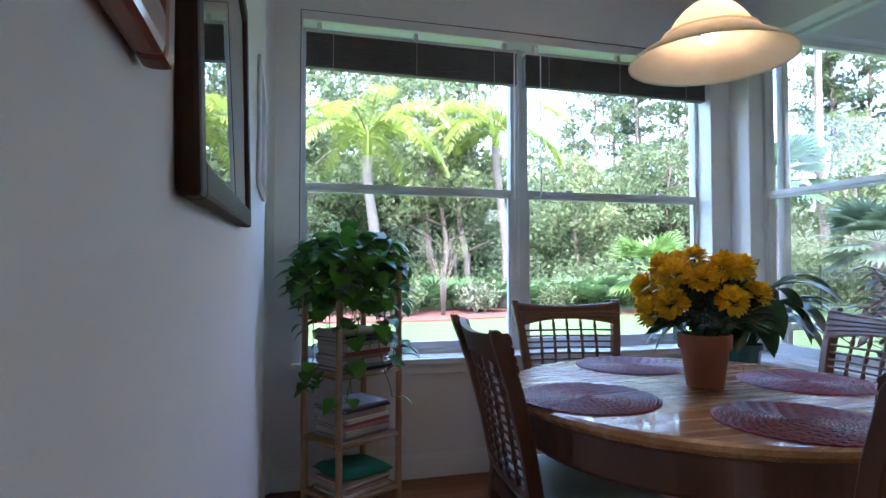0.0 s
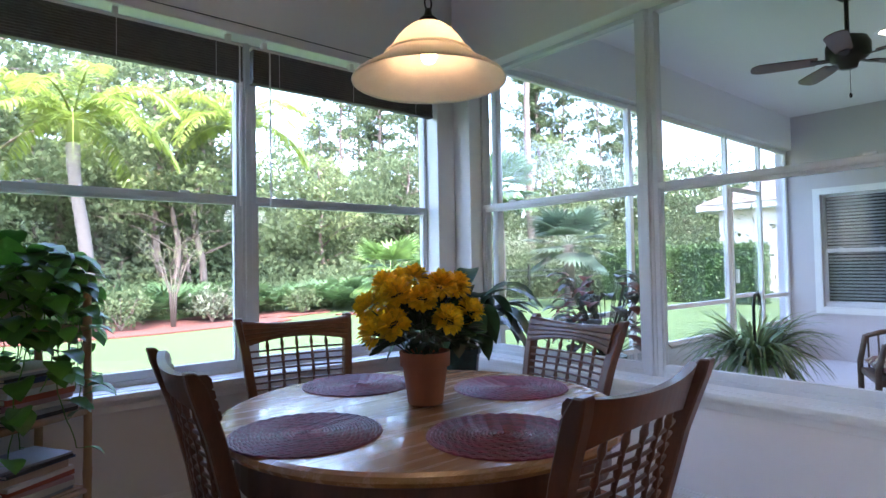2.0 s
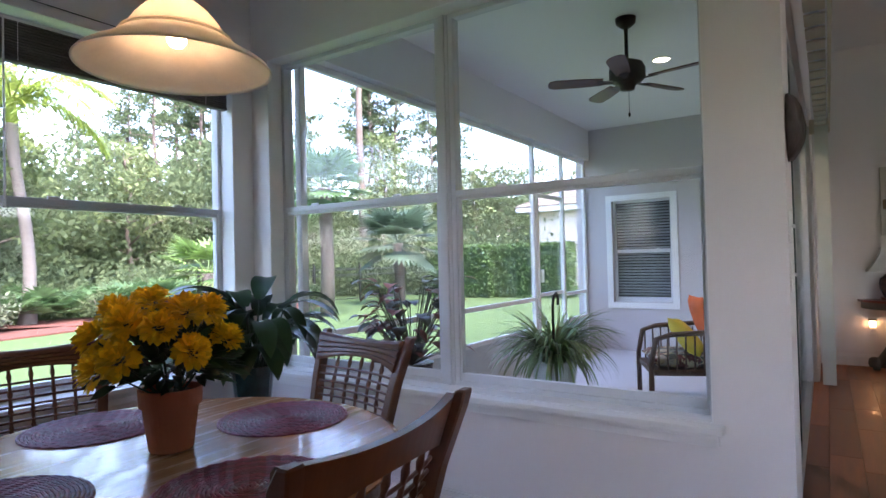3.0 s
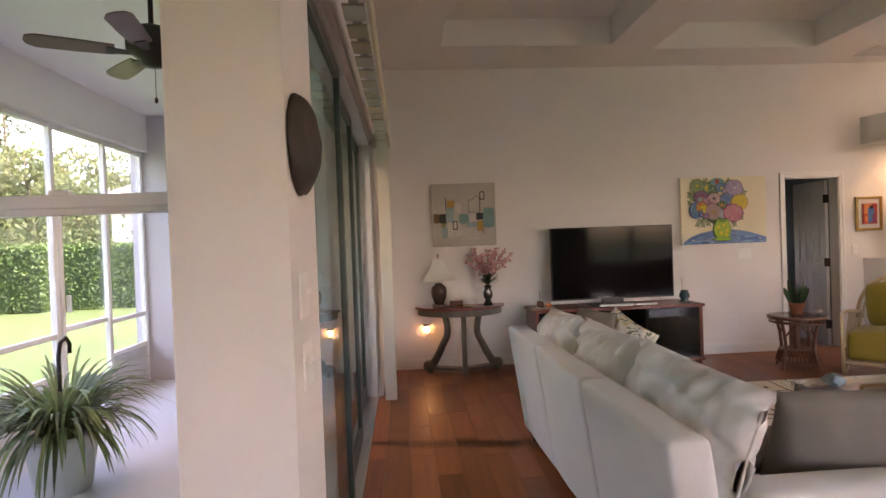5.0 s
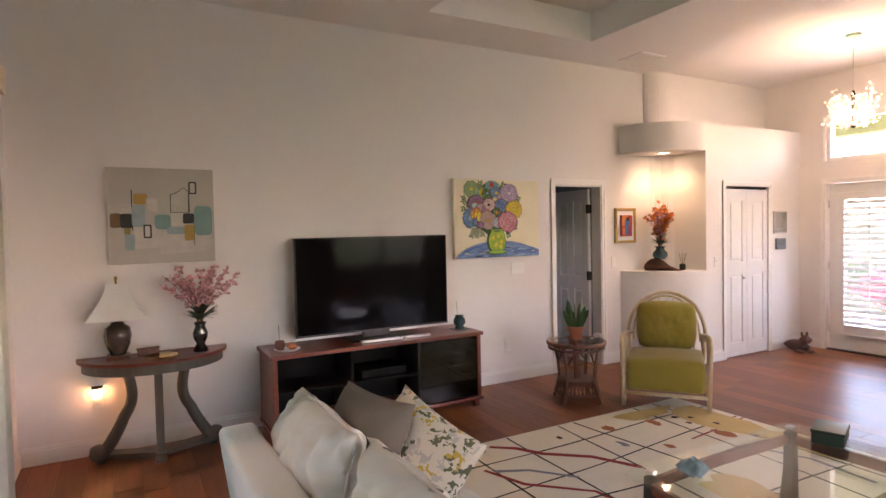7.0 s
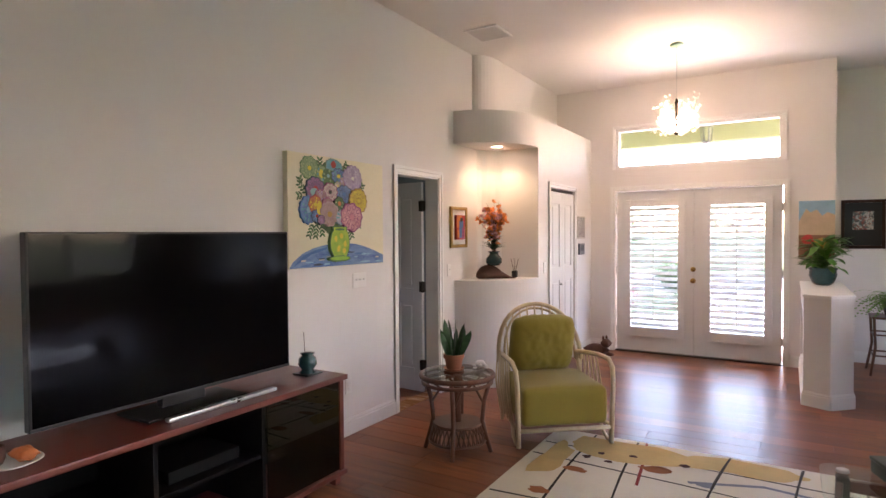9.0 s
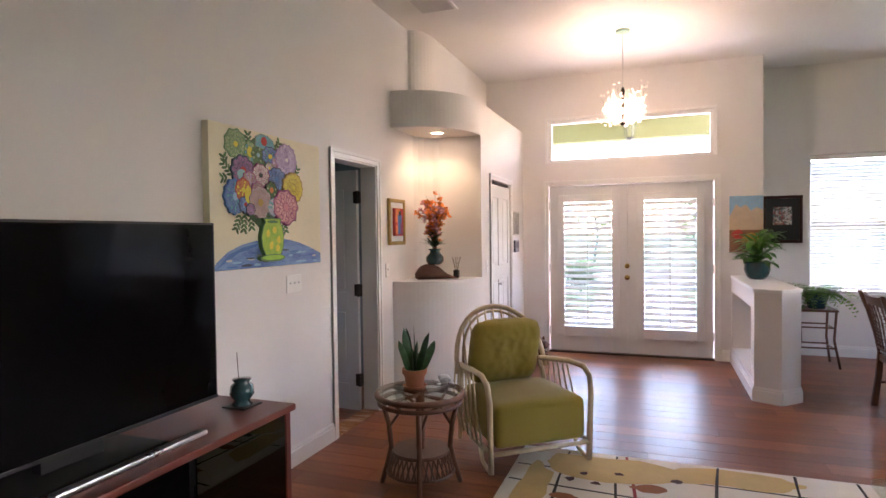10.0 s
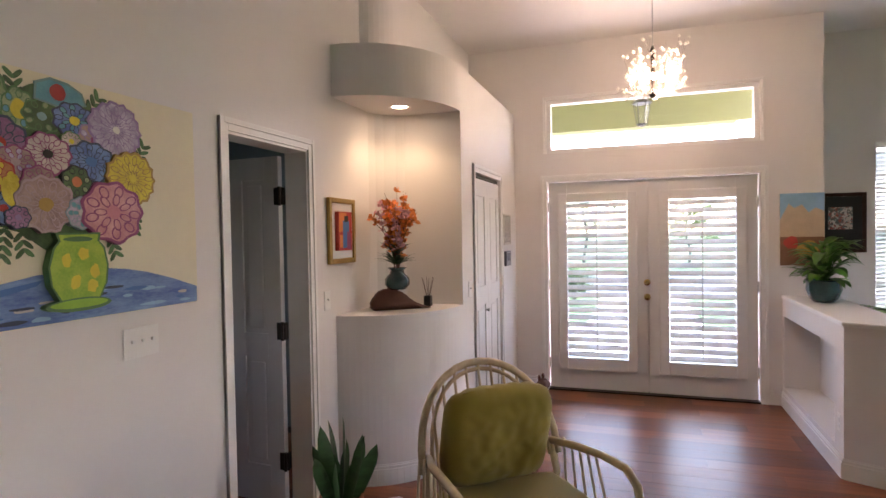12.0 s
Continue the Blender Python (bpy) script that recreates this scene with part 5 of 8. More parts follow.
def spray(m, label, name, vase, vm, n, blossom, bcol, lng, spread, leafm=None, rise=0.45, bsize=0.022, tips=7, other=None):
    """Cut branches with small blossoms in a vase."""
    t = thing(name, m, label, "flower vase")
    part("vase", lathebm(vase, 24), vm, t, smooth=True)
    top = max(z for r, z in vase)
    tw, bl, lv, b2 = B(), B(), B(), B()
    for k in range(n):
        a, sp = rnd(0, math.tau), rnd(0.25, 1) * spread
        l = lng * rnd(0.7, 1.05)
        pts = [Vector((0.01 * math.cos(a), 0.01 * math.sin(a), top * 0.5)), Vector((0.02 * math.cos(a), 0.02 * math.sin(a), top + 0.02))]
        for i in range(1, 7):
            u = i / 6
            pts.append(Vector((math.cos(a) * sp * u ** 1.3 + rnd(-.01, .01), math.sin(a) * sp * u ** 1.3 + rnd(-.01, .01), top + 0.02 + l * u * (1 - 0.15 * u * sp / spread))))
        tube(tw, pts, [0.003 - 0.0003 * i for i in range(len(pts))], 5)
        for i in range(tips):
            u = rnd(rise, 1.0) * (len(pts) - 1)
            p = pts[int(u)].lerp(pts[min(len(pts) - 1, int(u) + 1)], u % 1) + sphere_way() * rnd(0.004, 0.03)
            for q in range(5):
                w = sphere_way(-0.4, 1)
                blade(b2 if other and k % 3 == 0 else bl, p, w, sphere_way(), bsize * rnd(0.8, 1.3), bsize * 0.9, 0.4, 2, 0.2)
        if leafm:
            for i in range(3):
                blade(lv, pts[1 + i % 2], (math.cos(a + rnd(-1, 1)), math.sin(a + rnd(-1, 1)), rnd(0.5, 1.4)), (0, 0, 1), rnd(0.09, 0.16), 0.022, 0.9, 4)
    part("twigs", tw, ROCK, t, kind="stuff")
    part("blossoms", bl, bcol, t, blossom, kind="stuff")
    if other:
        part("paler_blossoms", b2, other, t, "pink silk blossoms", kind="stuff")
    else:
        b2.free()
    if leafm:
        part("leaves", lv, leafm, t, kind="stuff")
    else:
        lv.free()
    return t


PINK = mat("pink_blossom", (0.66, 0.36, 0.38), 0.7, var=0.3, scale=20, rand=0.35, sub=0.2)
ORANGE = mat("orange_blossom", (0.78, 0.27, 0.08), 0.7, var=0.3, scale=20, rand=0.4, sub=0.2)
spray(pose(7.82, -0.97, DT), "pink blossom branches in a dark glass vase", "blossom_vase", [(0, 0.002), (0.05, 0.002), (0.055, 0.01), (0.03, 0.06), (0.05, 0.1), (0.055, 0.14), (0.035, 0.19), (0.045, 0.22), (0.04, 0.22), (0.028, 0.19), (0, 0.15)], mat("dark_smoked_glass", (0.02, 0.026, 0.024), 0.1, var=0.4, coat=0.5), 26, "pink silk blossoms", PINK, 0.42, 0.34, DARKLEAF, tips=10, bsize=0.027)
small_ornament("gold_dish", pose(7.74, -0.70, DT), "shallow gold rimmed green dish on the console table", "dish", [("dish", lathebm([(0, 0.001), (0.06, 0.001), (0.11, 0.016), (0.107, 0.019), (0.055, 0.006), (0, 0.006)], 28), BRASS)])
small_ornament("small_box", pose(7.86, -0.62, DT, 0, 0, 8), "small dark card holder on the console table", "box", [("box", boxbm(-0.02, 0.02, -0.07, 0.07, 0.001, 0.05, 0.004), ROCK), ("lid", boxbm(-0.024, 0.024, -0.075, 0.075, 0.0505, 0.06, 0.003), ROCK)])
t = thing("night_light", pose(TX - 0.001, -0.285, 0.46), "glowing plug-in night light with a small dark cap", "night light")
part("shade", boxbm(-0.05, -0.012, -0.028, 0.028, -0.035, 0.03, 0.006), glow("amber_glow", (1.0, 0.55, 0.22), 0.7), t).visible_shadow = False
part("cap", boxbm(-0.06, 0, -0.036, 0.036, 0.0305, 0.045, 0.004), BRONZE, t)
part("plug", boxbm(-0.03, 0, -0.016, 0.016, -0.07, -0.036, 0.004), WHITE, t)
wall_switch(pose(TX - 0.001, -0.285, 0.40, 0, 0, -90), 1, "white wall outlet behind the night light", "outlet")


# paintings
LAYER = [0]


def canvas(m, w, h, base, label, d=0.045):
    t = thing("canvas_painting", m, label, "painting")
    LAYER[0] = 0
    part("canvas", boxbm(-w / 2, w / 2, -d, 0, 0, h, 0.003), base, t)
    return t, -d


def daub(t, y, pts, mm, name="painted_shape"):
    """A flat area of paint on a canvas: a plan of (x, z) points."""
    LAYER[0] += 1
    e = 0.0004 + 0.00003 * LAYER[0]
    bm = B()
    lo, hi = [bm.verts.new((x, y, z)) for x, z in pts], [bm.verts.new((x, y - e, z)) for x, z in pts]
    bm.faces.new(hi)
    for k in range(len(pts)):
        bm.faces.new((lo[k], lo[(k + 1) % len(pts)], hi[(k + 1) % len(pts)], hi[k]))
    part(name, bm, mm, t)


def blot(cx, cz, rx, rz, n=20, wob=0.1, seed=0.0, lobes=0, depth=0.15):
    out = []
    for k in range(n):
        a = math.tau * k / n
        r = 1 + wob * noise.noise(Vector((math.cos(a) * 1.5 + seed, math.sin(a) * 1.5, seed))) + (depth * math.cos(lobes * a) if lobes else 0)
        out.append((cx + rx * r * math.cos(a), cz + rz * r * math.sin(a)))
    return out


def rect(x0, x1, z0, z1, s=0.0):
    return [(x0, z0 + rnd(-s, s)), (x1, z0 + rnd(-s, s)), (x1 + rnd(-s, s), z1), (x0 + rnd(-s, s), z1)]


def paint(name, c, var=0.15):
    return mat("paint_" + name, c, 0.6, var=var, scale=12, bump=0.4, bscale=80)


P = {n: paint(n, c) for n, c in (("ochre", (0.42, 0.26, 0.06)), ("teal", (0.16, 0.30, 0.29)), ("slate", (0.26, 0.36, 0.40)), ("char", (0.03, 0.035, 0.04)), ("pale", (0.52, 0.50, 0.46)), ("taupe", (0.45, 0.43, 0.38)),
    ("navy", (0.04, 0.06, 0.10)), ("aqua", (0.22, 0.42, 0.42)), ("lime", (0.26, 0.50, 0.05)), ("lemon", (0.70, 0.58, 0.05)), ("blue", (0.06, 0.17, 0.42)), ("sky", (0.25, 0.45, 0.62)), ("rose", (0.60, 0.22, 0.26)), ("violet", (0.30, 0.20, 0.38)), ("leaf", (0.08, 0.20, 0.07)), ("mauve", (0.42, 0.30, 0.30)), ("black", (0.02, 0.02, 0.02)), ("white", (0.7, 0.68, 0.62)), ("plum", (0.28, 0.06, 0.16)), ("orange", (0.65, 0.20, 0.06)), ("red", (0.45, 0.04, 0.03)), ("brown", (0.16, 0.10, 0.05)), ("olive", (0.26, 0.24, 0.09)), ("haze", (0.50, 0.47, 0.43)))}
t, y = canvas(pose(TX - 0.002, -0.754, 1.385, 0, 0, -90), 0.73, 0.715, mat("grey_primed_canvas", (0.45, 0.43, 0.39), 0.85, var=0.06, scale=5, bump=0.5, bscale=300), "square abstract painting of blocks in grey, teal and ochre")
daub(t, y, rect(-0.345, -0.20, 0.37, 0.45, 0.01), P["haze"], "painted_haze")
daub(t, y, rect(-0.20, 0.0, 0.12, 0.28, 0.02), P["haze"], "painted_haze")
daub(t, y, rect(-0.02, 0.33, 0.08, 0.24, 0.02), P["haze"], "painted_haze")
daub(t, y, rect(-0.206, -0.199, 0.25, 0.55, 0.001), P["char"], "painted_line")


def block(c, x0, x1, z0, z1, round_off=0.35, inner=None):
    """A block of paint with soft corners, a darker edge and an uneven outline."""
    cx, cz, hx, hz = (x0 + x1) / 2, (z0 + z1) / 2, (x1 - x0) / 2, (z1 - z0) / 2

    def ring(g):
        out = []
        for k in range(32):
            a = math.tau * k / 32
            u, v = math.cos(a), math.sin(a)
            w = 1 + 0.035 * noise.noise(Vector((u * 2 + cx * 40, v * 2, cz * 30)))
            out.append((cx + (hx - g) * w * math.copysign(abs(u) ** round_off, u), cz + (hz - g) * w * math.copysign(abs(v) ** round_off, v)))
        return out
    daub(t, y, ring(0), P[c], "painted_block")
    if inner:
        daub(t, y, ring(0.011), P[inner], "painted_block")


block("brown", -0.347, -0.28, 0.27, 0.377)
block("char", -0.282, -0.20, 0.268, 0.373, 0.3)
block("slate", -0.206, -0.117, 0.276, 0.439, 0.3)
block("ochre", -0.192, -0.10, 0.443, 0.523, 0.3)
block("slate", -0.256, -0.19, 0.102, 0.223, 0.3)
block("olive", -0.258, -0.215, 0.222, 0.268)
block("taupe", -0.112, -0.024, 0.38, 0.494, 0.25, "pale")
block("char", -0.132, -0.076, 0.191, 0.292, 0.22, "pale")
block("teal", -0.055, 0.055, 0.256, 0.367, 0.5)
block("pale", 0.06, 0.145, 0.28, 0.385, 0.3)
daub(t, y, [(0.054, 0.38), (0.184, 0.38), (0.186, 0.545), (0.15, 0.575), (0.10, 0.535), (0.056, 0.52)], P["char"], "painted_edge")
daub(t, y, [(0.059, 0.384), (0.180, 0.384), (0.182, 0.541), (0.15, 0.570), (0.102, 0.530), (0.061, 0.515)], P["taupe"])
block("slate", 0.026, 0.163, 0.216, 0.272, 0.45)
block("ochre", 0.148, 0.216, 0.166, 0.288, 0.3)
block("char", 0.14, 0.219, 0.297, 0.375, 0.3)
block("teal", 0.219, 0.350, 0.203, 0.432, 0.4)
block("char", 0.186, 0.243, 0.523, 0.619, 0.25, "taupe")
daub(t, y, rect(0.183, 0.191, 0.38, 0.53, 0.002), P["char"], "painted_line")
daub(t, y, rect(0.213, 0.222, 0.13, 0.30, 0.002), P["olive"], "painted_line")
t, y = canvas(pose(TX - 0.002, -3.825, 1.30, 0, 0, -90), 1.035, 0.785, mat("cream_primed_canvas", (0.80, 0.74, 0.56), 0.85, var=0.05, scale=4, bump=0.5, bscale=300), "bright bouquet painting with a green vase and blue table")
daub(t, y, [(-0.513, 0.003), (-0.48, 0.045), (-0.39, 0.101), (-0.281, 0.137), (-0.16, 0.158), (-0.04, 0.167), (0.077, 0.167), (0.17, 0.158), (0.259, 0.142), (0.38, 0.11), (0.513, 0.066), (0.513, 0.003)], mat("paint_blue_strokes", (0.012, 0.055, 0.32), 0.6, 0, 0, 6, 0.4, 80, col2=(0.24, 0.40, 0.62), stretch=(1, 1, 4)), "blue_table")
daub(t, y, [(-0.49, 0.006), (-0.38, 0.088), (-0.27, 0.122), (-0.14, 0.142), (-0.16, 0.125), (-0.30, 0.095), (-0.40, 0.05)], P["blue"], "table_shadow")
for k in range(26):
    x = rnd(-0.42, 0.46)
    z = rnd(0.015, 0.11 - 0.16 * abs(x) ** 1.5)
    daub(t, y, blot(x, z, rnd(0.02, 0.055), rnd(0.004, 0.008), 10, 0.3, k), P[("sky", "blue", "sky", "navy", "pale")[k % 5]], "brush_stroke")


def strokes(name, a, b):
    """Thick two-tone paint laid on in short dabs."""
    return mat("strokes_" + name, a, 0.6, 0, 0, 20, 0.5, 90, col2=b)


ST = {n: strokes(n, a, b) for n, a, b in (("fern", (0.05, 0.16, 0.07), (0.50, 0.58, 0.30)), ("turquoise", (0.05, 0.24, 0.32), (0.16, 0.42, 0.48)), ("lilac", (0.16, 0.11, 0.26), (0.68, 0.60, 0.70)), ("plum", (0.16, 0.03, 0.10), (0.42, 0.24, 0.40)), ("cobalt", (0.02, 0.06, 0.28), (0.22, 0.36, 0.62)), ("cream", (0.36, 0.24, 0.24), (0.72, 0.66, 0.56)), ("yellow", (0.52, 0.36, 0.02), (0.82, 0.72, 0.08)), ("brick", (0.34, 0.06, 0.04), (0.66, 0.34, 0.08)), ("dusk", (0.20, 0.12, 0.13), (0.52, 0.36, 0.30)), ("pink", (0.42, 0.10, 0.14), (0.78, 0.44, 0.42)), ("pine", (0.015, 0.05, 0.02), (0.10, 0.20, 0.07)))}


def leaf_spray(x, z, a, n, size=0.05):
    """A painted stalk with paired leaves, from x, z along angle a."""
    a = radians(a)
    for k in range(n):
        px, pz = x + math.cos(a) * k * size * 0.5, z + math.sin(a) * k * size * 0.5
        for sd in (-1, 1):
            b = a + sd * 0.8
            c = (px + math.cos(b) * size * 0.35, pz + math.sin(b) * size * 0.35)
            daub(t, y, [(c[0] + size * 0.42 * math.cos(b) * math.cos(q) - size * 0.15 * math.sin(b) * math.sin(q), c[1] + size * 0.42 * math.sin(b) * math.cos(q) + size * 0.15 * math.cos(b) * math.sin(q)) for q in [math.tau * i / 10 for i in range(10)]], ST["pine"] if (k + sd) % 3 else P["leaf"], "painted_leaf")


def flower(x, z, rx, rz, base, petal, edge, heart, lobes, rings=2, hr=0.26):
    """A painted flower head: dark rim, body, rings of petal dabs outlined one by one, heart."""
    q = x * 9 + z * 5
    daub(t, y, blot(x, z, rx * 1.06, rz * 1.06, 40, 0.08, q, lobes, 0.06), P[edge], "blossom_outline")
    daub(t, y, blot(x, z, rx * 0.96, rz * 0.96, 40, 0.08, q, lobes, 0.06), ST[base], "painted_blossom")
    for r in range(rings):
        f = 0.74 - 0.30 * r
        n = lobes - 2 * r
        for k in range(n):
            a = math.tau * (k + 0.5 * r) / n + q
            c, sn = math.cos(a), math.sin(a)
            px, pz, l, w = x + rx * f * c, z + rz * f * sn, 0.23, 0.62 * f * math.pi / n

            def petal_ring(g):
                return [(px + rx * g * (l * c * math.cos(e) - w * sn * math.sin(e)), pz + rz * g * (l * sn * math.cos(e) + w * c * math.sin(e))) for e in [math.tau * i / 12 for i in range(12)]]
            daub(t, y, petal_ring(1.0), P[edge], "petal_outline")
            daub(t, y, petal_ring(0.74), ST[petal] if (k + r) % 3 else ST[base], "painted_petal")
    daub(t, y, blot(x, z, rx * hr, rz * hr, 16, 0.15, q), P[heart], "blossom_heart")


for a in ((-0.35, 0.52, 140, 4), (-0.39, 0.50, 190, 2), (-0.29, 0.30, 245, 4), (-0.25, 0.30, 262, 4), (-0.20, 0.29, 275, 3), (0.11, 0.27, 285, 3), (0.22, 0.38, 262, 4), (0.23, 0.56, 60, 3), (-0.21, 0.70, 92, 3), (0.04, 0.70, 55, 3), (-0.40, 0.58, 110, 2)):
    leaf_spray(*a)
daub(t, y, blot(-0.09, 0.50, 0.26, 0.25, 44, 0.12, 3, 11, 0.04), ST["pine"], "bouquet_ground")
flower(-0.316, 0.687, 0.084, 0.078, "fern", "fern", "leaf", "lemon", 9, 2, 0.2)
flower(-0.200, 0.660, 0.05, 0.06, "fern", "turquoise", "leaf", "lemon", 7, 1, 0.5)
flower(-0.130, 0.650, 0.06, 0.05, "pine", "fern", "leaf", "aqua", 8, 1)
daub(t, y, [(-0.155, 0.70), (-0.15, 0.755), (-0.10, 0.778), (-0.04, 0.772), (0.01, 0.75), (0.025, 0.71), (-0.06, 0.685)], P["teal"], "painted_blossom")
daub(t, y, [(-0.148, 0.704), (-0.143, 0.75), (-0.10, 0.770), (-0.04, 0.764), (0.005, 0.745), (0.016, 0.713), (-0.06, 0.692)], ST["turquoise"], "painted_blossom")
daub(t, y, blot(-0.075, 0.735, 0.028, 0.026, 16, 0.1), P["red"], "blossom_heart")
flower(-0.021, 0.655, 0.073, 0.056, "cobalt", "turquoise", "navy", "lemon", 9)
flower(0.050, 0.600, 0.06, 0.06, "dusk", "lilac", "violet", "plum", 8)
flower(0.135, 0.650, 0.10, 0.09, "lilac", "lilac", "violet", "white", 15, 3, 0.14)
flower(-0.266, 0.548, 0.088, 0.078, "plum", "plum", "navy", "red", 10)
daub(t, y, blot(-0.28, 0.525, 0.04, 0.03, 14, 0.3, 2), P["aqua"], "painted_petal")
flower(-0.038, 0.585, 0.036, 0.03, "cream", "cream", "leaf", "lemon", 7, 1)
flower(0.031, 0.527, 0.086, 0.064, "cobalt", "cobalt", "navy", "blue", 10)
flower(-0.121, 0.535, 0.075, 0.062, "cream", "cream", "plum", "black", 10, 2, 0.22)
flower(-0.221, 0.498, 0.055, 0.046, "dusk", "lilac", "plum", "mauve", 8)
flower(-0.342, 0.400, 0.075, 0.092, "cobalt", "turquoise", "blue", "sky", 12, 3)
flower(-0.278, 0.440, 0.06, 0.06, "brick", "yellow", "red", "lemon", 8)
flower(-0.262, 0.360, 0.05, 0.045, "cobalt", "cobalt", "navy", "red", 8, 1)
daub(t, y, blot(-0.236, 0.414, 0.032, 0.046, 16, 0.2, 4), ST["yellow"], "painted_blossom")
flower(-0.030, 0.455, 0.05, 0.05, "pine", "fern", "black", "orange", 7, 1, 0.35)
flower(-0.155, 0.440, 0.055, 0.05, "dusk", "dusk", "plum", "ochre", 8)
flower(0.186, 0.484, 0.10, 0.088, "yellow", "yellow", "ochre", "lemon", 14, 3, 0.16)
flower(-0.139, 0.375, 0.09, 0.082, "dusk", "dusk", "mauve", "ochre", 11, 2)
flower(-0.225, 0.334, 0.036, 0.032, "plum", "plum", "navy", "violet", 7, 1)
flower(-0.019, 0.354, 0.052, 0.05, "lilac", "turquoise", "slate", "pale", 8)
flower(0.101, 0.359, 0.118, 0.099, "pink", "pink", "plum", "rose", 9, 2, 0.24)
daub(t, y, [(-0.10, 0.062), (-0.135, 0.12), (-0.142, 0.18), (-0.125, 0.24), (-0.105, 0.262), (-0.115, 0.287), (0.045, 0.29), (0.04, 0.262), (0.06, 0.24), (0.073, 0.18), (0.066, 0.12), (0.035, 0.062)][::-1], P["leaf"], "vase_outline")
daub(t, y, [(-0.094, 0.066), (-0.128, 0.12), (-0.135, 0.18), (-0.118, 0.238), (-0.098, 0.262), (-0.105, 0.282), (0.036, 0.284), (0.032, 0.262), (0.053, 0.238), (0.066, 0.18), (0.059, 0.12), (0.03, 0.066)][::-1], mat("paint_green_vase", (0.10, 0.34, 0.02), 0.6, 0, 0, 14, 0.4, 80, col2=(0.50, 0.62, 0.08)), "green_vase")
for x, z in ((-0.08, 0.20), (-0.02, 0.22), (-0.05, 0.13), (0.02, 0.16), (0.01, 0.11)):
    daub(t, y, blot(x, z, 0.018, 0.022, 12, 0.4, x * 50), P["lemon"], "vase_dab")
daub(t, y, blot(-0.034, 0.268, 0.055, 0.008, 14, 0.2), P["leaf"], "vase_neck")
daub(t, y, blot(-0.034, 0.055, 0.118, 0.022, 20, 0.06), P["leaf"], "vase_foot")
daub(t, y, blot(-0.034, 0.058, 0.105, 0.014, 20, 0.06), P["lime"], "vase_foot")
GOLD = mat("gilt_frame", (0.40, 0.26, 0.08), 0.35, 0.6, var=0.3, scale=20, bump=0.5)
t = framed("framed_picture", 0.335, 0.41, pose(TX - 0.002, -5.65, 1.392, 0, 0, -90), GOLD, "small red and blue picture in a gilt frame", P["white"], 0.032, 0.025, 0.045, False)
for c, r in (("red", (-0.085, 0.085, 0.085, 0.325)), ("orange", (-0.08, 0.02, 0.2, 0.32)), ("blue", (-0.03, 0.05, 0.10, 0.27)), ("plum", (0.02, 0.07, 0.09, 0.2)), ("black", (-0.01, 0.04, 0.26, 0.30)), ("orange", (-0.07, -0.03, 0.1, 0.18))):
    daub(t, -0.0115, rect(*r, 0.006), P[c])

# niche: lamp, driftwood, flowers, reeds
t = thing("recessed_downlight", pose(7.78, -6.0, 2.43), "round recessed downlight in the niche header, lit", "downlight")
part("trim_ring", lathebm([(0.055, 0), (0.075, 0), (0.075, -0.006), (0.055, -0.006)], 28, close=False), WHITE, t)
part("lens", lathebm([(0, -0.002), (0.055, -0.002), (0.055, -0.001), (0, -0.001)], 24), glow("warm_lens", (1.0, 0.85, 0.6), 1.2), t).visible_shadow = False
t = thing("driftwood", pose(7.80, -5.97, 1.066, 0, 0, -143), "dark brown carved driftwood base in the lit niche", "ornament")
bm = B()
prism(bm, [(-0.19, 0), (-0.20, 0.03), (-0.17, 0.09), (-0.12, 0.135), (-0.04, 0.14), (0.03, 0.11), (0.08, 0.06), (0.16, 0.02), (0.23, 0.0)][::-1], -0.05, 0.05, pose(0, 0, 0.001, 90))
bmesh.ops.bevel(bm, geom=bm.edges[:], offset=0.014, segments=2, affect='EDGES')
part("base", bm, ROCK, t, smooth=True)
spray(pose(7.80, -5.95, 1.20), "orange and pink blossom branches in a dark green vase", "flower_vase", [(0, 0.002), (0.06, 0.002), (0.085, 0.035), (0.082, 0.075), (0.05, 0.11), (0.045, 0.13), (0.066, 0.148), (0.06, 0.148), (0.038, 0.13), (0, 0.1)], GLAZE, 21, "orange silk blossoms", ORANGE, 0.52, 0.20, DARKLEAF, rise=0.34, bsize=0.038, tips=8, other=PINK)
t = thing("reed_diffuser", pose(7.66, -6.16, 1.066), "small dark reed diffuser in the lit niche", "diffuser")
part("jar", boxbm(-0.025, 0.025, -0.025, 0.025, 0.001, 0.075, 0.006), BLACK, t)
for k in range(6):
    a = k * 1.05
    part("reed", tubebm([(0, 0, 0.03), (0.045 * math.cos(a), 0.045 * math.sin(a), 0.2)], 0.0016, 5), ROCK, t)

# sofa
SO = pose(5.62, -0.785, 0, 0, 0, 180.8)
SL, SDp = 2.47, 0.98
t = thing("sofa", SO, "long pale grey upholstered sofa with loose cushions", "sofa")


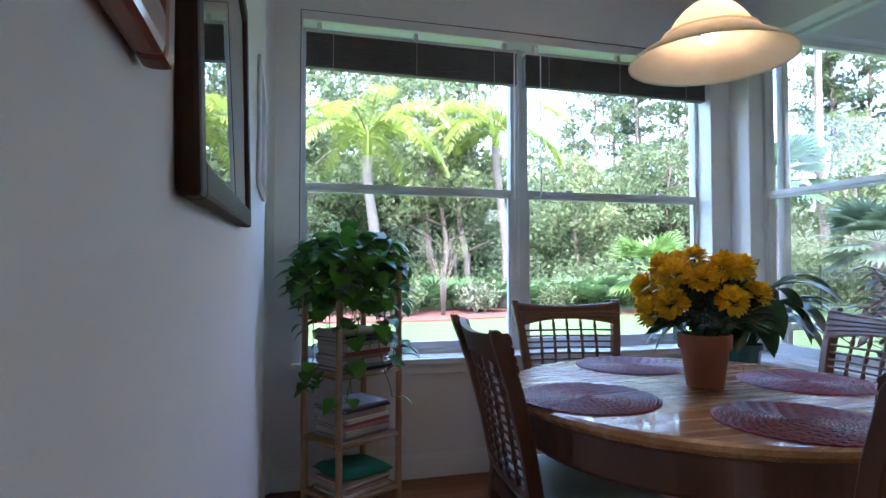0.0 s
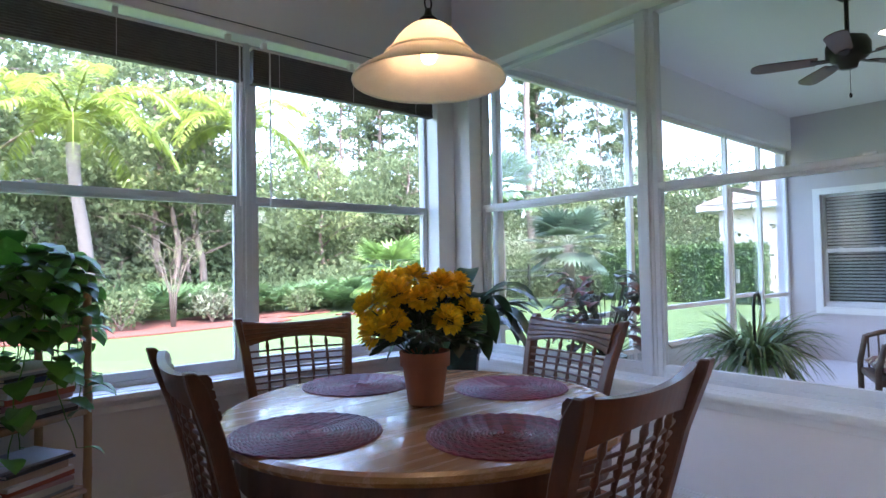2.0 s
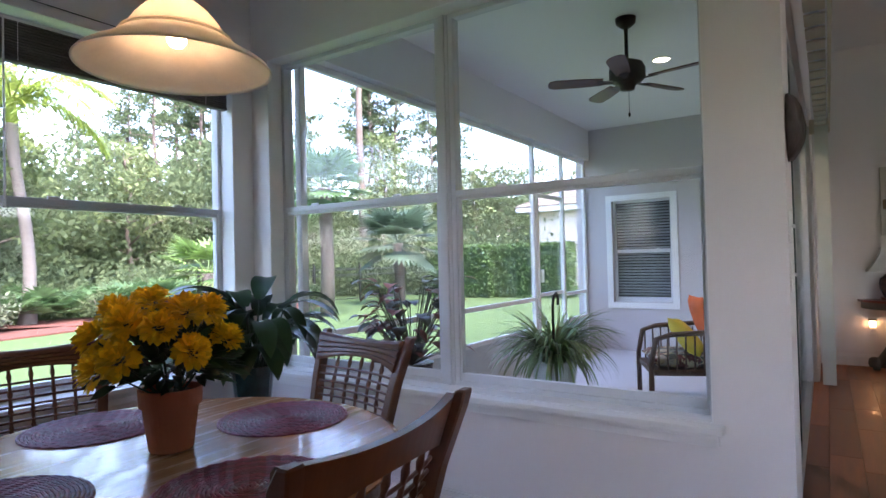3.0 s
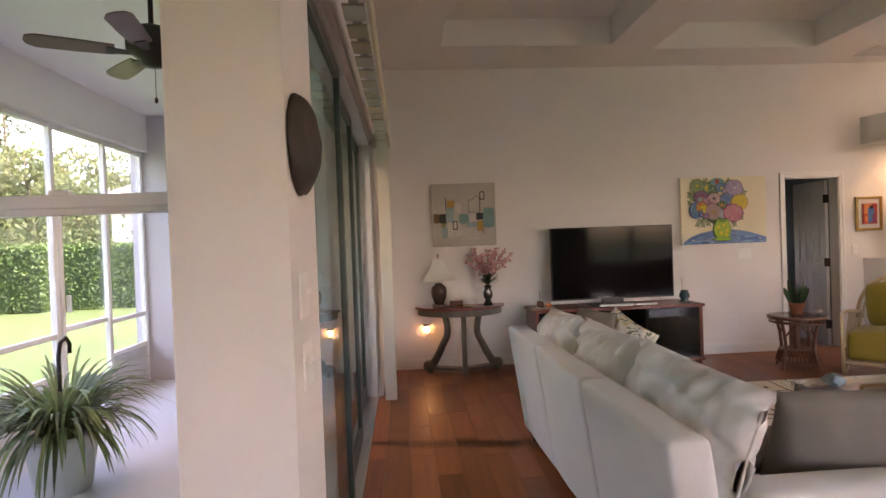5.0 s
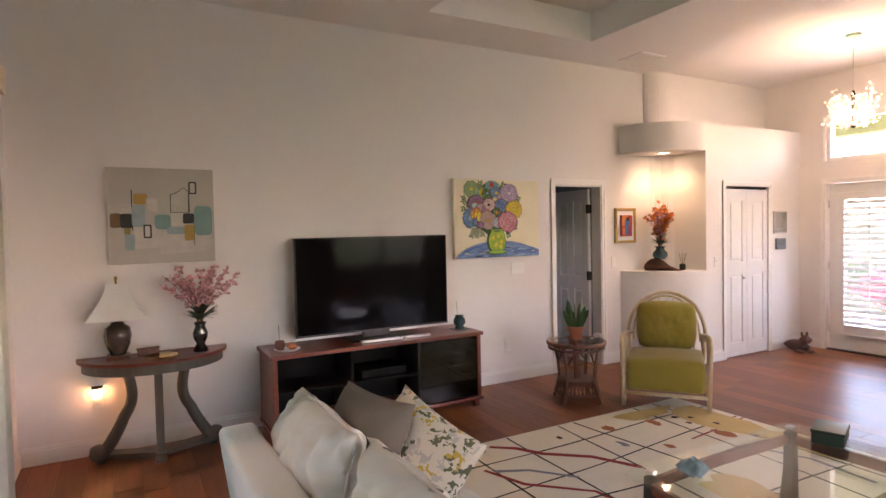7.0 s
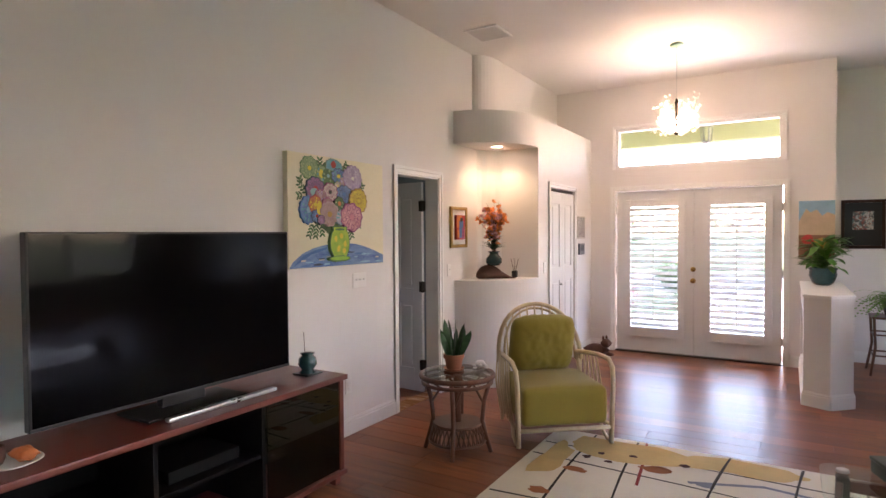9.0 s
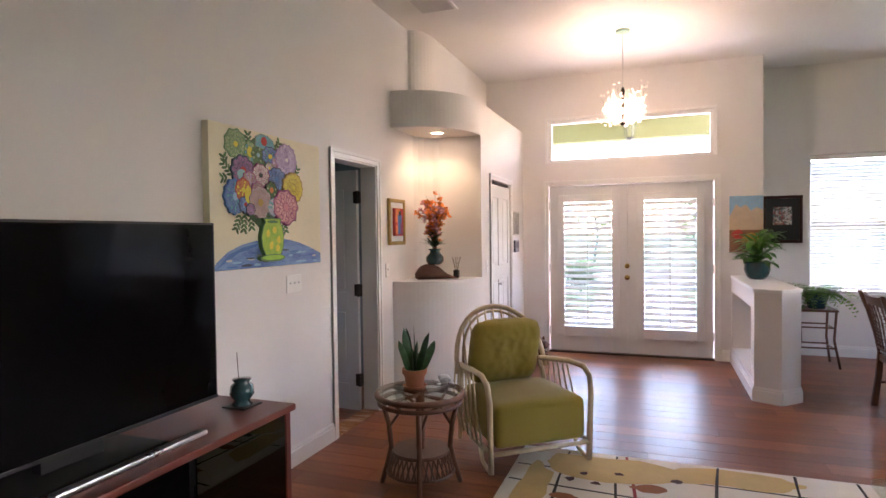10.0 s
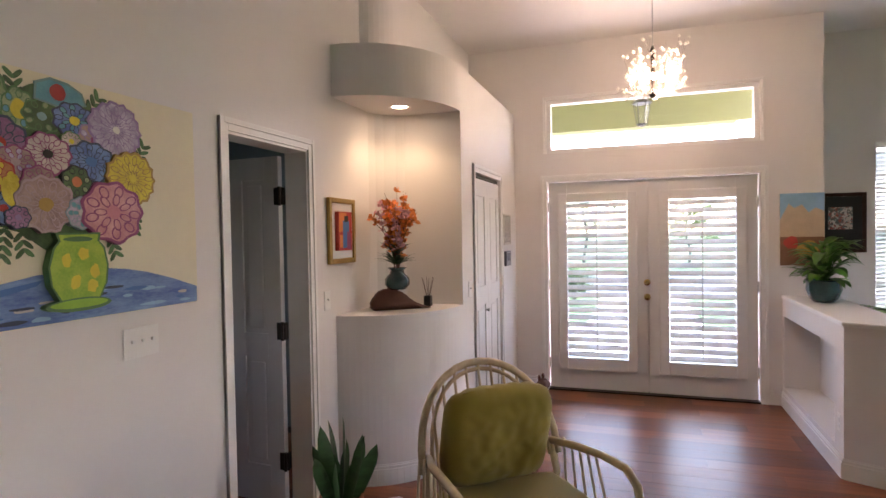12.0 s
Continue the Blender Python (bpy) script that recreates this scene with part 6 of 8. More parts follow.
def soft_box(a, bev=0.04, n=14, crown=0.0, seed=0.0):
    """An upholstered block with round edges, a crowned top and slight unevenness."""
    x0, x1, y0, y1, z0, z1 = a
    lo, hi = Vector((x0, y0, z0)), Vector((x1, y1, z1))
    mid, half = (lo + hi) / 2, (hi - lo) / 2
    bm = B()
    bmesh.ops.create_cube(bm, size=2)
    bmesh.ops.subdivide_edges(bm, edges=bm.edges[:], cuts=n, use_grid_fill=True)
    for v in bm.verts:
        c = [math.copysign(1 - (1 - abs(q)) ** 2.2, q) for q in v.co]
        p = mid + Vector((c[0] * half.x, c[1] * half.y, c[2] * half.z))
        q = Vector([min(max(p[i], lo[i] + bev), hi[i] - bev) for i in range(3)])
        d = p - q
        if d.length > 1e-6:
            p = q + d.normalized() * bev
        if c[2] > 0:
            p.z += crown * (1 - c[0] ** 2) * (1 - c[1] ** 2) * c[2]
        w = 0.005 * noise.noise(p * 5 + Vector((seed, 0, 0))) + 0.0025 * noise.noise(p * 14)
        v.co = p + Vector((c[0], c[1], c[2])) * w
    return bm


def crumple(bm, amount, seed):
    """Presses sharp creases and a few soft folds into a stuffed cushion."""
    for v in bm.verts:
        p = Vector((v.co.x * 4.2 + seed, v.co.y * 3.4 - seed, 0.8 * seed))
        q = noise.noise(p) + 0.35 * noise.noise(p * 2.6)
        r = noise.noise(p * 1.9 + Vector((7, 3, 1)))
        up = 1 if v.co.z > 0 else -1
        v.co.z -= up * amount * (max(0.0, 1 - abs(q) * 5.0) + 0.6 * max(0.0, 1 - abs(r) * 6.0))
    return bm


def piping(bm, w, d, r, pinch=0.03):
    """A thin welt round the edge of a cushion."""
    pts = []
    for k in range(49):
        a = math.tau * k / 48
        c, s = math.cos(a), math.sin(a)
        x, y = math.copysign(abs(c) ** 0.28, c), math.copysign(abs(s) ** 0.28, s)
        pts.append((w / 2 * x * (1 - pinch * (1 - y * y)), d / 2 * y * (1 - pinch * (1 - x * x)), 0))
    return tube(bm, pts, r, 6, cap=False)


part("base", soft_box((0.0, SL, 0.10, SDp, 0.10, 0.30), 0.02), LINEN, t, smooth=True)
for k in range(3):
    x0 = k * SL / 3
    bm = soft_box((x0 + 0.001, x0 + SL / 3 - 0.001, 0, 0.15, 0.07, 0.82), 0.03)
    for v in bm.verts:
        v.co.y += (0.82 - v.co.z) * 0.14
    part("back_panel", bm, LINEN, t, smooth=True)
for x in (0.0, SL - 0.17):
    part("arm", soft_box((x + 0.001, x + 0.17, 0.30, SDp, 0.10, 0.64), 0.05), LINEN, t, smooth=True)
for k in range(2):
    w = (SL - 0.36) / 2
    part("seat_cushion", cushion(B(), w - 0.01, 0.76, 0.19, pose(0.18 + w * (k + 0.5), 0.64, 0.385), 16, 10, 0.005, 0.0, k), LINEN, t, smooth=True)
for k in range(3):
    w = (SL - 0.12) / 3
    m = pose(0.06 + w * (k + 0.5), 0.250 + 0.012 * k, 0.70 + 0.008 * (k % 2), 77 - 2 * k, 3 * k - 3, 4 * (k - 1))
    bm = crumple(cushion(B(), w - 0.005, 0.54, 0.26, None, 44, 3.4, 0.016, 0.05, k * 2.3), 0.034, k * 3.7 + 1)
    bmesh.ops.transform(bm, matrix=m, verts=bm.verts)
    bc = part("back_cushion", bm, LINEN, t, smooth=True)
    wb = piping(B(), w - 0.01, 0.535, 0.006, 0.05)
    bmesh.ops.transform(wb, matrix=m, verts=wb.verts)
    part("piping", wb, LINEN, bc, smooth=True)
for x in (0.06, SL - 0.12):
    for y in (0.14, SDp - 0.1):
        part("foot", boxbm(x, x + 0.06, y, y + 0.06, 0, 0.10, 0.004), DARKOAK, t)
FLORAL = voro("cream_floral_print", [(0.66, 0.63, 0.55)] * 6 + [(0.12, 0.14, 0.09), (0.55, 0.38, 0.08), (0.45, 0.47, 0.45), (0.66, 0.63, 0.55)], 34, 0.9)
for m, mm, lab, s in ((SO @ pose(0.36, 0.47, 0.735, 66, 0, 10), GREYFAB, "taupe throw pillow leaning in the sofa corner", 1.0), (SO @ pose(0.54, 0.60, 0.70, 60, 16, 12), FLORAL, "cream floral printed throw pillow on the sofa", 2.0), (SO @ pose(2.17, 0.77, 0.665, 0, -66, -8), GREYFAB, "grey throw pillow propped at the sofa arm", 3.0), (SO @ pose(1.92, 0.72, 0.555, 4, -14, -20), GREYFAB, "grey throw pillow lying on the sofa seat", 4.0)):
    o = part("throw_pillow", cushion(B(), 0.48, 0.48, 0.17, None, 18, 3.0, 0.008, 0.07, s), mm, None, smooth=True)
    o.matrix_world = m
    tagged(o, lab, "pillow", "pillows on the sofa")

# rug
RX0, RX1, RY0, RY1 = 3.9, 6.72, -4.86, -1.75
t = thing("area_rug", pose(0, 0, 0), "cream wool rug with black lines and ochre blotches", "rug")
part("rug_field", boxbm(RX0, RX1, RY0, RY1, 0.001, 0.012, 0.003), RUGCREAM, t)


def stroke(pts, w, mm, name="rug_line"):
    bm, rows = B(), []
    LAYER[0] += 1
    z = 0.0125 + 0.00008 * (LAYER[0] % 30)
    pts = [Vector((x, y, 0)) for x, y in pts]
    for i, p in enumerate(pts):
        d = (pts[min(i + 1, len(pts) - 1)] - pts[max(0, i - 1)]).normalized()
        n = Vector((-d.y, d.x, 0)) * w / 2 * (0.5 + rnd(0.3, 0.7))
        rows.append((bm.verts.new(p + n + Vector((0, 0, z))), bm.verts.new(p - n + Vector((0, 0, z)))))
    for a, b in zip(rows, rows[1:]):
        bm.faces.new((a[0], a[1], b[1], b[0]))
    part(name, bm, mm, t)


RB = mat("black_wool", (0.025, 0.022, 0.02), 0.95, var=0.2)
for x in (4.25, 4.75, 5.2, 5.62, 6.0, 6.38):
    o = rnd(-.12, .12)
    stroke([(x + o * (u - 0.5) * 2 + 0.015 * math.sin(u * 9), RY0 + 0.02 + (RY1 - RY0 - 0.04) * u) for u in [k / 14 for k in range(15)]], 0.016, RB)
for y in (-4.55, -4.2, -3.75, -3.35, -2.9, -2.5, -2.1):
    o = rnd(-.14, .14)
    stroke([(RX0 + 0.02 + (RX1 - RX0 - 0.04) * u, y + o * (u - 0.5) * 2 + 0.012 * math.sin(u * 8)) for u in [k / 14 for k in range(15)]], 0.016, RB)
RC = {"ochre": mat("ochre_wool", (0.48, 0.32, 0.10), 0.95), "rust": mat("rust_wool", (0.36, 0.13, 0.05), 0.95), "red": mat("red_wool", (0.30, 0.035, 0.03), 0.95), "slate": mat("slate_wool", (0.20, 0.22, 0.27), 0.95), "brown": mat("brown_wool", (0.07, 0.03, 0.025), 0.95), "gold": mat("gold_wool", (0.58, 0.42, 0.18), 0.95)}
for c, pts, w in (("red", [(6.62, -2.75), (6.5, -2.9), (6.32, -3.0), (6.1, -3.25), (5.8, -3.4)], 0.045), ("red", [(6.3, -2.5), (6.0, -2.6), (5.7, -2.9), (5.2, -2.95)], 0.03), ("slate", [(6.25, -2.55), (6.15, -2.75), (5.9, -2.95)], 0.035), ("slate", [(5.7, -4.3), (5.3, -4.45), (4.9, -4.4)], 0.03), ("red", [(6.05, -4.85), (6.0, -4.5), (5.96, -4.1)], 0.018)):
    stroke(pts, w, RC[c], "rug_stroke")


def rug_blot(cx, cy, rx, ry, mm, seed):
    LAYER[0] += 1
    z = 0.0126 + 0.00008 * (LAYER[0] % 30)
    bm = B()
    bm.faces.new([bm.verts.new((x, y, z)) for x, y in blot(cx, cy, rx, ry, 20, 0.45, seed)])
    part("rug_blotch", bm, mm, t)


for k, (cx, cy, rx, ry, c) in enumerate(((6.15, -4.62, 0.5, 0.17, "gold"), (5.4, -4.68, 0.35, 0.13, "gold"), (6.55, -4.25, 0.10, 0.3, "gold"), (5.9, -4.4, 0.10, 0.05, "rust"), (6.35, -4.15, 0.08, 0.04, "rust"), (6.45, -3.75, 0.06, 0.045, "rust"), (6.35, -4.4, 0.03, 0.03, "brown"), (6.28, -4.5, 0.025, 0.025, "brown"), (6.2, -4.38, 0.028, 0.022, "brown"), (6.08, -4.55, 0.03, 0.02, "brown"), (5.75, -4.55, 0.03, 0.03, "brown"), (5.6, -4.3, 0.05, 0.03, "slate"), (6.6, -2.65, 0.05, 0.04, "slate"), (6.15, -3.6, 0.06, 0.025, "slate"), (5.2, -3.6, 0.3, 0.2, "gold"), (4.8, -3.1, 0.22, 0.15, "gold"), (5.1, -2.4, 0.12, 0.06, "rust"), (4.6, -4.3, 0.1, 0.07, "rust"), (6.5, -3.3, 0.03, 0.022, "brown"), (5.95, -3.85, 0.05, 0.03, "rust"), (5.85, -2.15, 0.07, 0.035, "slate"))):
    rug_blot(cx, cy, rx, ry, RC[c], k * 1.7)

# coffee table
t = thing("coffee_table", pose(4.69, -3.09, 0), "glass coffee table on black posts with curved wooden rails", "coffee table")
cr = []
for cx, cy, a0 in ((0.30, 0.58, 0), (-0.30, 0.58, 90), (-0.30, -0.58, 180), (0.30, -0.58, 270)):
    cr += [(cx + 0.07 * math.cos(radians(a0 + k * 15)), cy + 0.07 * math.sin(radians(a0 + k * 15))) for k in range(7)]
gt = prism(B(), cr, 0.452, 0.467)
bmesh.ops.bevel(gt, geom=[e for e in gt.edges if abs(e.verts[0].co.z - e.verts[1].co.z) < 1e-5], offset=0.003, segments=2, affect='EDGES')
part("glass_top", gt, TABLEGLASS, t).visible_shadow = False


def bowed(bm, a, b, bow, h, th, z):
    """A board from a to b that bows outwards in plan, h tall and th thick, its top at z."""
    a, b = Vector((*a, 0)), Vector((*b, 0))
    side = (b - a).normalized().cross(Vector((0, 0, 1)))
    rows = []
    for k in range(17):
        u = k / 16
        p = a.lerp(b, u) + side * bow * 4 * u * (1 - u)
        dip = 0.012 * 4 * u * (1 - u)
        rows.append([bm.verts.new(p + side * o + Vector((0, 0, zz))) for o, zz in ((-th / 2, z - h - dip), (th / 2, z - h - dip), (th / 2, z), (-th / 2, z))])
    for p, q in zip(rows, rows[1:]):
        for k in range(4):
            bm.faces.new((p[k], p[(k + 1) % 4], q[(k + 1) % 4], q[k]))
    bm.faces.new(rows[0][::-1])
    bm.faces.new(rows[-1])
    return bm


for sx in (-1, 1):
    for sy in (-1, 1):
        bm = B()
        prev = None
        for z, w, off in ((0.013, 0.036, 0.035), (0.10, 0.034, 0.015), (0.25, 0.028, 0.0), (0.38, 0.026, 0.0), (0.451, 0.025, 0.0)):
            ring = [bm.verts.new((sx * (0.285 + off) + dx * w, sy * (0.545 + off) + dy * w, z)) for dx, dy in ((-1, -1), (1, -1), (1, 1), (-1, 1))]
            if prev:
                for k in range(4):
                    bm.faces.new((prev[k], prev[(k + 1) % 4], ring[(k + 1) % 4], ring[k]))
            else:
                bm.faces.new(ring[::-1])
            prev = ring
        bm.faces.new(prev)
        bmesh.ops.bevel(bm, geom=bm.edges[:], offset=0.005, segments=1, affect='EDGES')
        part("leg", bm, BLACK, t)
        part("post_cap", lathebm([(0, 0.4675), (0.024, 0.4675), (0.026, 0.471), (0.024, 0.480), (0.018, 0.483), (0, 0.483)], 18, (sx * 0.285, sy * 0.545, 0)), STEEL, t)
for sx in (-1, 1):
    a, b = ((sx * 0.295, -0.53), (sx * 0.295, 0.53))
    part("side_rail", bowed(B(), a, b, 0.03 * sx, 0.045, 0.024, 0.43), CHERRY, t)
    part("floor_rail", bowed(B(), (sx * 0.30, -0.52), (sx * 0.30, 0.52), 0.02 * sx, 0.04, 0.035, 0.075), BLACK, t)
for sy in (-1, 1):
    part("end_rail", bowed(B(), (-0.27, sy * 0.555), (0.27, sy * 0.555), -0.025 * sy, 0.045, 0.024, 0.43), CHERRY, t)
    part("floor_rail", bowed(B(), (-0.27, sy * 0.56), (0.27, sy * 0.56), -0.015 * sy, 0.04, 0.035, 0.075), BLACK, t)
for s in (-1, 1):
    part("cross_brace", tubebm([(-0.27, -s * 0.52, 0.06), (0, 0, 0.085 + 0.012 * s), (0.27, s * 0.52, 0.06)], 0.012, 8), STEEL, t, smooth=True)
small_ornament("green_box", pose(4.77, -3.63, 0.468, 0, 0, 20), "dark green lidded box on the glass table", "box", [("box", boxbm(-0.07, 0.07, -0.10, 0.10, 0.001, 0.055, 0.004), mat("dark_green_leather", (0.015, 0.035, 0.02), 0.4)), ("lid", boxbm(-0.074, 0.074, -0.104, 0.104, 0.0555, 0.072, 0.004), bpy.data.materials["dark_green_leather"])])
small_ornament("turquoise_stone", pose(4.86, -2.68, 0.468), "rough turquoise stone on the glass table", "stone", [("stone", cushion(B(), 0.12, 0.09, 0.07, pose(0, 0, 0.036), 12, 2.4, 0.016), mat("turquoise_mineral", (0.25, 0.38, 0.42), 0.6, var=0.5, scale=18, bump=0.8, bscale=40))])


# rattan armchair
def armchair():
    t = thing("rattan_armchair", pose(6.77, -4.80, 0, 0, 0, 39), "pale rattan hoop armchair with olive green cushions", "armchair")
    for s in (-1, 1):
        arm = [(s * 0.345, 0.36, 0.014), (s * 0.35, 0.365, 0.25), (s * 0.355, 0.37, 0.45), (s * 0.36, 0.345, 0.555), (s * 0.365, 0.27, 0.60), (s * 0.36, 0.1, 0.60), (s * 0.345, -0.08, 0.58), (s * 0.31, -0.24, 0.56)]
        part("arm_pole", tubebm(arm, 0.018, 10), RATTAN, t, smooth=True)
        part("rear_leg", tubebm([(s * 0.30, -0.30, 0.014), (s * 0.31, -0.27, 0.2), (s * 0.325, -0.2, 0.42), (s * 0.31, -0.25, 0.57)], 0.018, 10), RATTAN, t, smooth=True)
        part("foot_curl", tubebm([(s * 0.345, 0.36, 0.03), (s * 0.345, 0.30, 0.022), (s * 0.345, 0.22, 0.05), (s * 0.34, 0.18, 0.12)], 0.014, 8), RATTAN, t, smooth=True)
        part("side_rail", tubebm([(s * 0.345, 0.355, 0.14), (s * 0.33, 0.0, 0.12), (s * 0.31, -0.27, 0.16)], 0.014, 8), RATTAN, t, smooth=True)
        for k in range(6):
            u = k / 5
            part("side_spindle", tubebm([(s * 0.345, 0.22 - u * 0.40, 0.135), (s * 0.36, 0.16 - u * 0.42, 0.35), (s * 0.35, 0.08 - u * 0.32, 0.585)], 0.007, 6), RATTAN, t, smooth=True)
    hoop = []
    for k in range(19):
        a = math.pi * k / 18
        hoop.append((0.345 * math.cos(a), -0.22 - 0.17 * math.sin(a), 0.50 + 0.44 * math.sin(a) ** 0.8))
    part("back_hoop", tubebm(hoop, 0.018, 10), RATTAN, t, smooth=True)
    part("inner_hoop", tubebm([(x * 0.86, y + 0.004, 0.50 + (z - 0.50) * 0.92) for x, y, z in hoop], 0.010, 8), RATTAN, t, smooth=True)
    for k in range(9):
        x = -0.26 + 0.065 * k
        s = math.sqrt(max(0, 1 - (x / 0.345) ** 2))
        part("back_spindle", tubebm([(x * 0.8, -0.235, 0.16), (x * 0.95, -0.27, 0.45), (x, -0.22 - 0.17 * s, 0.50 + 0.44 * s ** 0.8)], 0.007, 6), RATTAN, t, smooth=True)
    part("front_rail", tubebm([(-0.345, 0.36, 0.13), (0.345, 0.36, 0.13)], 0.016, 8), RATTAN, t, smooth=True)
    part("rear_rail", tubebm([(-0.31, -0.26, 0.16), (0.31, -0.26, 0.16)], 0.014, 8), RATTAN, t, smooth=True)
    bm = soft_box((-0.315, 0.315, -0.22, 0.375, 0.155, 0.43), 0.045, 16, 0.03)
    part("seat_cushion", bm, OLIVE, t, smooth=True)
    bm = cushion(B(), 0.53, 0.49, 0.19, None, 52, 5, 0.008, 0.0, 7)
    for v in bm.verts:
        p, q = v.co.x / 0.265, v.co.y / 0.245
        v.co.x *= 1 - 0.10 * q ** 4
        v.co.y *= 1 - 0.14 * p ** 4
    for v in bm.verts:
        top = max(0.0, min(1.0, (v.co.y - 0.05) / 0.16))
        if v.co.z > 0:
            v.co.z -= top * 0.009 * abs(math.sin((v.co.x + 0.25 * v.co.x * top) * 34)) ** 3
    bmesh.ops.transform(bm, matrix=pose(0, -0.19, 0.645, 74, 0, 0), verts=bm.verts)
    part("back_cushion", bm, OLIVE, t, smooth=True)
    return t


armchair()

# rattan side table, snake plant, turtle
t = thing("rattan_side_table", pose(7.19, -4.10, 0), "round brown rattan side table with a glass top", "side table")
part("rim", tubebm([(0.255 * math.cos(a), 0.255 * math.sin(a), 0.535) for a in [math.tau * k / 40 for k in range(41)]], 0.018, 8, cap=False), BROWNRATTAN, t, smooth=True)
part("lower_rim", tubebm([(0.245 * math.cos(a), 0.245 * math.sin(a), 0.49) for a in [math.tau * k / 40 for k in range(41)]], 0.013, 8, cap=False), BROWNRATTAN, t, smooth=True)
part("glass_top", lathebm([(0, 0.548), (0.25, 0.548), (0.25, 0.555), (0, 0.555)], 40), TABLEGLASS, t).visible_shadow = False
part("shelf", lathebm([(0, 0.185), (0.17, 0.185), (0.175, 0.195), (0.17, 0.205), (0, 0.205)], 28), BROWNRATTAN, t)
part("centre_post", tubebm([(0, 0, 0.2), (0, 0, 0.53)], 0.028, 10), BROWNRATTAN, t)
for k in range(4):
    a = k * math.pi / 2 + 0.35
    c, s = math.cos(a), math.sin(a)
    part("leg", tubebm([(0.235 * c, 0.235 * s, 0.0), (0.20 * c, 0.20 * s, 0.12), (0.175 * c, 0.175 * s, 0.22), (0.19 * c, 0.19 * s, 0.36), (0.235 * c, 0.235 * s, 0.52)], 0.016, 8), BROWNRATTAN, t, smooth=True)
    part("brace", tubebm([(0.19 * c, 0.19 * s, 0.33), (0.12 * math.cos(a + 0.4), 0.12 * math.sin(a + 0.4), 0.45), (0.22 * math.cos(a + 0.75), 0.22 * math.sin(a + 0.75), 0.52)], 0.009, 7), BROWNRATTAN, t, smooth=True)
    part("top_bar", tubebm([(0.0, 0.0, 0.528), (0.25 * math.cos(a + 0.8), 0.25 * math.sin(a + 0.8), 0.53)], 0.012, 7), BROWNRATTAN, t, smooth=True)
bm = B()
for k in range(34):
    a = math.tau * k / 34
    tube(bm, [(0.17 * math.cos(a), 0.17 * math.sin(a), 0.19), (0.20 * math.cos(a + 0.15), 0.20 * math.sin(a + 0.15), 0.08)], 0.006, 5)
    tube(bm, [(0.17 * math.cos(a), 0.17 * math.sin(a), 0.19), (0.20 * math.cos(a - 0.15), 0.20 * math.sin(a - 0.15), 0.08)], 0.006, 5)
tube(bm, [(0.20 * math.cos(a), 0.20 * math.sin(a), 0.08) for a in [math.tau * k / 30 for k in range(31)]], 0.009, 6, cap=False)
part("woven_skirt", bm, BROWNRATTAN, t)
t = thing("snake_plant", pose(7.24, -4.14, 0.556) @ Matrix.Scale(0.86, 4), "snake plant in a terracotta pot on the side table", "potted plant")
part("saucer", lathebm([(0, 0), (0.075, 0), (0.088, 0.018), (0.082, 0.018), (0.07, 0.006), (0, 0.006)], 24), TERRA, t)
part("pot", lathebm([(0, 0.007), (0.058, 0.007), (0.078, 0.10), (0.088, 0.10), (0.088, 0.135), (0.08, 0.135), (0.072, 0.115), (0, 0.115)], 26), TERRA, t)
for k in range(13):
    a = k * 2.4
    r = 0.012 + 0.003 * k
    bm = blade(B(), (r * math.cos(a), r * math.sin(a), 0.11), (0.38 * math.cos(a) * (0.3 + k / 13), 0.38 * math.sin(a) * (0.3 + k / 13), 1), (math.sin(a), -math.cos(a), 0.2), rnd(0.17, 0.36), rnd(0.045, 0.06), -0.05, 7, 0.3, lambda u: 0.75 + 0.25 * math.sin(u * 3) if u < 0.8 else (1 - u) * 4.5)
    part("leaf", bm, mat("snake_leaf", (0.03, 0.09, 0.03), 0.4, var=0.5, scale=12, stretch=(1, 1, 3)) if k == 0 else bpy.data.materials["snake_leaf"], t, smooth=True)
small_ornament("turtle_ornament", pose(7.10, -4.28, 0.556, 0, 0, 120), "small silver turtle ornament on the side table", "ornament", [
    ("shell", cushion(B(), 0.09, 0.075, 0.05, pose(0, 0, 0.032), 10, 2.2, 0.004), STEEL), ("head", cushion(B(), 0.032, 0.026, 0.024, pose(0.055, 0, 0.028), 8, 2.2, 0.0), STEEL)] + [
    ("flipper", cushion(B(), 0.035, 0.02, 0.014, pose(x, y, 0.008, 0, 0, 40 * (1 if x * y > 0 else -1)), 6, 2.2, 0.0), STEEL) for x in (-0.035, 0.035) for y in (-0.04, 0.04)])

# ceiling vent
t = thing("ceiling_vent", pose(7.615, -5.475, CZ), "white slatted ceiling air vent", "air vent")
for a in ((-0.17, -0.145, -0.18, 0.18), (0.145, 0.17, -0.18, 0.18), (-0.145, 0.145, -0.18, -0.155), (-0.145, 0.145, 0.155, 0.18)):
    part("frame", boxbm(*a, -0.012, -0.0005, 0.003), WHITE, t)
for k in range(11):
    o = part("slat", boxbm(-0.145, 0.145, -0.012, 0.012, -0.001, 0.001), WHITE, t)
    o.location, o.rotation_euler = (0, -0.14 + k * 0.028, -0.008), (radians(28), 0, 0)


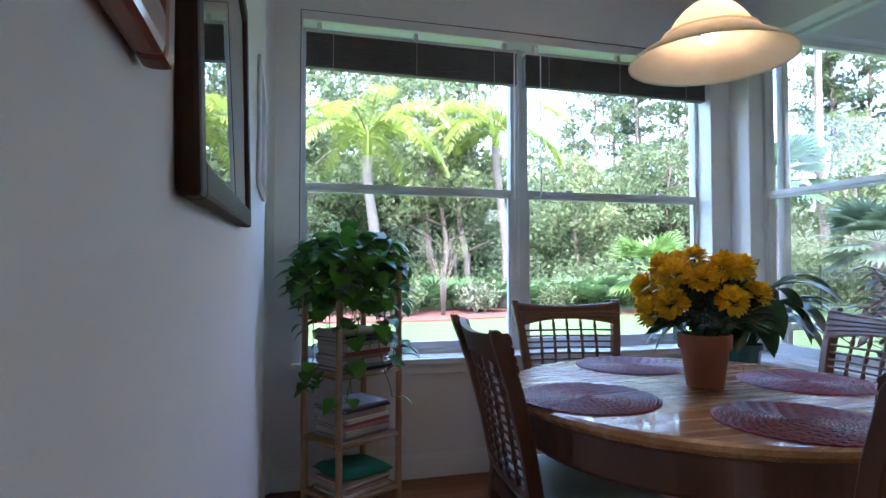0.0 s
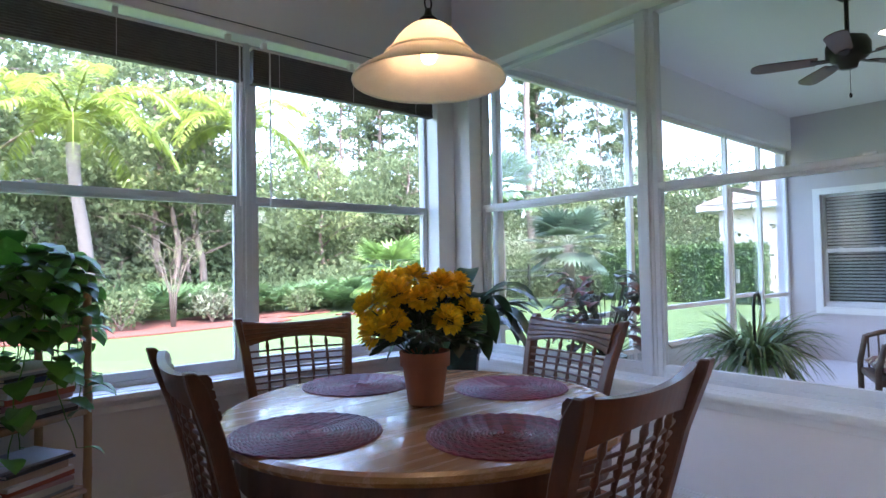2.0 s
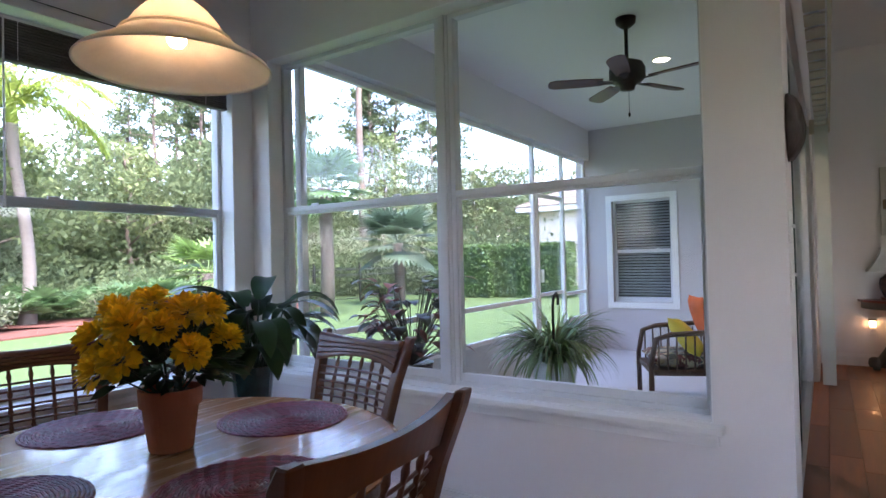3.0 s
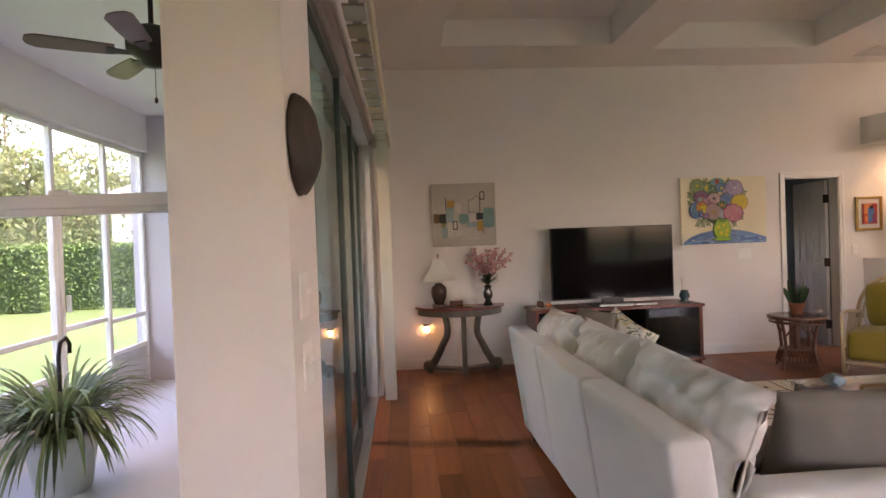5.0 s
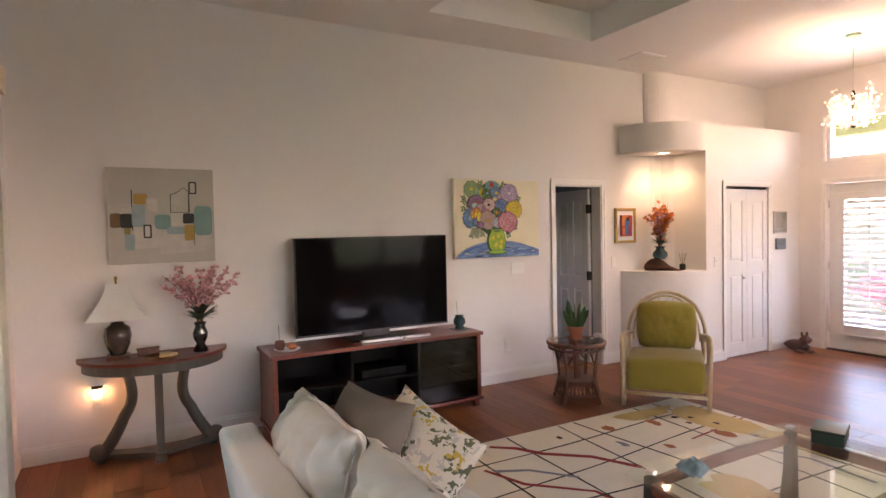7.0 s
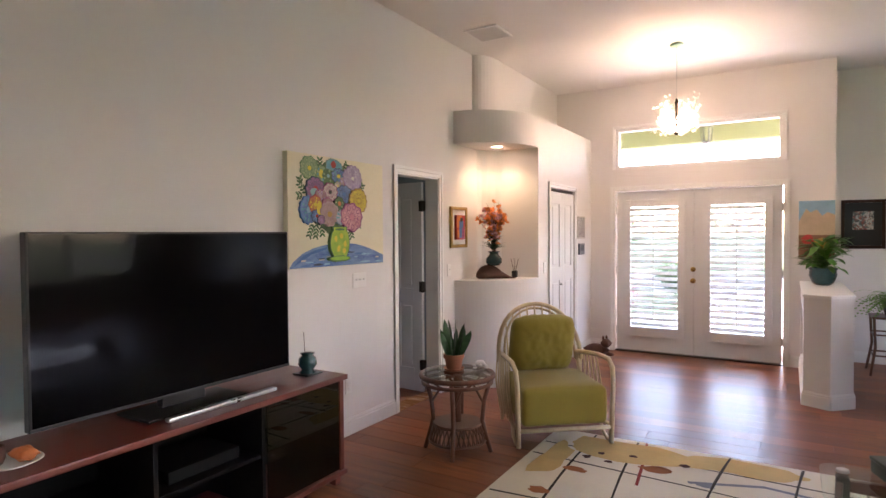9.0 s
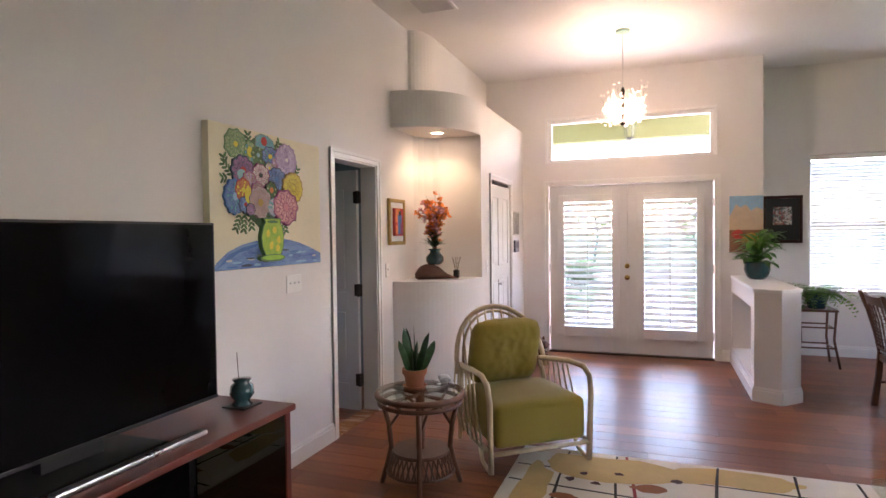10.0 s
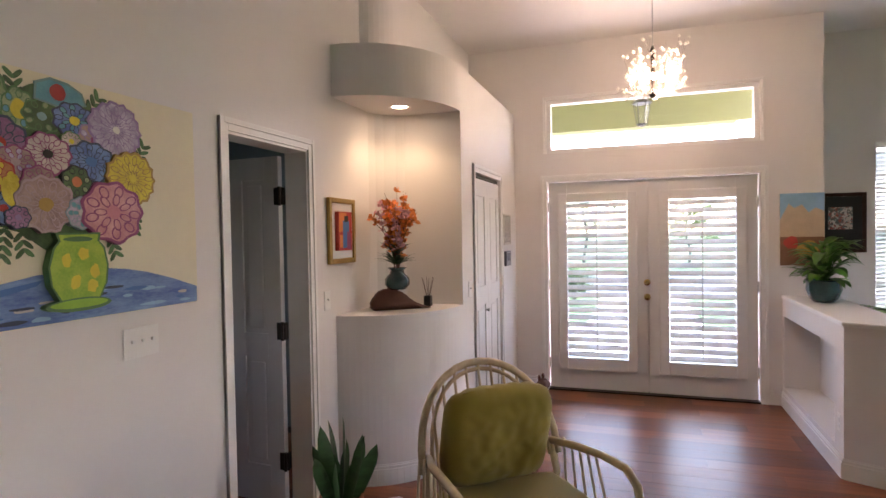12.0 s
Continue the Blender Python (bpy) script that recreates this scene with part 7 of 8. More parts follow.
# ---- entry and dining side ----
t = thing("chandelier", pose(6.16, -6.76, 0), "branching crystal chandelier with many small sparkling drops, lit", "chandelier")
part("canopy", lathebm([(0, CZ - 0.001), (0.065, CZ - 0.001), (0.065, CZ - 0.022), (0.02, CZ - 0.03), (0, CZ - 0.03)], 24), mat("pale_green_patina", (0.30, 0.50, 0.40), 0.4, 0.3), t)
part("stem", tubebm([(0, 0, CZ - 0.03), (0, 0, 2.86)], 0.004, 6), STEEL, t)
part("hub", lathebm([(0, 2.50), (0.015, 2.505), (0.03, 2.53), (0.016, 2.56), (0.014, 2.80), (0.022, 2.83), (0.008, 2.87), (0, 2.87)], 14), BRONZE, t, smooth=True)
CRYS = mat("clear_crystal", (0.88, 0.86, 0.82), 0.08, var=0.03, sub=0.55)
br, drops = B(), []
for k in range(44):
    a = k * 2.39996
    r = rnd(0.12, 0.26)
    z1 = 2.58 + rnd(0.02, 0.34) - r * 0.25
    p1 = Vector((r * math.cos(a), r * math.sin(a), z1))
    pts = [Vector((0, 0, 2.53 + 0.01 * (k % 5))), Vector((0.45 * r * math.cos(a), 0.45 * r * math.sin(a), 2.52)), Vector((0.85 * r * math.cos(a + .1), 0.85 * r * math.sin(a + .1), 2.56 + (z1 - 2.56) * 0.4)), p1]
    tube(br, pts, [0.003, 0.0026, 0.0022, 0.0016], 5)
    for i in range(5):
        q = pts[2].lerp(p1, rnd(0.1, 1.15)) + sphere_way() * 0.028
        tube(br, [pts[2].lerp(p1, 0.5), q], 0.001, 4)
        drops.append(q)
part("branches", br, mat("pale_silver_wire", (0.55, 0.52, 0.48), 0.3, 0.8), t, kind="stuff")
me = None
for k, q in enumerate(drops):
    if me is None:
        bm = B()
        bmesh.ops.create_icosphere(bm, subdivisions=1, radius=0.0115)
        o = part("crystal_drop", bm, CRYS, t)
        me = o.data
    else:
        o = new("crystal_drop", me)
        o.parent = t
    o.location = q
BULB = glow("warm_bulb", (1.0, 0.84, 0.62), 5)
for k in range(12):
    a = k * math.tau / 12
    o = part("bulb", lathebm([(0, -0.02), (0.008, -0.015), (0.010, 0.0), (0.006, 0.022), (0, 0.03)], 10, ((0.07 + 0.07 * (k % 2)) * math.cos(a), (0.07 + 0.07 * (k % 2)) * math.sin(a), 2.615 + 0.03 * (k % 3))), BULB, t, smooth=True)
    o.visible_shadow = False

# half wall with an open recess
HX0, HX1, HYE = 4.70, 5.07, -6.74
t = None
bm = B()
box(bm, HX0, HX1, FY, -8.09, 0, 0.95)
box(bm, HX0, HX1, -8.09, -6.72, 0, 0.17)
box(bm, HX0, HX1, -8.09, -6.72, 0.80, 0.95)
box(bm, HX0, HX0 + 0.10, -8.09, -6.72, 0.17, 0.80)
prism(bm, [(HX0, -6.72), (HX1, -6.72), (HX1, -6.545), (4.875, -6.45), (HX0, -6.62)], 0, 0.95)
struct("half_wall", bm, WALL, "low cream half wall with an open recess and angled end")
bm = prism(B(), [(HX0 - 0.012, FY), (HX1 + 0.012, FY), (HX1 + 0.012, -6.54), (4.875, -6.435), (HX0 - 0.012, -6.612)], 0.951, 0.978)
bmesh.ops.bevel(bm, geom=bm.edges[:], offset=0.006, segments=2, affect='EDGES')
struct("half_wall_cap", bm, WHITE, "white cap on the half wall")
bm = B()
for s in ((HX1, FY, HX1, -6.545), (HX1, -6.545, 4.875, -6.45), (4.875, -6.45, HX0, -6.62), (HX0, -6.62, HX0, FY)):
    board(bm, *s, -1)
struct("baseboard", bm, WHITE, "white baseboard round the half wall")
tagged(part("black_panel", boxbm(HX1 - 0.06, HX1 - 0.045, -6.79, -6.725, 0.172, 0.60, 0.002), BLACK, None), "narrow black panel standing in the half wall recess", "panel")
wall_switch(pose(HX1 - 0.004, -6.63, 0.33, 0, 0, 90), 1, "white outlet on the half wall", "outlet")


def bushy(name, m, pot, pm, label, n, lng, wd, leafm, spread=1.0, droop=1.2, z=0.12, stems=True, rise=0.8):
    t = thing(name, m, label, "potted plant")
    part("pot", lathebm(pot, 26), pm, t, smooth=True)
    bm = B()
    for k in range(n):
        a = rnd(0, math.tau)
        h = rnd(0.0, lng[1] * rise)
        b0 = Vector((0.02 * math.cos(a), 0.02 * math.sin(a), z))
        b1 = Vector((rnd(0.02, 0.08) * math.cos(a) * spread, rnd(0.02, 0.08) * math.sin(a) * spread, z + h))
        if stems:
            tube(bm, [b0, b1], 0.003, 4)
        blade(bm, b1 if stems else b0, (math.cos(a) * spread, math.sin(a) * spread, rnd(0.2, 1.3)), (0, 0, 1), rnd(*lng), rnd(*wd), rnd(droop * 0.6, droop * 1.4), 6, 0.2)
    part("leaves", bm, leafm, t, kind="stuff", smooth=True)
    return t


bushy("half_wall_plant", pose(4.885, -7.66, 0.978), [(0, 0), (0.07, 0), (0.10, 0.03), (0.125, 0.10), (0.12, 0.155), (0.13, 0.165), (0.128, 0.18), (0.112, 0.175), (0.105, 0.15), (0, 0.15)], GLAZE, "green leafy plant in a dark teal pot on the half wall", 84, (0.15, 0.26), (0.055, 0.08), LEAF, 1.0, 1.3, 0.15, True, 1.2)
# fern on a bamboo stand
t = thing("plant_stand", pose(4.24, -8.28, 0), "dark bamboo plant stand by the dining window", "plant stand")
part("top", boxbm(-0.19, 0.19, -0.19, 0.19, 0.60, 0.625, 0.006), BROWNRATTAN, t)
for sx in (-1, 1):
    for sy in (-1, 1):
        part("leg", tubebm([(sx * 0.20, sy * 0.20, 0), (sx * 0.155, sy * 0.155, 0.3), (sx * 0.17, sy * 0.17, 0.60)], 0.013, 8), BROWNRATTAN, t, smooth=True)
for z in (0.2, 0.42):
    for sx in (-1, 1):
        part("rail", tubebm([(sx * 0.165, -0.165, z), (sx * 0.165, 0.165, z)], 0.009, 6), BROWNRATTAN, t)
        part("rail", tubebm([(-0.165, sx * 0.165, z + 0.012), (0.165, sx * 0.165, z + 0.012)], 0.009, 6), BROWNRATTAN, t)
t = thing("fern", pose(4.22, -8.26, 0.626), "feathery green fern in a dark pot on a stand", "potted plant")
part("pot", lathebm([(0, 0), (0.08, 0), (0.12, 0.15), (0.115, 0.16), (0.10, 0.14), (0, 0.14)], 22), GLAZE, t)
bm = B()
for k in range(110):
    a, l = rnd(0, math.tau), rnd(0.26, 0.54)
    w = Vector((math.cos(a), math.sin(a), rnd(0.4, 1.6))).normalized()
    p = Vector((0, 0, 0.14))
    for i in range(11):
        w = (w + Vector((0, 0, -0.17))).normalized()
        q = p + w * l / 11
        sd = w.cross(Vector((0, 0, 1)))
        for s in (-1, 1):
            blade(bm, p, sd * s + w * 0.5, (0, 0, 1), 0.075 * (1 - i / 13), 0.02, 0.4, 2)
        p = q
part("fronds", bm, mat("fern_leaf", (0.13, 0.30, 0.05), 0.6, var=0.3, scale=10, rand=0.35, sub=0.5), t, kind="stuff")

# pictures by the entry
t, y = canvas(pose(4.927, FY + 0.002, 1.24, 0, 0, 180), 0.34, 0.63, P["white"], "tall canvas of pale ruins under a blue sky", 0.03)
daub(t, y, rect(-0.168, 0.168, 0.36, 0.628, 0), P["sky"])
daub(t, y, [(-0.168, 0.25), (0.168, 0.25), (0.168, 0.47), (0.1, 0.50), (0.05, 0.46), (0.0, 0.53), (-0.06, 0.50), (-0.1, 0.54), (-0.168, 0.40)], paint("sand", (0.55, 0.42, 0.30)))
daub(t, y, rect(-0.168, 0.168, 0.002, 0.25, 0), paint("brown", (0.22, 0.10, 0.05)))
daub(t, y, blot(0.05, 0.14, 0.09, 0.07, 16, 0.3), P["ochre"])
daub(t, y, blot(-0.08, 0.2, 0.06, 0.05, 16, 0.3), P["red"])
t = framed("framed_picture", 0.42, 0.565, pose(4.455, DY + 0.002, 1.328, 0, 0, 180), DARKFRAME, "dark framed picture with a wide black mount", voro("figured_print", [(0.5, 0.46, 0.38), (0.3, 0.08, 0.06), (0.1, 0.1, 0.09), (0.55, 0.5, 0.45), (0.12, 0.2, 0.2)], 40), 0.035, 0.025, 0.0, False)
bm = B()
for a in ((-0.175, -0.10, 0.036, 0.529), (0.10, 0.175, 0.036, 0.529), (-0.10, 0.10, 0.43, 0.529), (-0.10, 0.10, 0.036, 0.22)):
    box(bm, a[0], a[1], -0.0155, -0.0115, a[2], a[3])
part("mount", bm, BLACK, t, "wide black mount")
framed("framed_picture", 0.28, 0.28, pose(KX - 0.002, -7.70, 1.46, 0, 0, -90), mat("silver_frame", (0.55, 0.52, 0.47), 0.4, 0.2), "small print in a thin silver frame by the closet", voro("sketch_print", [(0.65, 0.62, 0.55), (0.6, 0.58, 0.5), (0.4, 0.4, 0.32)], 20), 0.016, 0.018, 0.06)
t = thing("alarm_keypad", pose(KX - 0.001, -7.71, 1.26, 0, 0, -90), "grey alarm keypad on the wall by the closet", "keypad")
part("housing", boxbm(-0.10, 0.10, -0.025, 0, 0, 0.14, 0.008), mat("grey_plastic", (0.12, 0.13, 0.15), 0.4), t)
part("screen", boxbm(-0.07, 0.07, -0.027, -0.0251, 0.05, 0.12, 0.001), mat("dim_grey_display", (0.16, 0.17, 0.19), 0.25), t)
# carved animal by the doors
t = thing("carved_animal", pose(7.24, -7.72, 0.001, 0, 0, 160), "small dark brown carved wooden animal lying on the floor", "sculpture")
bm = B()
cushion(bm, 0.30, 0.14, 0.14, pose(0, 0, 0.075), 12, 2.4, 0.006)
cushion(bm, 0.11, 0.10, 0.11, pose(0.14, 0, 0.17), 10, 2.3, 0.004, 0.04, 2)
for s in (-1, 1):
    cushion(bm, 0.03, 0.02, 0.06, pose(0.12, s * 0.035, 0.235), 6, 2.2, 0)
    cushion(bm, 0.14, 0.05, 0.045, pose(0.13, s * 0.06, 0.024), 8, 2.4, 0.002)
cushion(bm, 0.10, 0.03, 0.03, pose(-0.17, 0, 0.05, 0, 30, 0), 6, 2.3, 0)
part("carving", bm, ROCK, t, smooth=True)

# formal dining set
t = thing("formal_table", pose(3.0, -6.55, 0), "dark wooden dining table in the front room", "table")
part("tabletop", boxbm(-0.85, 0.85, -0.5, 0.5, 0.715, 0.75, 0.01), CHERRY, t)
part("apron", boxbm(-0.76, 0.76, -0.42, 0.42, 0.63, 0.714), CHERRY, t)
for sx in (-1, 1):
    for sy in (-1, 1):
        part("leg", tubebm([(sx * 0.74, sy * 0.40, 0), (sx * 0.74, sy * 0.40, 0.2), (sx * 0.74, sy * 0.40, 0.63)], [0.022, 0.03, 0.035], 10), CHERRY, t)
for x, y, r in ((4.18, -6.5, 90), (2.6, -7.35, 0), (3.4, -7.35, 0), (2.6, -5.75, 180), (3.4, -5.75, 180), (1.82, -6.55, -90)):
    c = copy_thing(dc, pose(x, y, 0, 0, 0, r))
    tagged(c, "dark-stained wooden chair at the front room table", "chair", "chairs round the formal table")


# ---- screened porch ----
struct("porch_floor", boxbm(EX + 0.2, LX, SY + 0.2, LY + 0.12, -0.20, -0.03), mat("pale_porch_coating", (0.62, 0.60, 0.61), 0.6, var=0.05, scale=2.5, bump=0.15), "pale painted concrete porch floor")
struct("porch_ceiling", boxbm(EX + 0.2, LX + 0.2, SY + 0.2, LY + 0.2, LZ, LZ + 0.12), mat("porch_ceiling_paint", (0.84, 0.83, 0.82), 0.8, var=0.02, scale=2, bump=0.15), "white porch ceiling")
bm = B()
box(bm, LX, LX + 0.2, SY + 0.2, 1.76, -0.2, LZ)
box(bm, LX, LX + 0.2, 2.53, LY + 0.2, -0.2, LZ)
box(bm, LX, LX + 0.2, 1.76, 2.53, -0.2, 0.61)
box(bm, LX, LX + 0.2, 1.76, 2.53, 1.98, LZ)
struct("porch_wall", bm, STUCCO, "white stucco porch wall with a window")
struct("porch_beam", boxbm(EX + 0.2, LX, LY, LY + 0.2, 2.585, LZ), bpy.data.materials["porch_ceiling_paint"], "white porch beam above the screens")
sash_window("window_5", 0.77, 0.61, 1.98, 1.30, pose(LX + 0.05, 2.53, 0, 0, 0, -90), units=1, label="white porch window with shade-toned blinds inside")
bm = B()
for a in ((1.68, 1.76, 0.53, 2.06), (2.53, 2.61, 0.53, 2.06), (1.76, 2.53, 1.98, 2.06), (1.76, 2.53, 0.53, 0.61)):
    box(bm, LX - 0.02, LX - 0.001, a[0], a[1], a[2], a[3], 0.004)
struct("trim", bm, WHITE, "white trim round the porch window")
# slat grey is lowered to carry the shade behind the glass
bl = thing("window_blind", pose(LX + 0.14, 1.77, 0), "slatted blind behind the porch window, darkened for indoor shade", "blind")
me = None
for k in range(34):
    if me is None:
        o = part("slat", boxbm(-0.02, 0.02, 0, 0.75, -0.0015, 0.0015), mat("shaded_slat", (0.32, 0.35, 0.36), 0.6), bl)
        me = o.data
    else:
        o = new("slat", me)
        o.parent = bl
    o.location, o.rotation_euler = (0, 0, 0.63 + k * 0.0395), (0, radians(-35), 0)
# near-black sheet added behind the slats in place of the room's darkness
struct("wall_behind_blind", boxbm(LX + 0.21, LX + 0.25, 1.7, 2.6, 0.5, 2.1), mat("dark_interior", (0.03, 0.035, 0.035), 0.9), "dark sheet standing in for the unlit room behind the porch window")
t = thing("porch_screen", pose(0, 0, 0), "white aluminium screen frame round the porch", "screen wall", kind="structure")
for x in (3.05, 4.69, 6.58, 7.46, 8.26):
    part("post", boxbm(x - 0.025, x + 0.025, LY + 0.06, LY + 0.11, -0.03, 2.584, 0.003), WHITE, t)
for z, a, b in ((0.76, 3.075, 6.555), (0.42, 3.075, 6.555), (0.76, 7.485, 8.235), (0.42, 7.485, 8.235), (0.80, 6.605, 7.435), (1.98, 6.605, 7.435), (2.555, 3.075, 8.235)):
    part("rail", boxbm(a, b, LY + 0.065, LY + 0.105, z - 0.022, z + 0.022, 0.003), WHITE, t)
for a, b in ((3.075, 6.555), (7.485, 8.235)):
    part("kick_plate", boxbm(a, b, LY + 0.08, LY + 0.088, -0.03, 0.398), mat("grey_kick_plate", (0.55, 0.56, 0.56), 0.5) if a < 4 else bpy.data.materials["grey_kick_plate"], t)
MESH = glass("insect_screen_mesh", (0.84, 0.85, 0.85), 0.0)
for a, b in ((3.075, 4.665), (4.715, 6.555), (6.605, 7.435), (7.485, 8.235)):
    part("screen_mesh", boxbm(a, b, LY + 0.0895, LY + 0.0905, 0.40, 2.53), MESH, t)
for x in (6.63, 7.41):
    part("door_stile", boxbm(x - 0.022, x + 0.022, LY + 0.04, LY + 0.064, 0.0, 1.97, 0.003), WHITE, t)
part("door_handle", boxbm(6.66, 6.68, LY + 0.0, LY + 0.04, 0.95, 1.10, 0.004), STEEL, t)
part("door_kick", boxbm(6.655, 7.388, LY + 0.045, LY + 0.052, 0.0, 0.30), bpy.data.materials["grey_kick_plate"], t)
# ceiling fan
t = thing("ceiling_fan", pose(4.75, 1.28, 0), "dark bronze five-blade ceiling fan with a pull chain", "ceiling fan")
part("canopy", lathebm([(0, LZ - 0.001), (0.075, LZ - 0.001), (0.07, LZ - 0.04), (0.03, LZ - 0.075), (0, LZ - 0.075)], 24), BRONZE, t, smooth=True)
part("downrod", tubebm([(0, 0, LZ - 0.07), (0, 0, 2.66)], 0.014, 10), BRONZE, t)
part("motor", lathebm([(0, 2.70), (0.04, 2.69), (0.11, 2.66), (0.13, 2.62), (0.13, 2.55), (0.10, 2.52), (0.06, 2.50), (0.05, 2.465), (0, 2.46)], 28), BRONZE, t, smooth=True)
for k in range(5):
    a = radians(72 * k + 44)
    m = pose(0, 0, 2.535, 0, 0, math.degrees(a)) @ pose(0, 0, 0, 11, 0, 0)
    bm = prism(B(), [(0.18, -0.05), (0.36, -0.062), (0.53, -0.064), (0.57, -0.04), (0.58, 0.0), (0.57, 0.04), (0.53, 0.062), (0.36, 0.06), (0.18, 0.05)], -0.004, 0.004, m)
    bd = part("blade", bm, DARKOAK, t)
    part("blade_iron", prism(B(), [(0.09, -0.018), (0.22, -0.03), (0.22, 0.03), (0.09, 0.018)], -0.011, -0.005, m), BRONZE, bd)
part("pull_chain", tubebm([(0.03, 0, 2.47), (0.03, 0, 2.30)], 0.0018, 5), BRONZE, t)
part("pull_knob", lathebm([(0, 2.27), (0.008, 2.275), (0.01, 2.29), (0.004, 2.305), (0, 2.305)], 10, (0.03, 0, 0)), BRONZE, t)
t = thing("recessed_downlight", pose(5.86, 1.28, LZ), "round recessed downlight in the porch ceiling, lit", "downlight")
part("trim_ring", lathebm([(0.07, 0), (0.095, 0), (0.095, -0.006), (0.07, -0.006)], 28, close=False), WHITE, t)
part("lens", lathebm([(0, -0.003), (0.07, -0.003), (0.07, -0.001), (0, -0.001)], 24), bpy.data.materials["warm_lens"], t).visible_shadow = False
# spider plant with hook
t = thing("spider_plant", pose(5.24, 2.13, -0.029) @ Matrix.Scale(1.2, 4), "large spider plant in a hanging basket stood on the porch floor", "potted plant")
part("pot", lathebm([(0, 0), (0.13, 0), (0.17, 0.28), (0.165, 0.30), (0.15, 0.28), (0, 0.27)], 24), mat("pale_plastic_pot", (0.5, 0.52, 0.48), 0.5), t)
bm = B()
for k in range(330):
    a = rnd(0, math.tau)
    blade(bm, (rnd(0, .1) * math.cos(a), rnd(0, .1) * math.sin(a), 0.28), (math.cos(a), math.sin(a), rnd(0.7, 3.6)), (0, 0, 1), rnd(0.34, 0.64), rnd(0.016, 0.026), rnd(1.6, 3.4), 8, 0.25)
part("leaves", bm, mat("spider_plant_leaf", (0.15, 0.22, 0.09), 0.45, var=0.3, scale=8, rand=0.5, sub=0.3), t, kind="stuff")
part("hook", tubebm([(0, 0, 0.3), (0, 0, 0.70), (0.02, 0, 0.77), (0.07, 0, 0.79), (0.105, 0, 0.75), (0.10, 0, 0.70)], 0.011, 8), BLACK, t, smooth=True)
# caladium by the window
t = thing("caladium", pose(3.42, 2.33, -0.03), "dark red-leaved plant on a stand on the porch", "potted plant")
part("stand", lathebm([(0, 0), (0.15, 0), (0.15, 0.03), (0.04, 0.06), (0.04, 0.36), (0.14, 0.40), (0.14, 0.42), (0, 0.42)], 20), BLACK, t)
part("pot", lathebm([(0, 0.42), (0.10, 0.42), (0.14, 0.62), (0.12, 0.62), (0, 0.60)], 20), BLACK, t)
g1, g2 = B(), B()
for k in range(110):
    a = rnd(0, math.tau)
    p = Vector((rnd(0.05, .33) * math.cos(a), rnd(0.05, .33) * math.sin(a), 0.68 + rnd(0, 0.48)))
    tube(g1, [(0, 0, 0.6), p], 0.0028, 4)
    blade(g2 if k % 2 else g1, p, (math.cos(a), math.sin(a), rnd(-0.2, 0.6)), (0, 0, 1), rnd(0.09, 0.16), rnd(0.07, 0.11), 1.2, 5, 0.2, heart)
part("leaves", g1, mat("dark_red_green_leaf", (0.05, 0.045, 0.03), 0.4, var=0.4, rand=0.4), t, kind="stuff")
part("red_leaves", g2, mat("dusky_red_leaf", (0.22, 0.06, 0.045), 0.5, var=0.4, rand=0.4, sub=0.2), t, kind="stuff")
# wicker chair
WICK = wood("dark_wicker", (0.07, 0.045, 0.03), (0.16, 0.10, 0.07), 0.5, 8, (3, 3, 3))
t = thing("wicker_chair", pose(5.74, 1.13, -0.03, 0, 0, 24), "dark wicker porch chair with patterned seat cushion", "armchair")
for s in (-1, 1):
    part("arm_pole", tubebm([(s * 0.30, 0.34, 0), (s * 0.31, 0.34, 0.38), (s * 0.32, 0.30, 0.58), (s * 0.33, 0.18, 0.62), (s * 0.33, -0.15, 0.64), (s * 0.28, -0.30, 0.70)], 0.022, 9), WICK, t, smooth=True)
    part("rear_leg", tubebm([(s * 0.27, -0.32, 0), (s * 0.27, -0.28, 0.4), (s * 0.28, -0.32, 0.72)], 0.02, 8), WICK, t)
    for k in range(8):
        part("side_cane", tubebm([(s * 0.31, 0.28 - k * 0.07, 0.32), (s * 0.325, 0.28 - k * 0.07, 0.61)], 0.008, 6), WICK, t)
bk = []
for k in range(15):
    a = math.pi * k / 14
    bk.append((0.31 * math.cos(a), -0.30 - 0.08 * math.sin(a), 0.62 + 0.38 * math.sin(a) ** 0.7))
part("back_hoop", tubebm(bk, 0.022, 9), WICK, t, smooth=True)
for k in range(15):
    x = -0.27 + k * 0.0386
    s = math.sqrt(max(0, 1 - (x / 0.31) ** 2))
    part("back_cane", tubebm([(x * 0.9, -0.27, 0.34), (x, -0.30 - 0.08 * s, 0.62 + 0.38 * s ** 0.7)], 0.009, 6), WICK, t)
for k in range(9):
    z = 0.40 + k * 0.055
    part("weave", tubebm([(x, -0.275 - 0.06 * (1 - (x / .3) ** 2) * (z - 0.3), z) for x in (-0.28, -0.14, 0, 0.14, 0.28)], 0.007, 5), WICK, t)
part("seat_frame", boxbm(-0.31, 0.31, -0.28, 0.34, 0.28, 0.33, 0.012), WICK, t)
part("seat_cushion", cushion(B(), 0.58, 0.58, 0.12, pose(0, 0.03, 0.39), 12, 7, 0.004), voro("patterned_cushion", [(0.4, 0.35, 0.28), (0.15, 0.06, 0.05), (0.1, 0.12, 0.1), (0.5, 0.4, 0.25)], 22, 0.9), t, smooth=True)
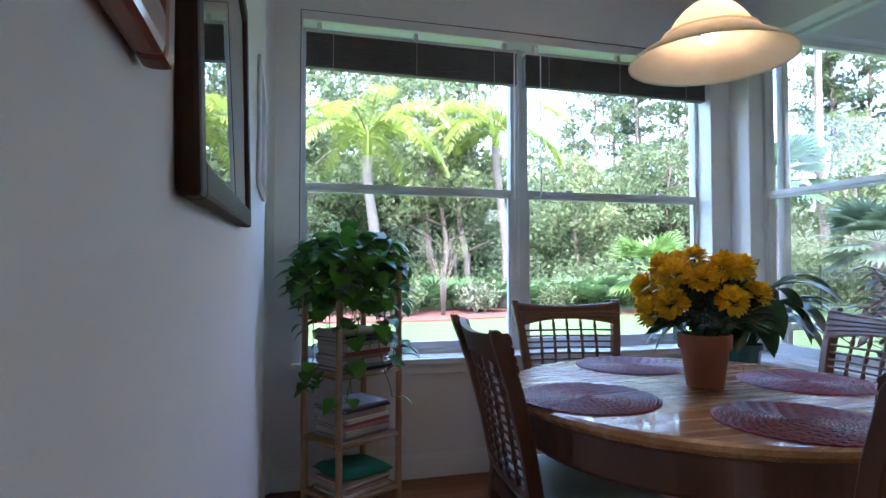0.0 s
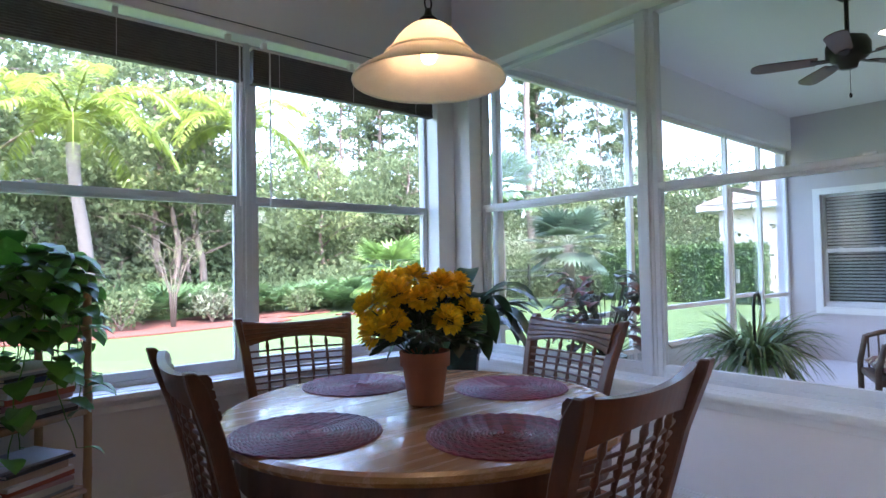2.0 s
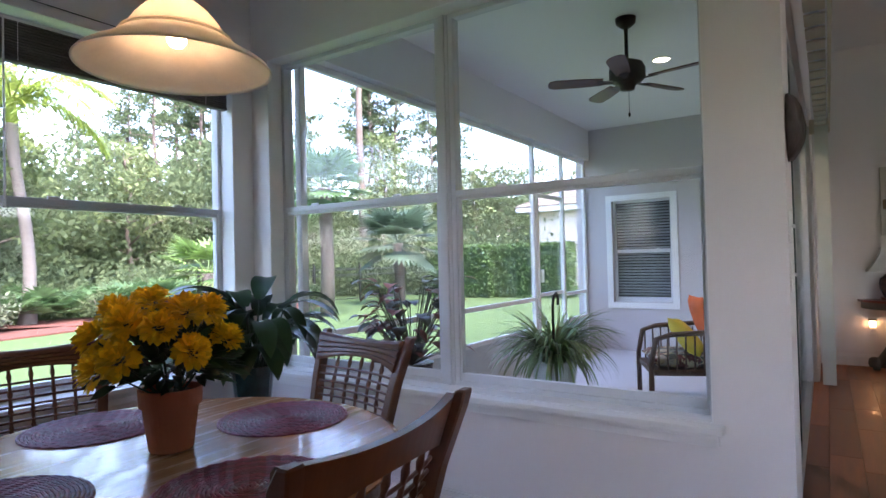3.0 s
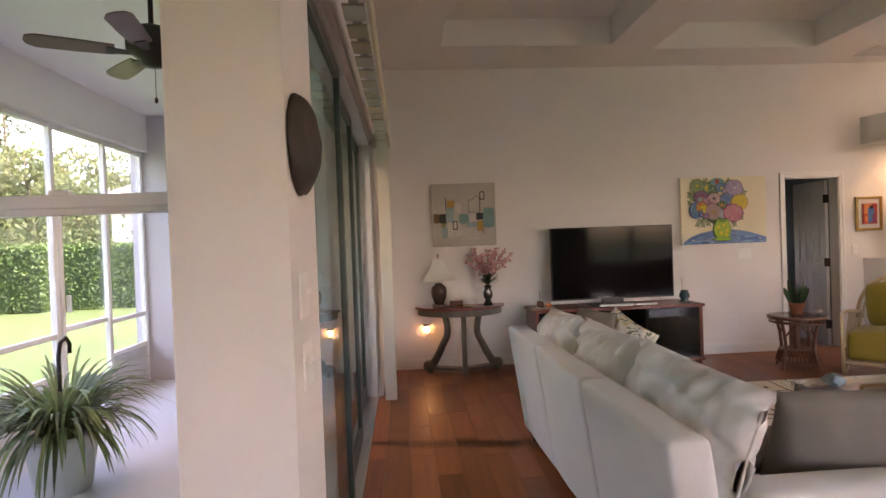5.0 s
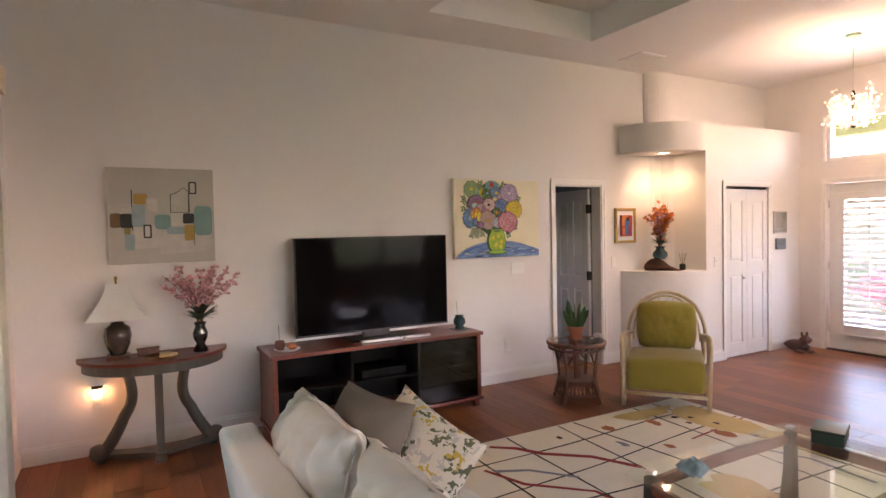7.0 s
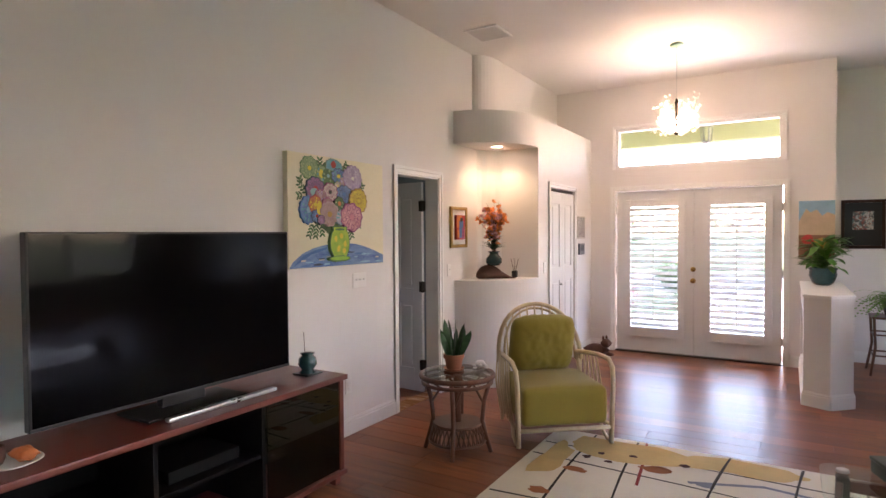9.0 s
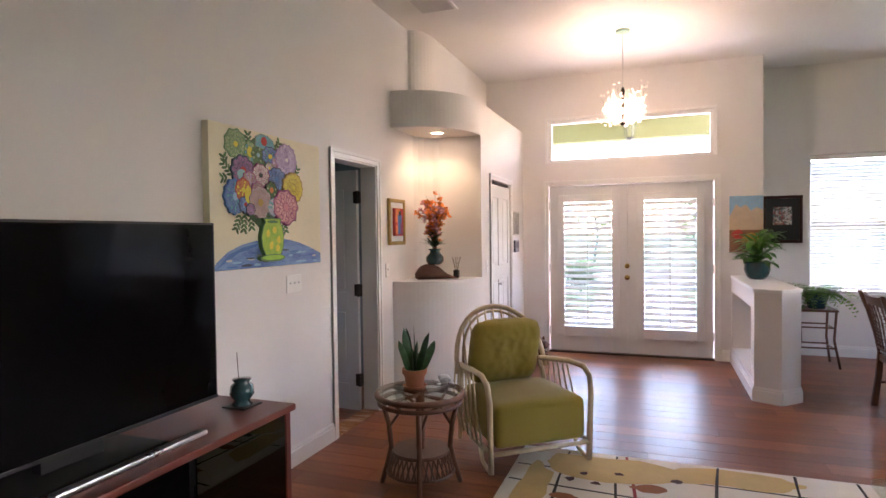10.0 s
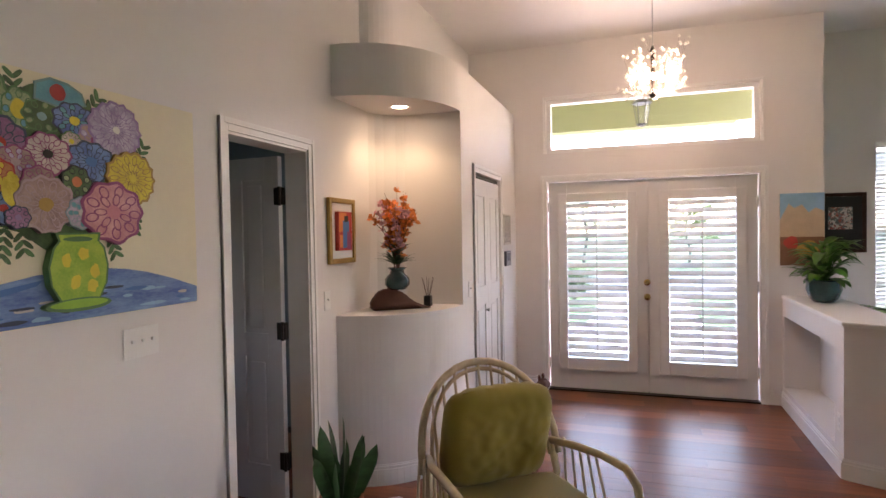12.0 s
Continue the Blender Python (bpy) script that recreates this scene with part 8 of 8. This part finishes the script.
for m, c, lab in ((pose(5.74, 1.13, -0.03, 0, 0, 24) @ pose(0.04, -0.17, 0.72, 72, 0, 5), (0.70, 0.16, 0.05), "bright orange pillow on the wicker chair"), (pose(5.74, 1.13, -0.03, 0, 0, 24) @ pose(-0.05, 0.0, 0.56, 52, 8, -20), (0.72, 0.55, 0.08), "yellow pillow on the wicker chair")):
    o = part("throw_pillow", cushion(B(), 0.40, 0.40, 0.14, None, 12, 3, 0.005, 0.07), mat("pillow_" + lab.split()[0], c, 0.9, bump=0.4), None, smooth=True)
    o.matrix_world = m
    tagged(o, lab, "pillow", "porch pillows")

# ---- front porch ----
struct("front_porch_floor", boxbm(4.0, 9.0, -12.2, FY - 0.2, -0.17, -0.02), CONC, "concrete front porch")
struct("front_porch_ceiling", boxbm(4.4, 9.0, -11.0, FY - 0.2, 3.5, 3.6), GREENPAINT, "olive green porch ceiling")
struct("front_porch_beam", boxbm(4.4, 9.0, -11.0, -10.7, 2.98, 3.5), GREENPAINT, "olive green porch beam")
for x in (4.9, 8.6):
    struct("porch_post", boxbm(x - 0.15, x + 0.15, -10.99, -10.71, -0.02, 2.98, 0.01), WHITE, "white porch post")
t = thing("porch_lantern", pose(6.22, -9.7, 0), "black hanging porch lantern seen through the transom", "lantern")
part("chain", tubebm([(0, 0, 3.16), (0, 0, 3.5)], 0.008, 6), BLACK, t)
part("cap", lathebm([(0, 3.17), (0.03, 3.16), (0.12, 3.09), (0.12, 3.08), (0, 3.08)], 6), BLACK, t)
part("glass", lathebm([(0.06, 2.84), (0.09, 3.08)], 6, close=False), PANE, t)
for k in range(6):
    a = k * math.tau / 6
    part("bar", tubebm([(0.06 * math.cos(a), 0.06 * math.sin(a), 2.84), (0.09 * math.cos(a), 0.09 * math.sin(a), 3.08)], 0.006, 5), BLACK, t)
part("base", lathebm([(0, 2.80), (0.05, 2.82), (0.07, 2.84), (0, 2.845)], 6), BLACK, t)
struct("road", boxbm(-40, 60, -26, -19, -0.169, -0.15), mat("grey_asphalt", (0.055, 0.055, 0.057), 0.9, var=0.15, scale=3, bump=0.4), "grey asphalt street")
struct("pavement", boxbm(5.2, 7.2, -19, -12.2, -0.169, -0.14), CONC, "concrete front walk")


# ---- garden ----
struct("ground", boxbm(-400, 400, -400, 400, -0.40, -0.17), LAWN, "mown green lawn")


def leaf_mesh(name, pts, size, mm, parent=None, flat=0.0):
    """Many small leaf blades at the given points, in one mesh."""
    n = len(pts)
    pts = np.asarray(pts, float)
    d = np.random.normal(size=(n, 3))
    d /= np.linalg.norm(d, axis=1)[:, None]
    e = np.random.normal(size=(n, 3))
    e[:, 2] *= 1 - flat
    e -= (e * d).sum(1)[:, None] * d
    e /= np.linalg.norm(e, axis=1)[:, None] + 1e-9
    s = size * np.random.uniform(0.6, 1.4, n)[:, None]
    v = np.stack([pts - d * s * 0.5, pts + e * s * 0.26 - d * s * 0.05, pts + d * s * 0.55, pts - e * s * 0.26 + d * s * 0.05], 1).reshape(-1, 3)
    me = bpy.data.meshes.new(name)
    me.from_pydata(v.tolist(), [], np.arange(4 * n).reshape(-1, 4).tolist())
    me.materials.append(mm)
    o = new(name, me)
    o.parent = parent
    return o


def clumps(centres, radii, per):
    """Points scattered in soft clumps, denser towards their skins."""
    out = []
    for c, r in zip(centres, radii):
        w = np.random.normal(size=(per, 3))
        w /= np.linalg.norm(w, axis=1)[:, None]
        out.append(np.asarray(c) + w * (np.random.uniform(0.25, 1, per) ** 0.5)[:, None] * np.asarray(r))
    return np.concatenate(out)


def tree(name, h, trunk_r, crown0, spread, n_limbs, per, leaf, mm, bark, label):
    t = thing(name, pose(0, 0, 0), label, "tree", "woodland trees")
    bm = B()
    lean = [Vector((0.15 * math.sin(k * 1.3 + h), 0.15 * math.cos(k * 0.9 + h), h * k / 8)) for k in range(9)]
    tube(bm, lean, [trunk_r * (1 - 0.085 * k) for k in range(9)], 8)
    cs, rs = [], []
    for k in range(n_limbs):
        u = crown0 + (1 - crown0) * (k + 0.5) / n_limbs
        i = min(7, int(u * 8))
        b = lean[i].lerp(lean[i + 1], u * 8 - i)
        a = k * 2.4 + rnd(-.4, .4)
        l = spread * (1.1 - 0.6 * (u - crown0) / (1 - crown0)) * rnd(0.6, 1.1)
        tip = b + Vector((math.cos(a) * l, math.sin(a) * l, l * rnd(0.1, 0.5)))
        tube(bm, [b, b.lerp(tip, 0.5) + Vector((0, 0, 0.1 * l)), tip], [trunk_r * 0.3, trunk_r * 0.2, trunk_r * 0.08], 5)
        for q in (0.55, 0.85, 1.05):
            cs.append(b.lerp(tip, q) + Vector((rnd(-.3, .3), rnd(-.3, .3), rnd(0, .5))))
            s = spread * rnd(0.22, 0.4)
            rs.append((s, s, s * 0.6))
    part("trunk", bm, bark, t, smooth=True)
    o = leaf_mesh("crown", clumps(cs, rs, per), leaf, mm, t)
    tagged(o, kind="stuff")
    return t


kinds = [tree("pine_tree", 13, 0.17, 0.55, 1.9, 13, 46, 0.25, WOODS, PINEBARK, "tall slim pine with open tufted crown"),
         tree("pine_tree", 16, 0.19, 0.6, 2.2, 14, 46, 0.26, WOODS, PINEBARK, "tall pine with a high thin crown"),
         tree("oak_tree", 7.5, 0.15, 0.3, 2.6, 15, 70, 0.21, WOODS, PINEBARK, "leafy green woodland oak"),
         tree("oak_tree", 6, 0.12, 0.25, 2.2, 14, 70, 0.20, WOODSPALE, PINEBARK, "yellow-green leafy woodland tree"),
         tree("oak_tree", 4.2, 0.09, 0.15, 1.9, 13, 75, 0.17, WOODS, PINEBARK, "low bushy woodland tree")]
home = [(4, 24), (9, 27), (6.5, 22), (13, 24), (1, 20.5)]
for k, (x, y) in zip(kinds, home):
    k.matrix_world = pose(x, y, -0.2)
rt = random.Random(7)
spots = []
for i in range(95):
    u = rt.uniform(0, 1)
    if u < 0.62:
        x, y = rt.uniform(-14, 26), rt.uniform(19, 44)
    else:
        a = radians(rt.uniform(18, 62))
        d = rt.uniform(26, 48)
        x, y = d * math.cos(a), d * math.sin(a)
    if y > 18.5 + max(0, x - 14) * -0.35 and not (x < 19 and y < 18.5) and not (20 < x < 34 and y < 14):
        spots.append((x, y))
for i, (x, y) in enumerate(spots):
    near = y < 26
    k = kinds[(2, 4, 3, 0, 2, 4, 1)[i % 7] if near else (0, 1, 2, 0, 3, 1, 2)[i % 7]]
    copy_thing(k, pose(x, y, -0.2, 0, 0, rt.uniform(0, 360)) @ Matrix.Scale(rt.uniform(0.8, 1.2), 4))
# undergrowth at the wood's edge
cs, rs = [], []
for i in range(260):
    x = rnd(-12, 24)
    y = rnd(17.4, 21) + max(0, x - 12) * -0.2
    s = rnd(0.5, 1.3)
    cs.append((x, y, s * 0.6 - 0.2))
    rs.append((s, s, s * rnd(0.8, 1.3)))
tagged(leaf_mesh("undergrowth", clumps(cs, rs, 160), 0.16, WOODS), "dense green undergrowth along the wood", "undergrowth", kind="stuff")
cs, rs = [], []
for i in range(150):
    a = radians(rnd(14, 48))
    d = rnd(24, 30)
    s = rnd(0.8, 2.0)
    cs.append((d * math.cos(a), d * math.sin(a), s * 0.7 - 0.2))
    rs.append((s, s, s * 1.2))
tagged(leaf_mesh("undergrowth", clumps(cs, rs, 150), 0.20, WOODS), "dense green undergrowth behind the fence", "undergrowth", kind="stuff")

cs, rs = [], []
for i in range(430):
    if i < 320:
        x, y = rnd(-18, 26), rnd(22.5, 33)
    else:
        a, d = radians(rnd(8, 55)), rnd(34, 44)
        x, y = d * math.cos(a), d * math.sin(a)
    s = rnd(1.2, 2.4)
    cs.append((x, y, rnd(0.0, 1.0) ** 1.4 * 5.6))
    rs.append((s, s, s * 0.9))
tagged(leaf_mesh("woodland_thicket", clumps(cs, rs, 470), 0.23, WOODS), "deep shaded woodland thicket behind the garden", "woods", kind="stuff")

cs, rs = [], []
for i in range(190):
    a, d = radians(rnd(5, 150)), rnd(46, 60)
    cs.append((d * math.cos(a), d * math.sin(a), rnd(0.0, 7.0)))
    rs.append((3.2, 3.2, 2.4))
tagged(leaf_mesh("distant_woods", clumps(cs, rs, 120), 0.8, WOODS), "distant hazy green treeline", "woods", kind="stuff")


def fan_leaf(bm, p, way, r, n=11):
    way = Vector(way).normalized()
    sd = way.cross(Vector((0, 0, 1)))
    sd = sd.normalized() if sd.length > 0.01 else Vector((1, 0, 0))
    for k in range(n):
        a = radians(-75 + 150 * k / (n - 1))
        blade(bm, p, way * math.cos(a) + sd * math.sin(a), sd.cross(way), r * (0.8 + 0.2 * math.cos(a)), r * 0.13, 0.5, 3, 0.1)


bm = B()
for i in range(85):
    x, y = rnd(0.5, 14), rnd(16.2, 18.4)
    for k in range(8):
        a = rnd(0, math.tau)
        l = rnd(0.4, 1.0)
        w = Vector((math.cos(a), math.sin(a), rnd(0.5, 1.6))).normalized()
        fan_leaf(bm, Vector((x, y, -0.15)) + w * l, w + Vector((0, 0, -0.2)), rnd(0.4, 0.6), 9)
tagged(part("saw_palmetto", bm, PALMETTO, None), "thicket of green saw palmetto fans", "palmetto", kind="stuff")


def feather_palm(x, y, h, lng, n, label, droop=0.9):
    t = thing("queen_palm", pose(x, y, -0.18), label, "palm tree")
    pts = [(0.12 * math.sin(k * 0.5), 0.05 * k, h * k / 10) for k in range(11)]
    part("trunk", tubebm(pts, [0.22, 0.18, 0.15, 0.145, 0.14, 0.14, 0.135, 0.13, 0.13, 0.14, 0.15], 12), PALEBARK, t, smooth=True)
    top = Vector(pts[-1])
    part("crown_shaft", tubebm([top, top + Vector((0, 0, 0.5)), top + Vector((0, 0, 0.9))], [0.15, 0.11, 0.05], 10), FROND, t, smooth=True)
    for k in range(n):
        a = k * 2.4
        el = 1.5 - 1.5 * k / n
        w = Vector((math.cos(a), math.sin(a), el)).normalized()
        p = top + Vector((0, 0, 0.55))
        bm, st = B(), [p.copy()]
        m = 30
        for i in range(m):
            w = (w + Vector((0, 0, -droop * 2.6 / m * (0.4 + i / m)))).normalized()
            p = p + w * lng / m
            st.append(p.copy())
            sd = w.cross(Vector((0, 0, 1)))
            sd = sd.normalized() if sd.length > .01 else Vector((1, 0, 0))
            if i > 2:
                ll = 0.62 * math.sin(math.pi * (0.12 + 0.86 * i / m)) ** 0.6
                for s in (-1, 1):
                    for e in (0.0, 0.5):
                        blade(bm, p - w * e * lng / m, sd * s + w * 0.55 + Vector((0, 0, rnd(-0.2, 0.35))), (0, 0, 1), ll * rnd(0.8, 1.1), 0.045, 1.2, 3, 0.1)
        tube(bm, st, [0.03 * (1 - 0.9 * i / m) for i in range(m + 1)], 5)
        part("frond", bm, FROND, t)
    return t


feather_palm(2.3, 15.0, 4.3, 2.7, 17, "queen palm with arching feathery yellow-green fronds")
feather_palm(6.75, 17.0, 5.2, 2.8, 16, "taller queen palm with drooping feathery fronds")


def fan_palm(x, y, h, r, n, label, mm):
    t = thing("fan_palm", pose(x, y, -0.18), label, "palm tree", "fan palms")
    part("trunk", tubebm([(0, 0, 0), (0.05, 0, h * 0.4), (0.02, 0.04, h)], [0.20, 0.17, 0.17], 12), BARK, t, smooth=True)
    for k in range(n):
        a, el = k * 2.4, 1.6 - 2.4 * k / n
        w = Vector((math.cos(a), math.sin(a), el)).normalized()
        bm = B()
        p = Vector((0, 0, h)) + w * r * 0.75
        tube(bm, [(0, 0, h), p], 0.015, 5)
        fan_leaf(bm, p, w, r, 15)
        part("fan_leaf", bm, mm, t)


fan_palm(11.4, 11.1, 3.4, 0.8, 26, "cabbage palm with a rough trunk and round fan crown", PALMETTO)
fan_palm(15.5, 11.9, 2.0, 1.0, 24, "blue-green fan palm beside the lawn", mat("blue_green_fan", (0.06, 0.10, 0.065), 0.5, var=0.2, rand=0.35, sub=0.3))
fan_palm(10.0, 14.2, 1.2, 0.85, 20, "small bright fan palm at the wood's edge", mat("bright_green_fan", (0.11, 0.19, 0.05), 0.5, var=0.25, rand=0.35, sub=0.35))

# mulch beds and shrubs
for cx, cy, rx, ry, s in ((2.6, 15.2, 4.6, 1.7, 1), (6.9, 16.6, 2.2, 1.2, 2), (-5.0, 15.9, 3.5, 1.6, 3), (12, 14.6, 3.5, 0.9, 4)):
    bm = B()
    prism(bm, blot(cx, cy, rx, ry, 40, 0.25, s), -0.172, -0.135)
    struct("mulch_bed", bm, MULCH, "red mulch bed at the edge of the lawn")
def shrub(x, y, s, mm, label):
    t = thing("shrub", pose(x, y, -0.15), label, "shrub", "garden shrubs")
    bm = B()
    for k in range(7):
        a = k * 0.9
        tube(bm, [(0, 0, 0), (0.4 * s * math.cos(a), 0.4 * s * math.sin(a), 0.7 * s)], 0.012, 4)
    part("stems", bm, PINEBARK, t)
    o = leaf_mesh("leaves", clumps([(rnd(-.35, .35) * s, rnd(-.35, .35) * s, s * rnd(0.35, 0.75)) for _ in range(14)], [(0.4 * s, 0.4 * s, 0.36 * s)] * 14, 70), 0.10, mm, t)
    tagged(o, kind="stuff")


GREYGREEN = mat("grey_green_leaf", (0.10, 0.12, 0.07), 0.7, var=0.25, rand=0.4, sub=0.3)
for x, y, s, mm in ((5.2, 15.3, 1.0, GREYGREEN), (3.0, 14.7, 1.05, WOODS), (1.2, 15.6, 1.2, WOODS), (-1.2, 16.2, 1.1, GREYGREEN), (8.2, 16.2, 0.8, WOODS), (13.6, 14.4, 0.9, GREYGREEN), (12.3, 12.6, 0.8, WOODS)):
    shrub(x, y, s, mm, "rounded garden shrub in a mulch bed")
t = thing("crepe_myrtle", pose(4.1, 14.7, -0.15) @ Matrix.Scale(0.72, 4), "slender multi-stemmed young tree with bare branches", "tree")
bm, tips = B(), []
for k in range(6):
    a = k * 1.05
    p = [Vector((0.05 * math.cos(a), 0.05 * math.sin(a), 0)), Vector((0.11 * math.cos(a), 0.11 * math.sin(a), 1.1)), Vector((0.42 * math.cos(a), 0.42 * math.sin(a), 2.1))]
    tube(bm, p, [0.028, 0.02, 0.011], 6)
    for q in range(5):
        e = p[2] + Vector((math.cos(a + rnd(-1, 1)) * rnd(.3, .9), math.sin(a + rnd(-1, 1)) * rnd(.3, .9), rnd(0.3, 1.0)))
        b = p[1].lerp(p[2], rnd(0.5, 1))
        tube(bm, [b, b.lerp(e, 0.5) + Vector((0, 0, .05)), e], [0.008, 0.005, 0.0025], 5)
        tips += [b.lerp(e, 0.7), e]
part("stems", bm, mat("pale_bark", (0.09, 0.07, 0.055), 0.8, var=0.2), t, smooth=True)
tagged(leaf_mesh("leaves", clumps(tips, [(0.3, 0.3, 0.25)] * len(tips), 6), 0.08, WOODSPALE, t), kind="stuff")

# fence, hedges, neighbour's house
t = thing("garden_fence", pose(0, 0, 0), "black metal picket fence behind the lawn", "fence")
f0, f1 = Vector((10.5, 15.4, -0.17)), Vector((24, 12.9, -0.17))
for k in range(8):
    p = f0.lerp(f1, k / 7)
    part("post", boxbm(p.x - 0.03, p.x + 0.03, p.y - 0.03, p.y + 0.03, -0.17, 1.2, 0.004), BLACK, t)
for z in (0.0, 0.85, 1.05):
    part("rail", tubebm([f0 + Vector((0, 0, z + 0.1)), f1 + Vector((0, 0, z + 0.1))], 0.018, 5), BLACK, t)
bm = B()
for k in range(125):
    p = f0.lerp(f1, k / 124)
    tube(bm, [p + Vector((0, 0, 0.05)), p + Vector((0, 0, 1.25))], 0.010, 4)
part("pickets", bm, BLACK, t, kind="stuff")
HEDGE = mat("hedge_leaf", (0.06, 0.12, 0.03), 0.55, var=0.3, rand=0.45, sub=0.25)
for x0, x1, y0, y1, h in ((18.5, 19.3, 10.2, 12.7, 1.75), (18.9, 19.7, 7.4, 10.0, 1.75)):
    t = thing("clipped_hedge", pose(0, 0, 0), "square clipped green garden hedge", "hedge", "clipped hedges")
    part("branches", boxbm(x0 + 0.12, x1 - 0.12, y0 + 0.12, y1 - 0.12, -0.17, h - 0.12), DARKLEAF, t)
    q = np.random.uniform(0, 1, (9000, 3))
    ax = np.random.randint(0, 3, 9000)
    q[np.arange(9000), ax] = np.round(q[np.arange(9000), ax])
    q = np.array([x0, y0, -0.15]) + q * np.array([x1 - x0, y1 - y0, h + 0.1]) + np.random.normal(0, 0.035, (9000, 3))
    tagged(leaf_mesh("leaves", q, 0.10, HEDGE, t), kind="stuff")
t = thing("neighbour_house", pose(0, 0, 0), "cream stucco house with a brown shingle hip roof", "house")
part("wall", boxbm(22.6, 34, -2, 10.2, -0.2, 3.1), mat("cream_stucco", (0.66, 0.60, 0.52), 0.9, var=0.05, bump=0.4), t)
part("fascia", boxbm(22.0, 34.6, -2.6, 10.8, 3.1, 3.32, 0.01), WHITE, t)
bm = B()
lo = [bm.verts.new(v) for v in ((21.95, -2.65, 3.321), (34.65, -2.65, 3.321), (34.65, 10.85, 3.321), (21.95, 10.85, 3.321))]
hi = [bm.verts.new(v) for v in ((28.3, 3.6, 6.6), (28.3, 4.6, 6.6))]
bm.faces.new((lo[0], lo[1], hi[0]))
bm.faces.new((lo[1], lo[2], hi[1], hi[0]))
bm.faces.new((lo[2], lo[3], hi[1]))
bm.faces.new((lo[3], lo[0], hi[0], hi[1]))
bm.faces.new(lo[::-1])
rf = part("roof", bm, SHINGLE, t)
bm = B()
for k in range(22):
    u0 = k / 22
    x = 21.95 + (28.3 - 21.95) * u0
    z = 3.325 + (6.6 - 3.32) * u0
    y0, y1 = -2.65 + 6.25 * u0, 10.85 - 6.25 * u0
    tube(bm, [(x, y0, z), (x, y1, z)], 0.022, 4)
    y = 10.85 - 6.25 * u0
    tube(bm, [(x, y, z), (34.65 - (34.65 - 28.3) * u0, y, z)], 0.022, 4)
part("shingle_courses", bm, SHINGLE, rf, kind="stuff")
wn2 = part("window", boxbm(22.57, 22.6, 5.2, 6.4, 0.9, 2.2, 0.004), WHITE, t)
part("pane", boxbm(22.56, 22.569, 5.28, 6.32, 0.98, 2.12), SCREEN, wn2)
# front garden shrubs seen through the doors
PINKFLOWER = mat("pink_garden_flower", (0.55, 0.10, 0.14), 0.6, var=0.3, rand=0.3, sub=0.2)
for x, y, s, mm in ((8.5, -13, 0.9, PINKFLOWER), (4.2, -13.4, 0.9, PINKFLOWER), (9.8, -14, 1.1, WOODS), (3.0, -14.5, 1.2, WOODS), (7.8, -17, 0.9, WOODS), (1.5, -13, 1.3, WOODS)):
    shrub(x, y, s, mm, "flowering shrub in the front garden")
for x, y, k in ((9, -34, 2), (4, -33, 3), (-2, -36, 2), (14, -35, 3), (0, -17, 4), (-6, -20, 2), (20, -33, 2)):
    copy_thing(kinds[k], pose(x, y, -0.2, 0, 0, x * 40) @ Matrix.Scale(0.62, 4))


# ---- floor planks ----
PW = 0.165
LENS = (0.62, 0.93, 1.24)
plank_mesh = []
for L in LENS:
    bm = boxbm(0.0006, L - 0.0006, 0.0006, PW - 0.0006, -0.0135, 0.0)
    bmesh.ops.bevel(bm, geom=[e for e in bm.edges if all(v.co.z > -0.001 for v in e.verts)], offset=0.0012, segments=1, affect='EDGES')
    me = bpy.data.meshes.new("plank")
    bm.to_mesh(me)
    bm.free()
    me.materials.append(FLOORWOOD)
    plank_mesh.append(me)
floor_ob = bpy.data.objects["floor"]
rp = random.Random(3)
rest = bmesh.new()
count = 0
y = DY + 0.004
while y < NY:
    x0 = -1.6 if y < -0.9 else WX
    x1 = 4.75 if y + PW < FY else (EX - 0.002 if y > SY else TX + (2.2 if -6.45 < y < -3.8 else -0.002))
    x = x0 - rp.uniform(0, 0.9)
    while x < x1:
        i = rp.choice((0, 1, 1, 2, 2))
        L = LENS[i]
        if x + L > x0 and x + 0.05 < x1:
            if count < 300 and -5.4 < y < 0.2 and x > 2.4 and x0 <= x and x + L < x1 + 0.1:
                o = new("plank", plank_mesh[i])
                o.parent = floor_ob
                o.location = (x, y, 0)
                count += 1
            else:
                a, b = max(x, x0), min(x + L, x1)
                if b - a > 0.03:
                    box(rest, a + 0.0006, b - 0.0006, y + 0.0006, min(y + PW, NY) - 0.0006, -0.0135, 0.0)
        x += L
    y += PW
me = bpy.data.meshes.new("planks_beyond")
rest.to_mesh(me)
rest.free()
me.materials.append(FLOORWOOD)
o = new("planks_beyond", me)
o.parent = floor_ob
tagged(o, kind="stuff")
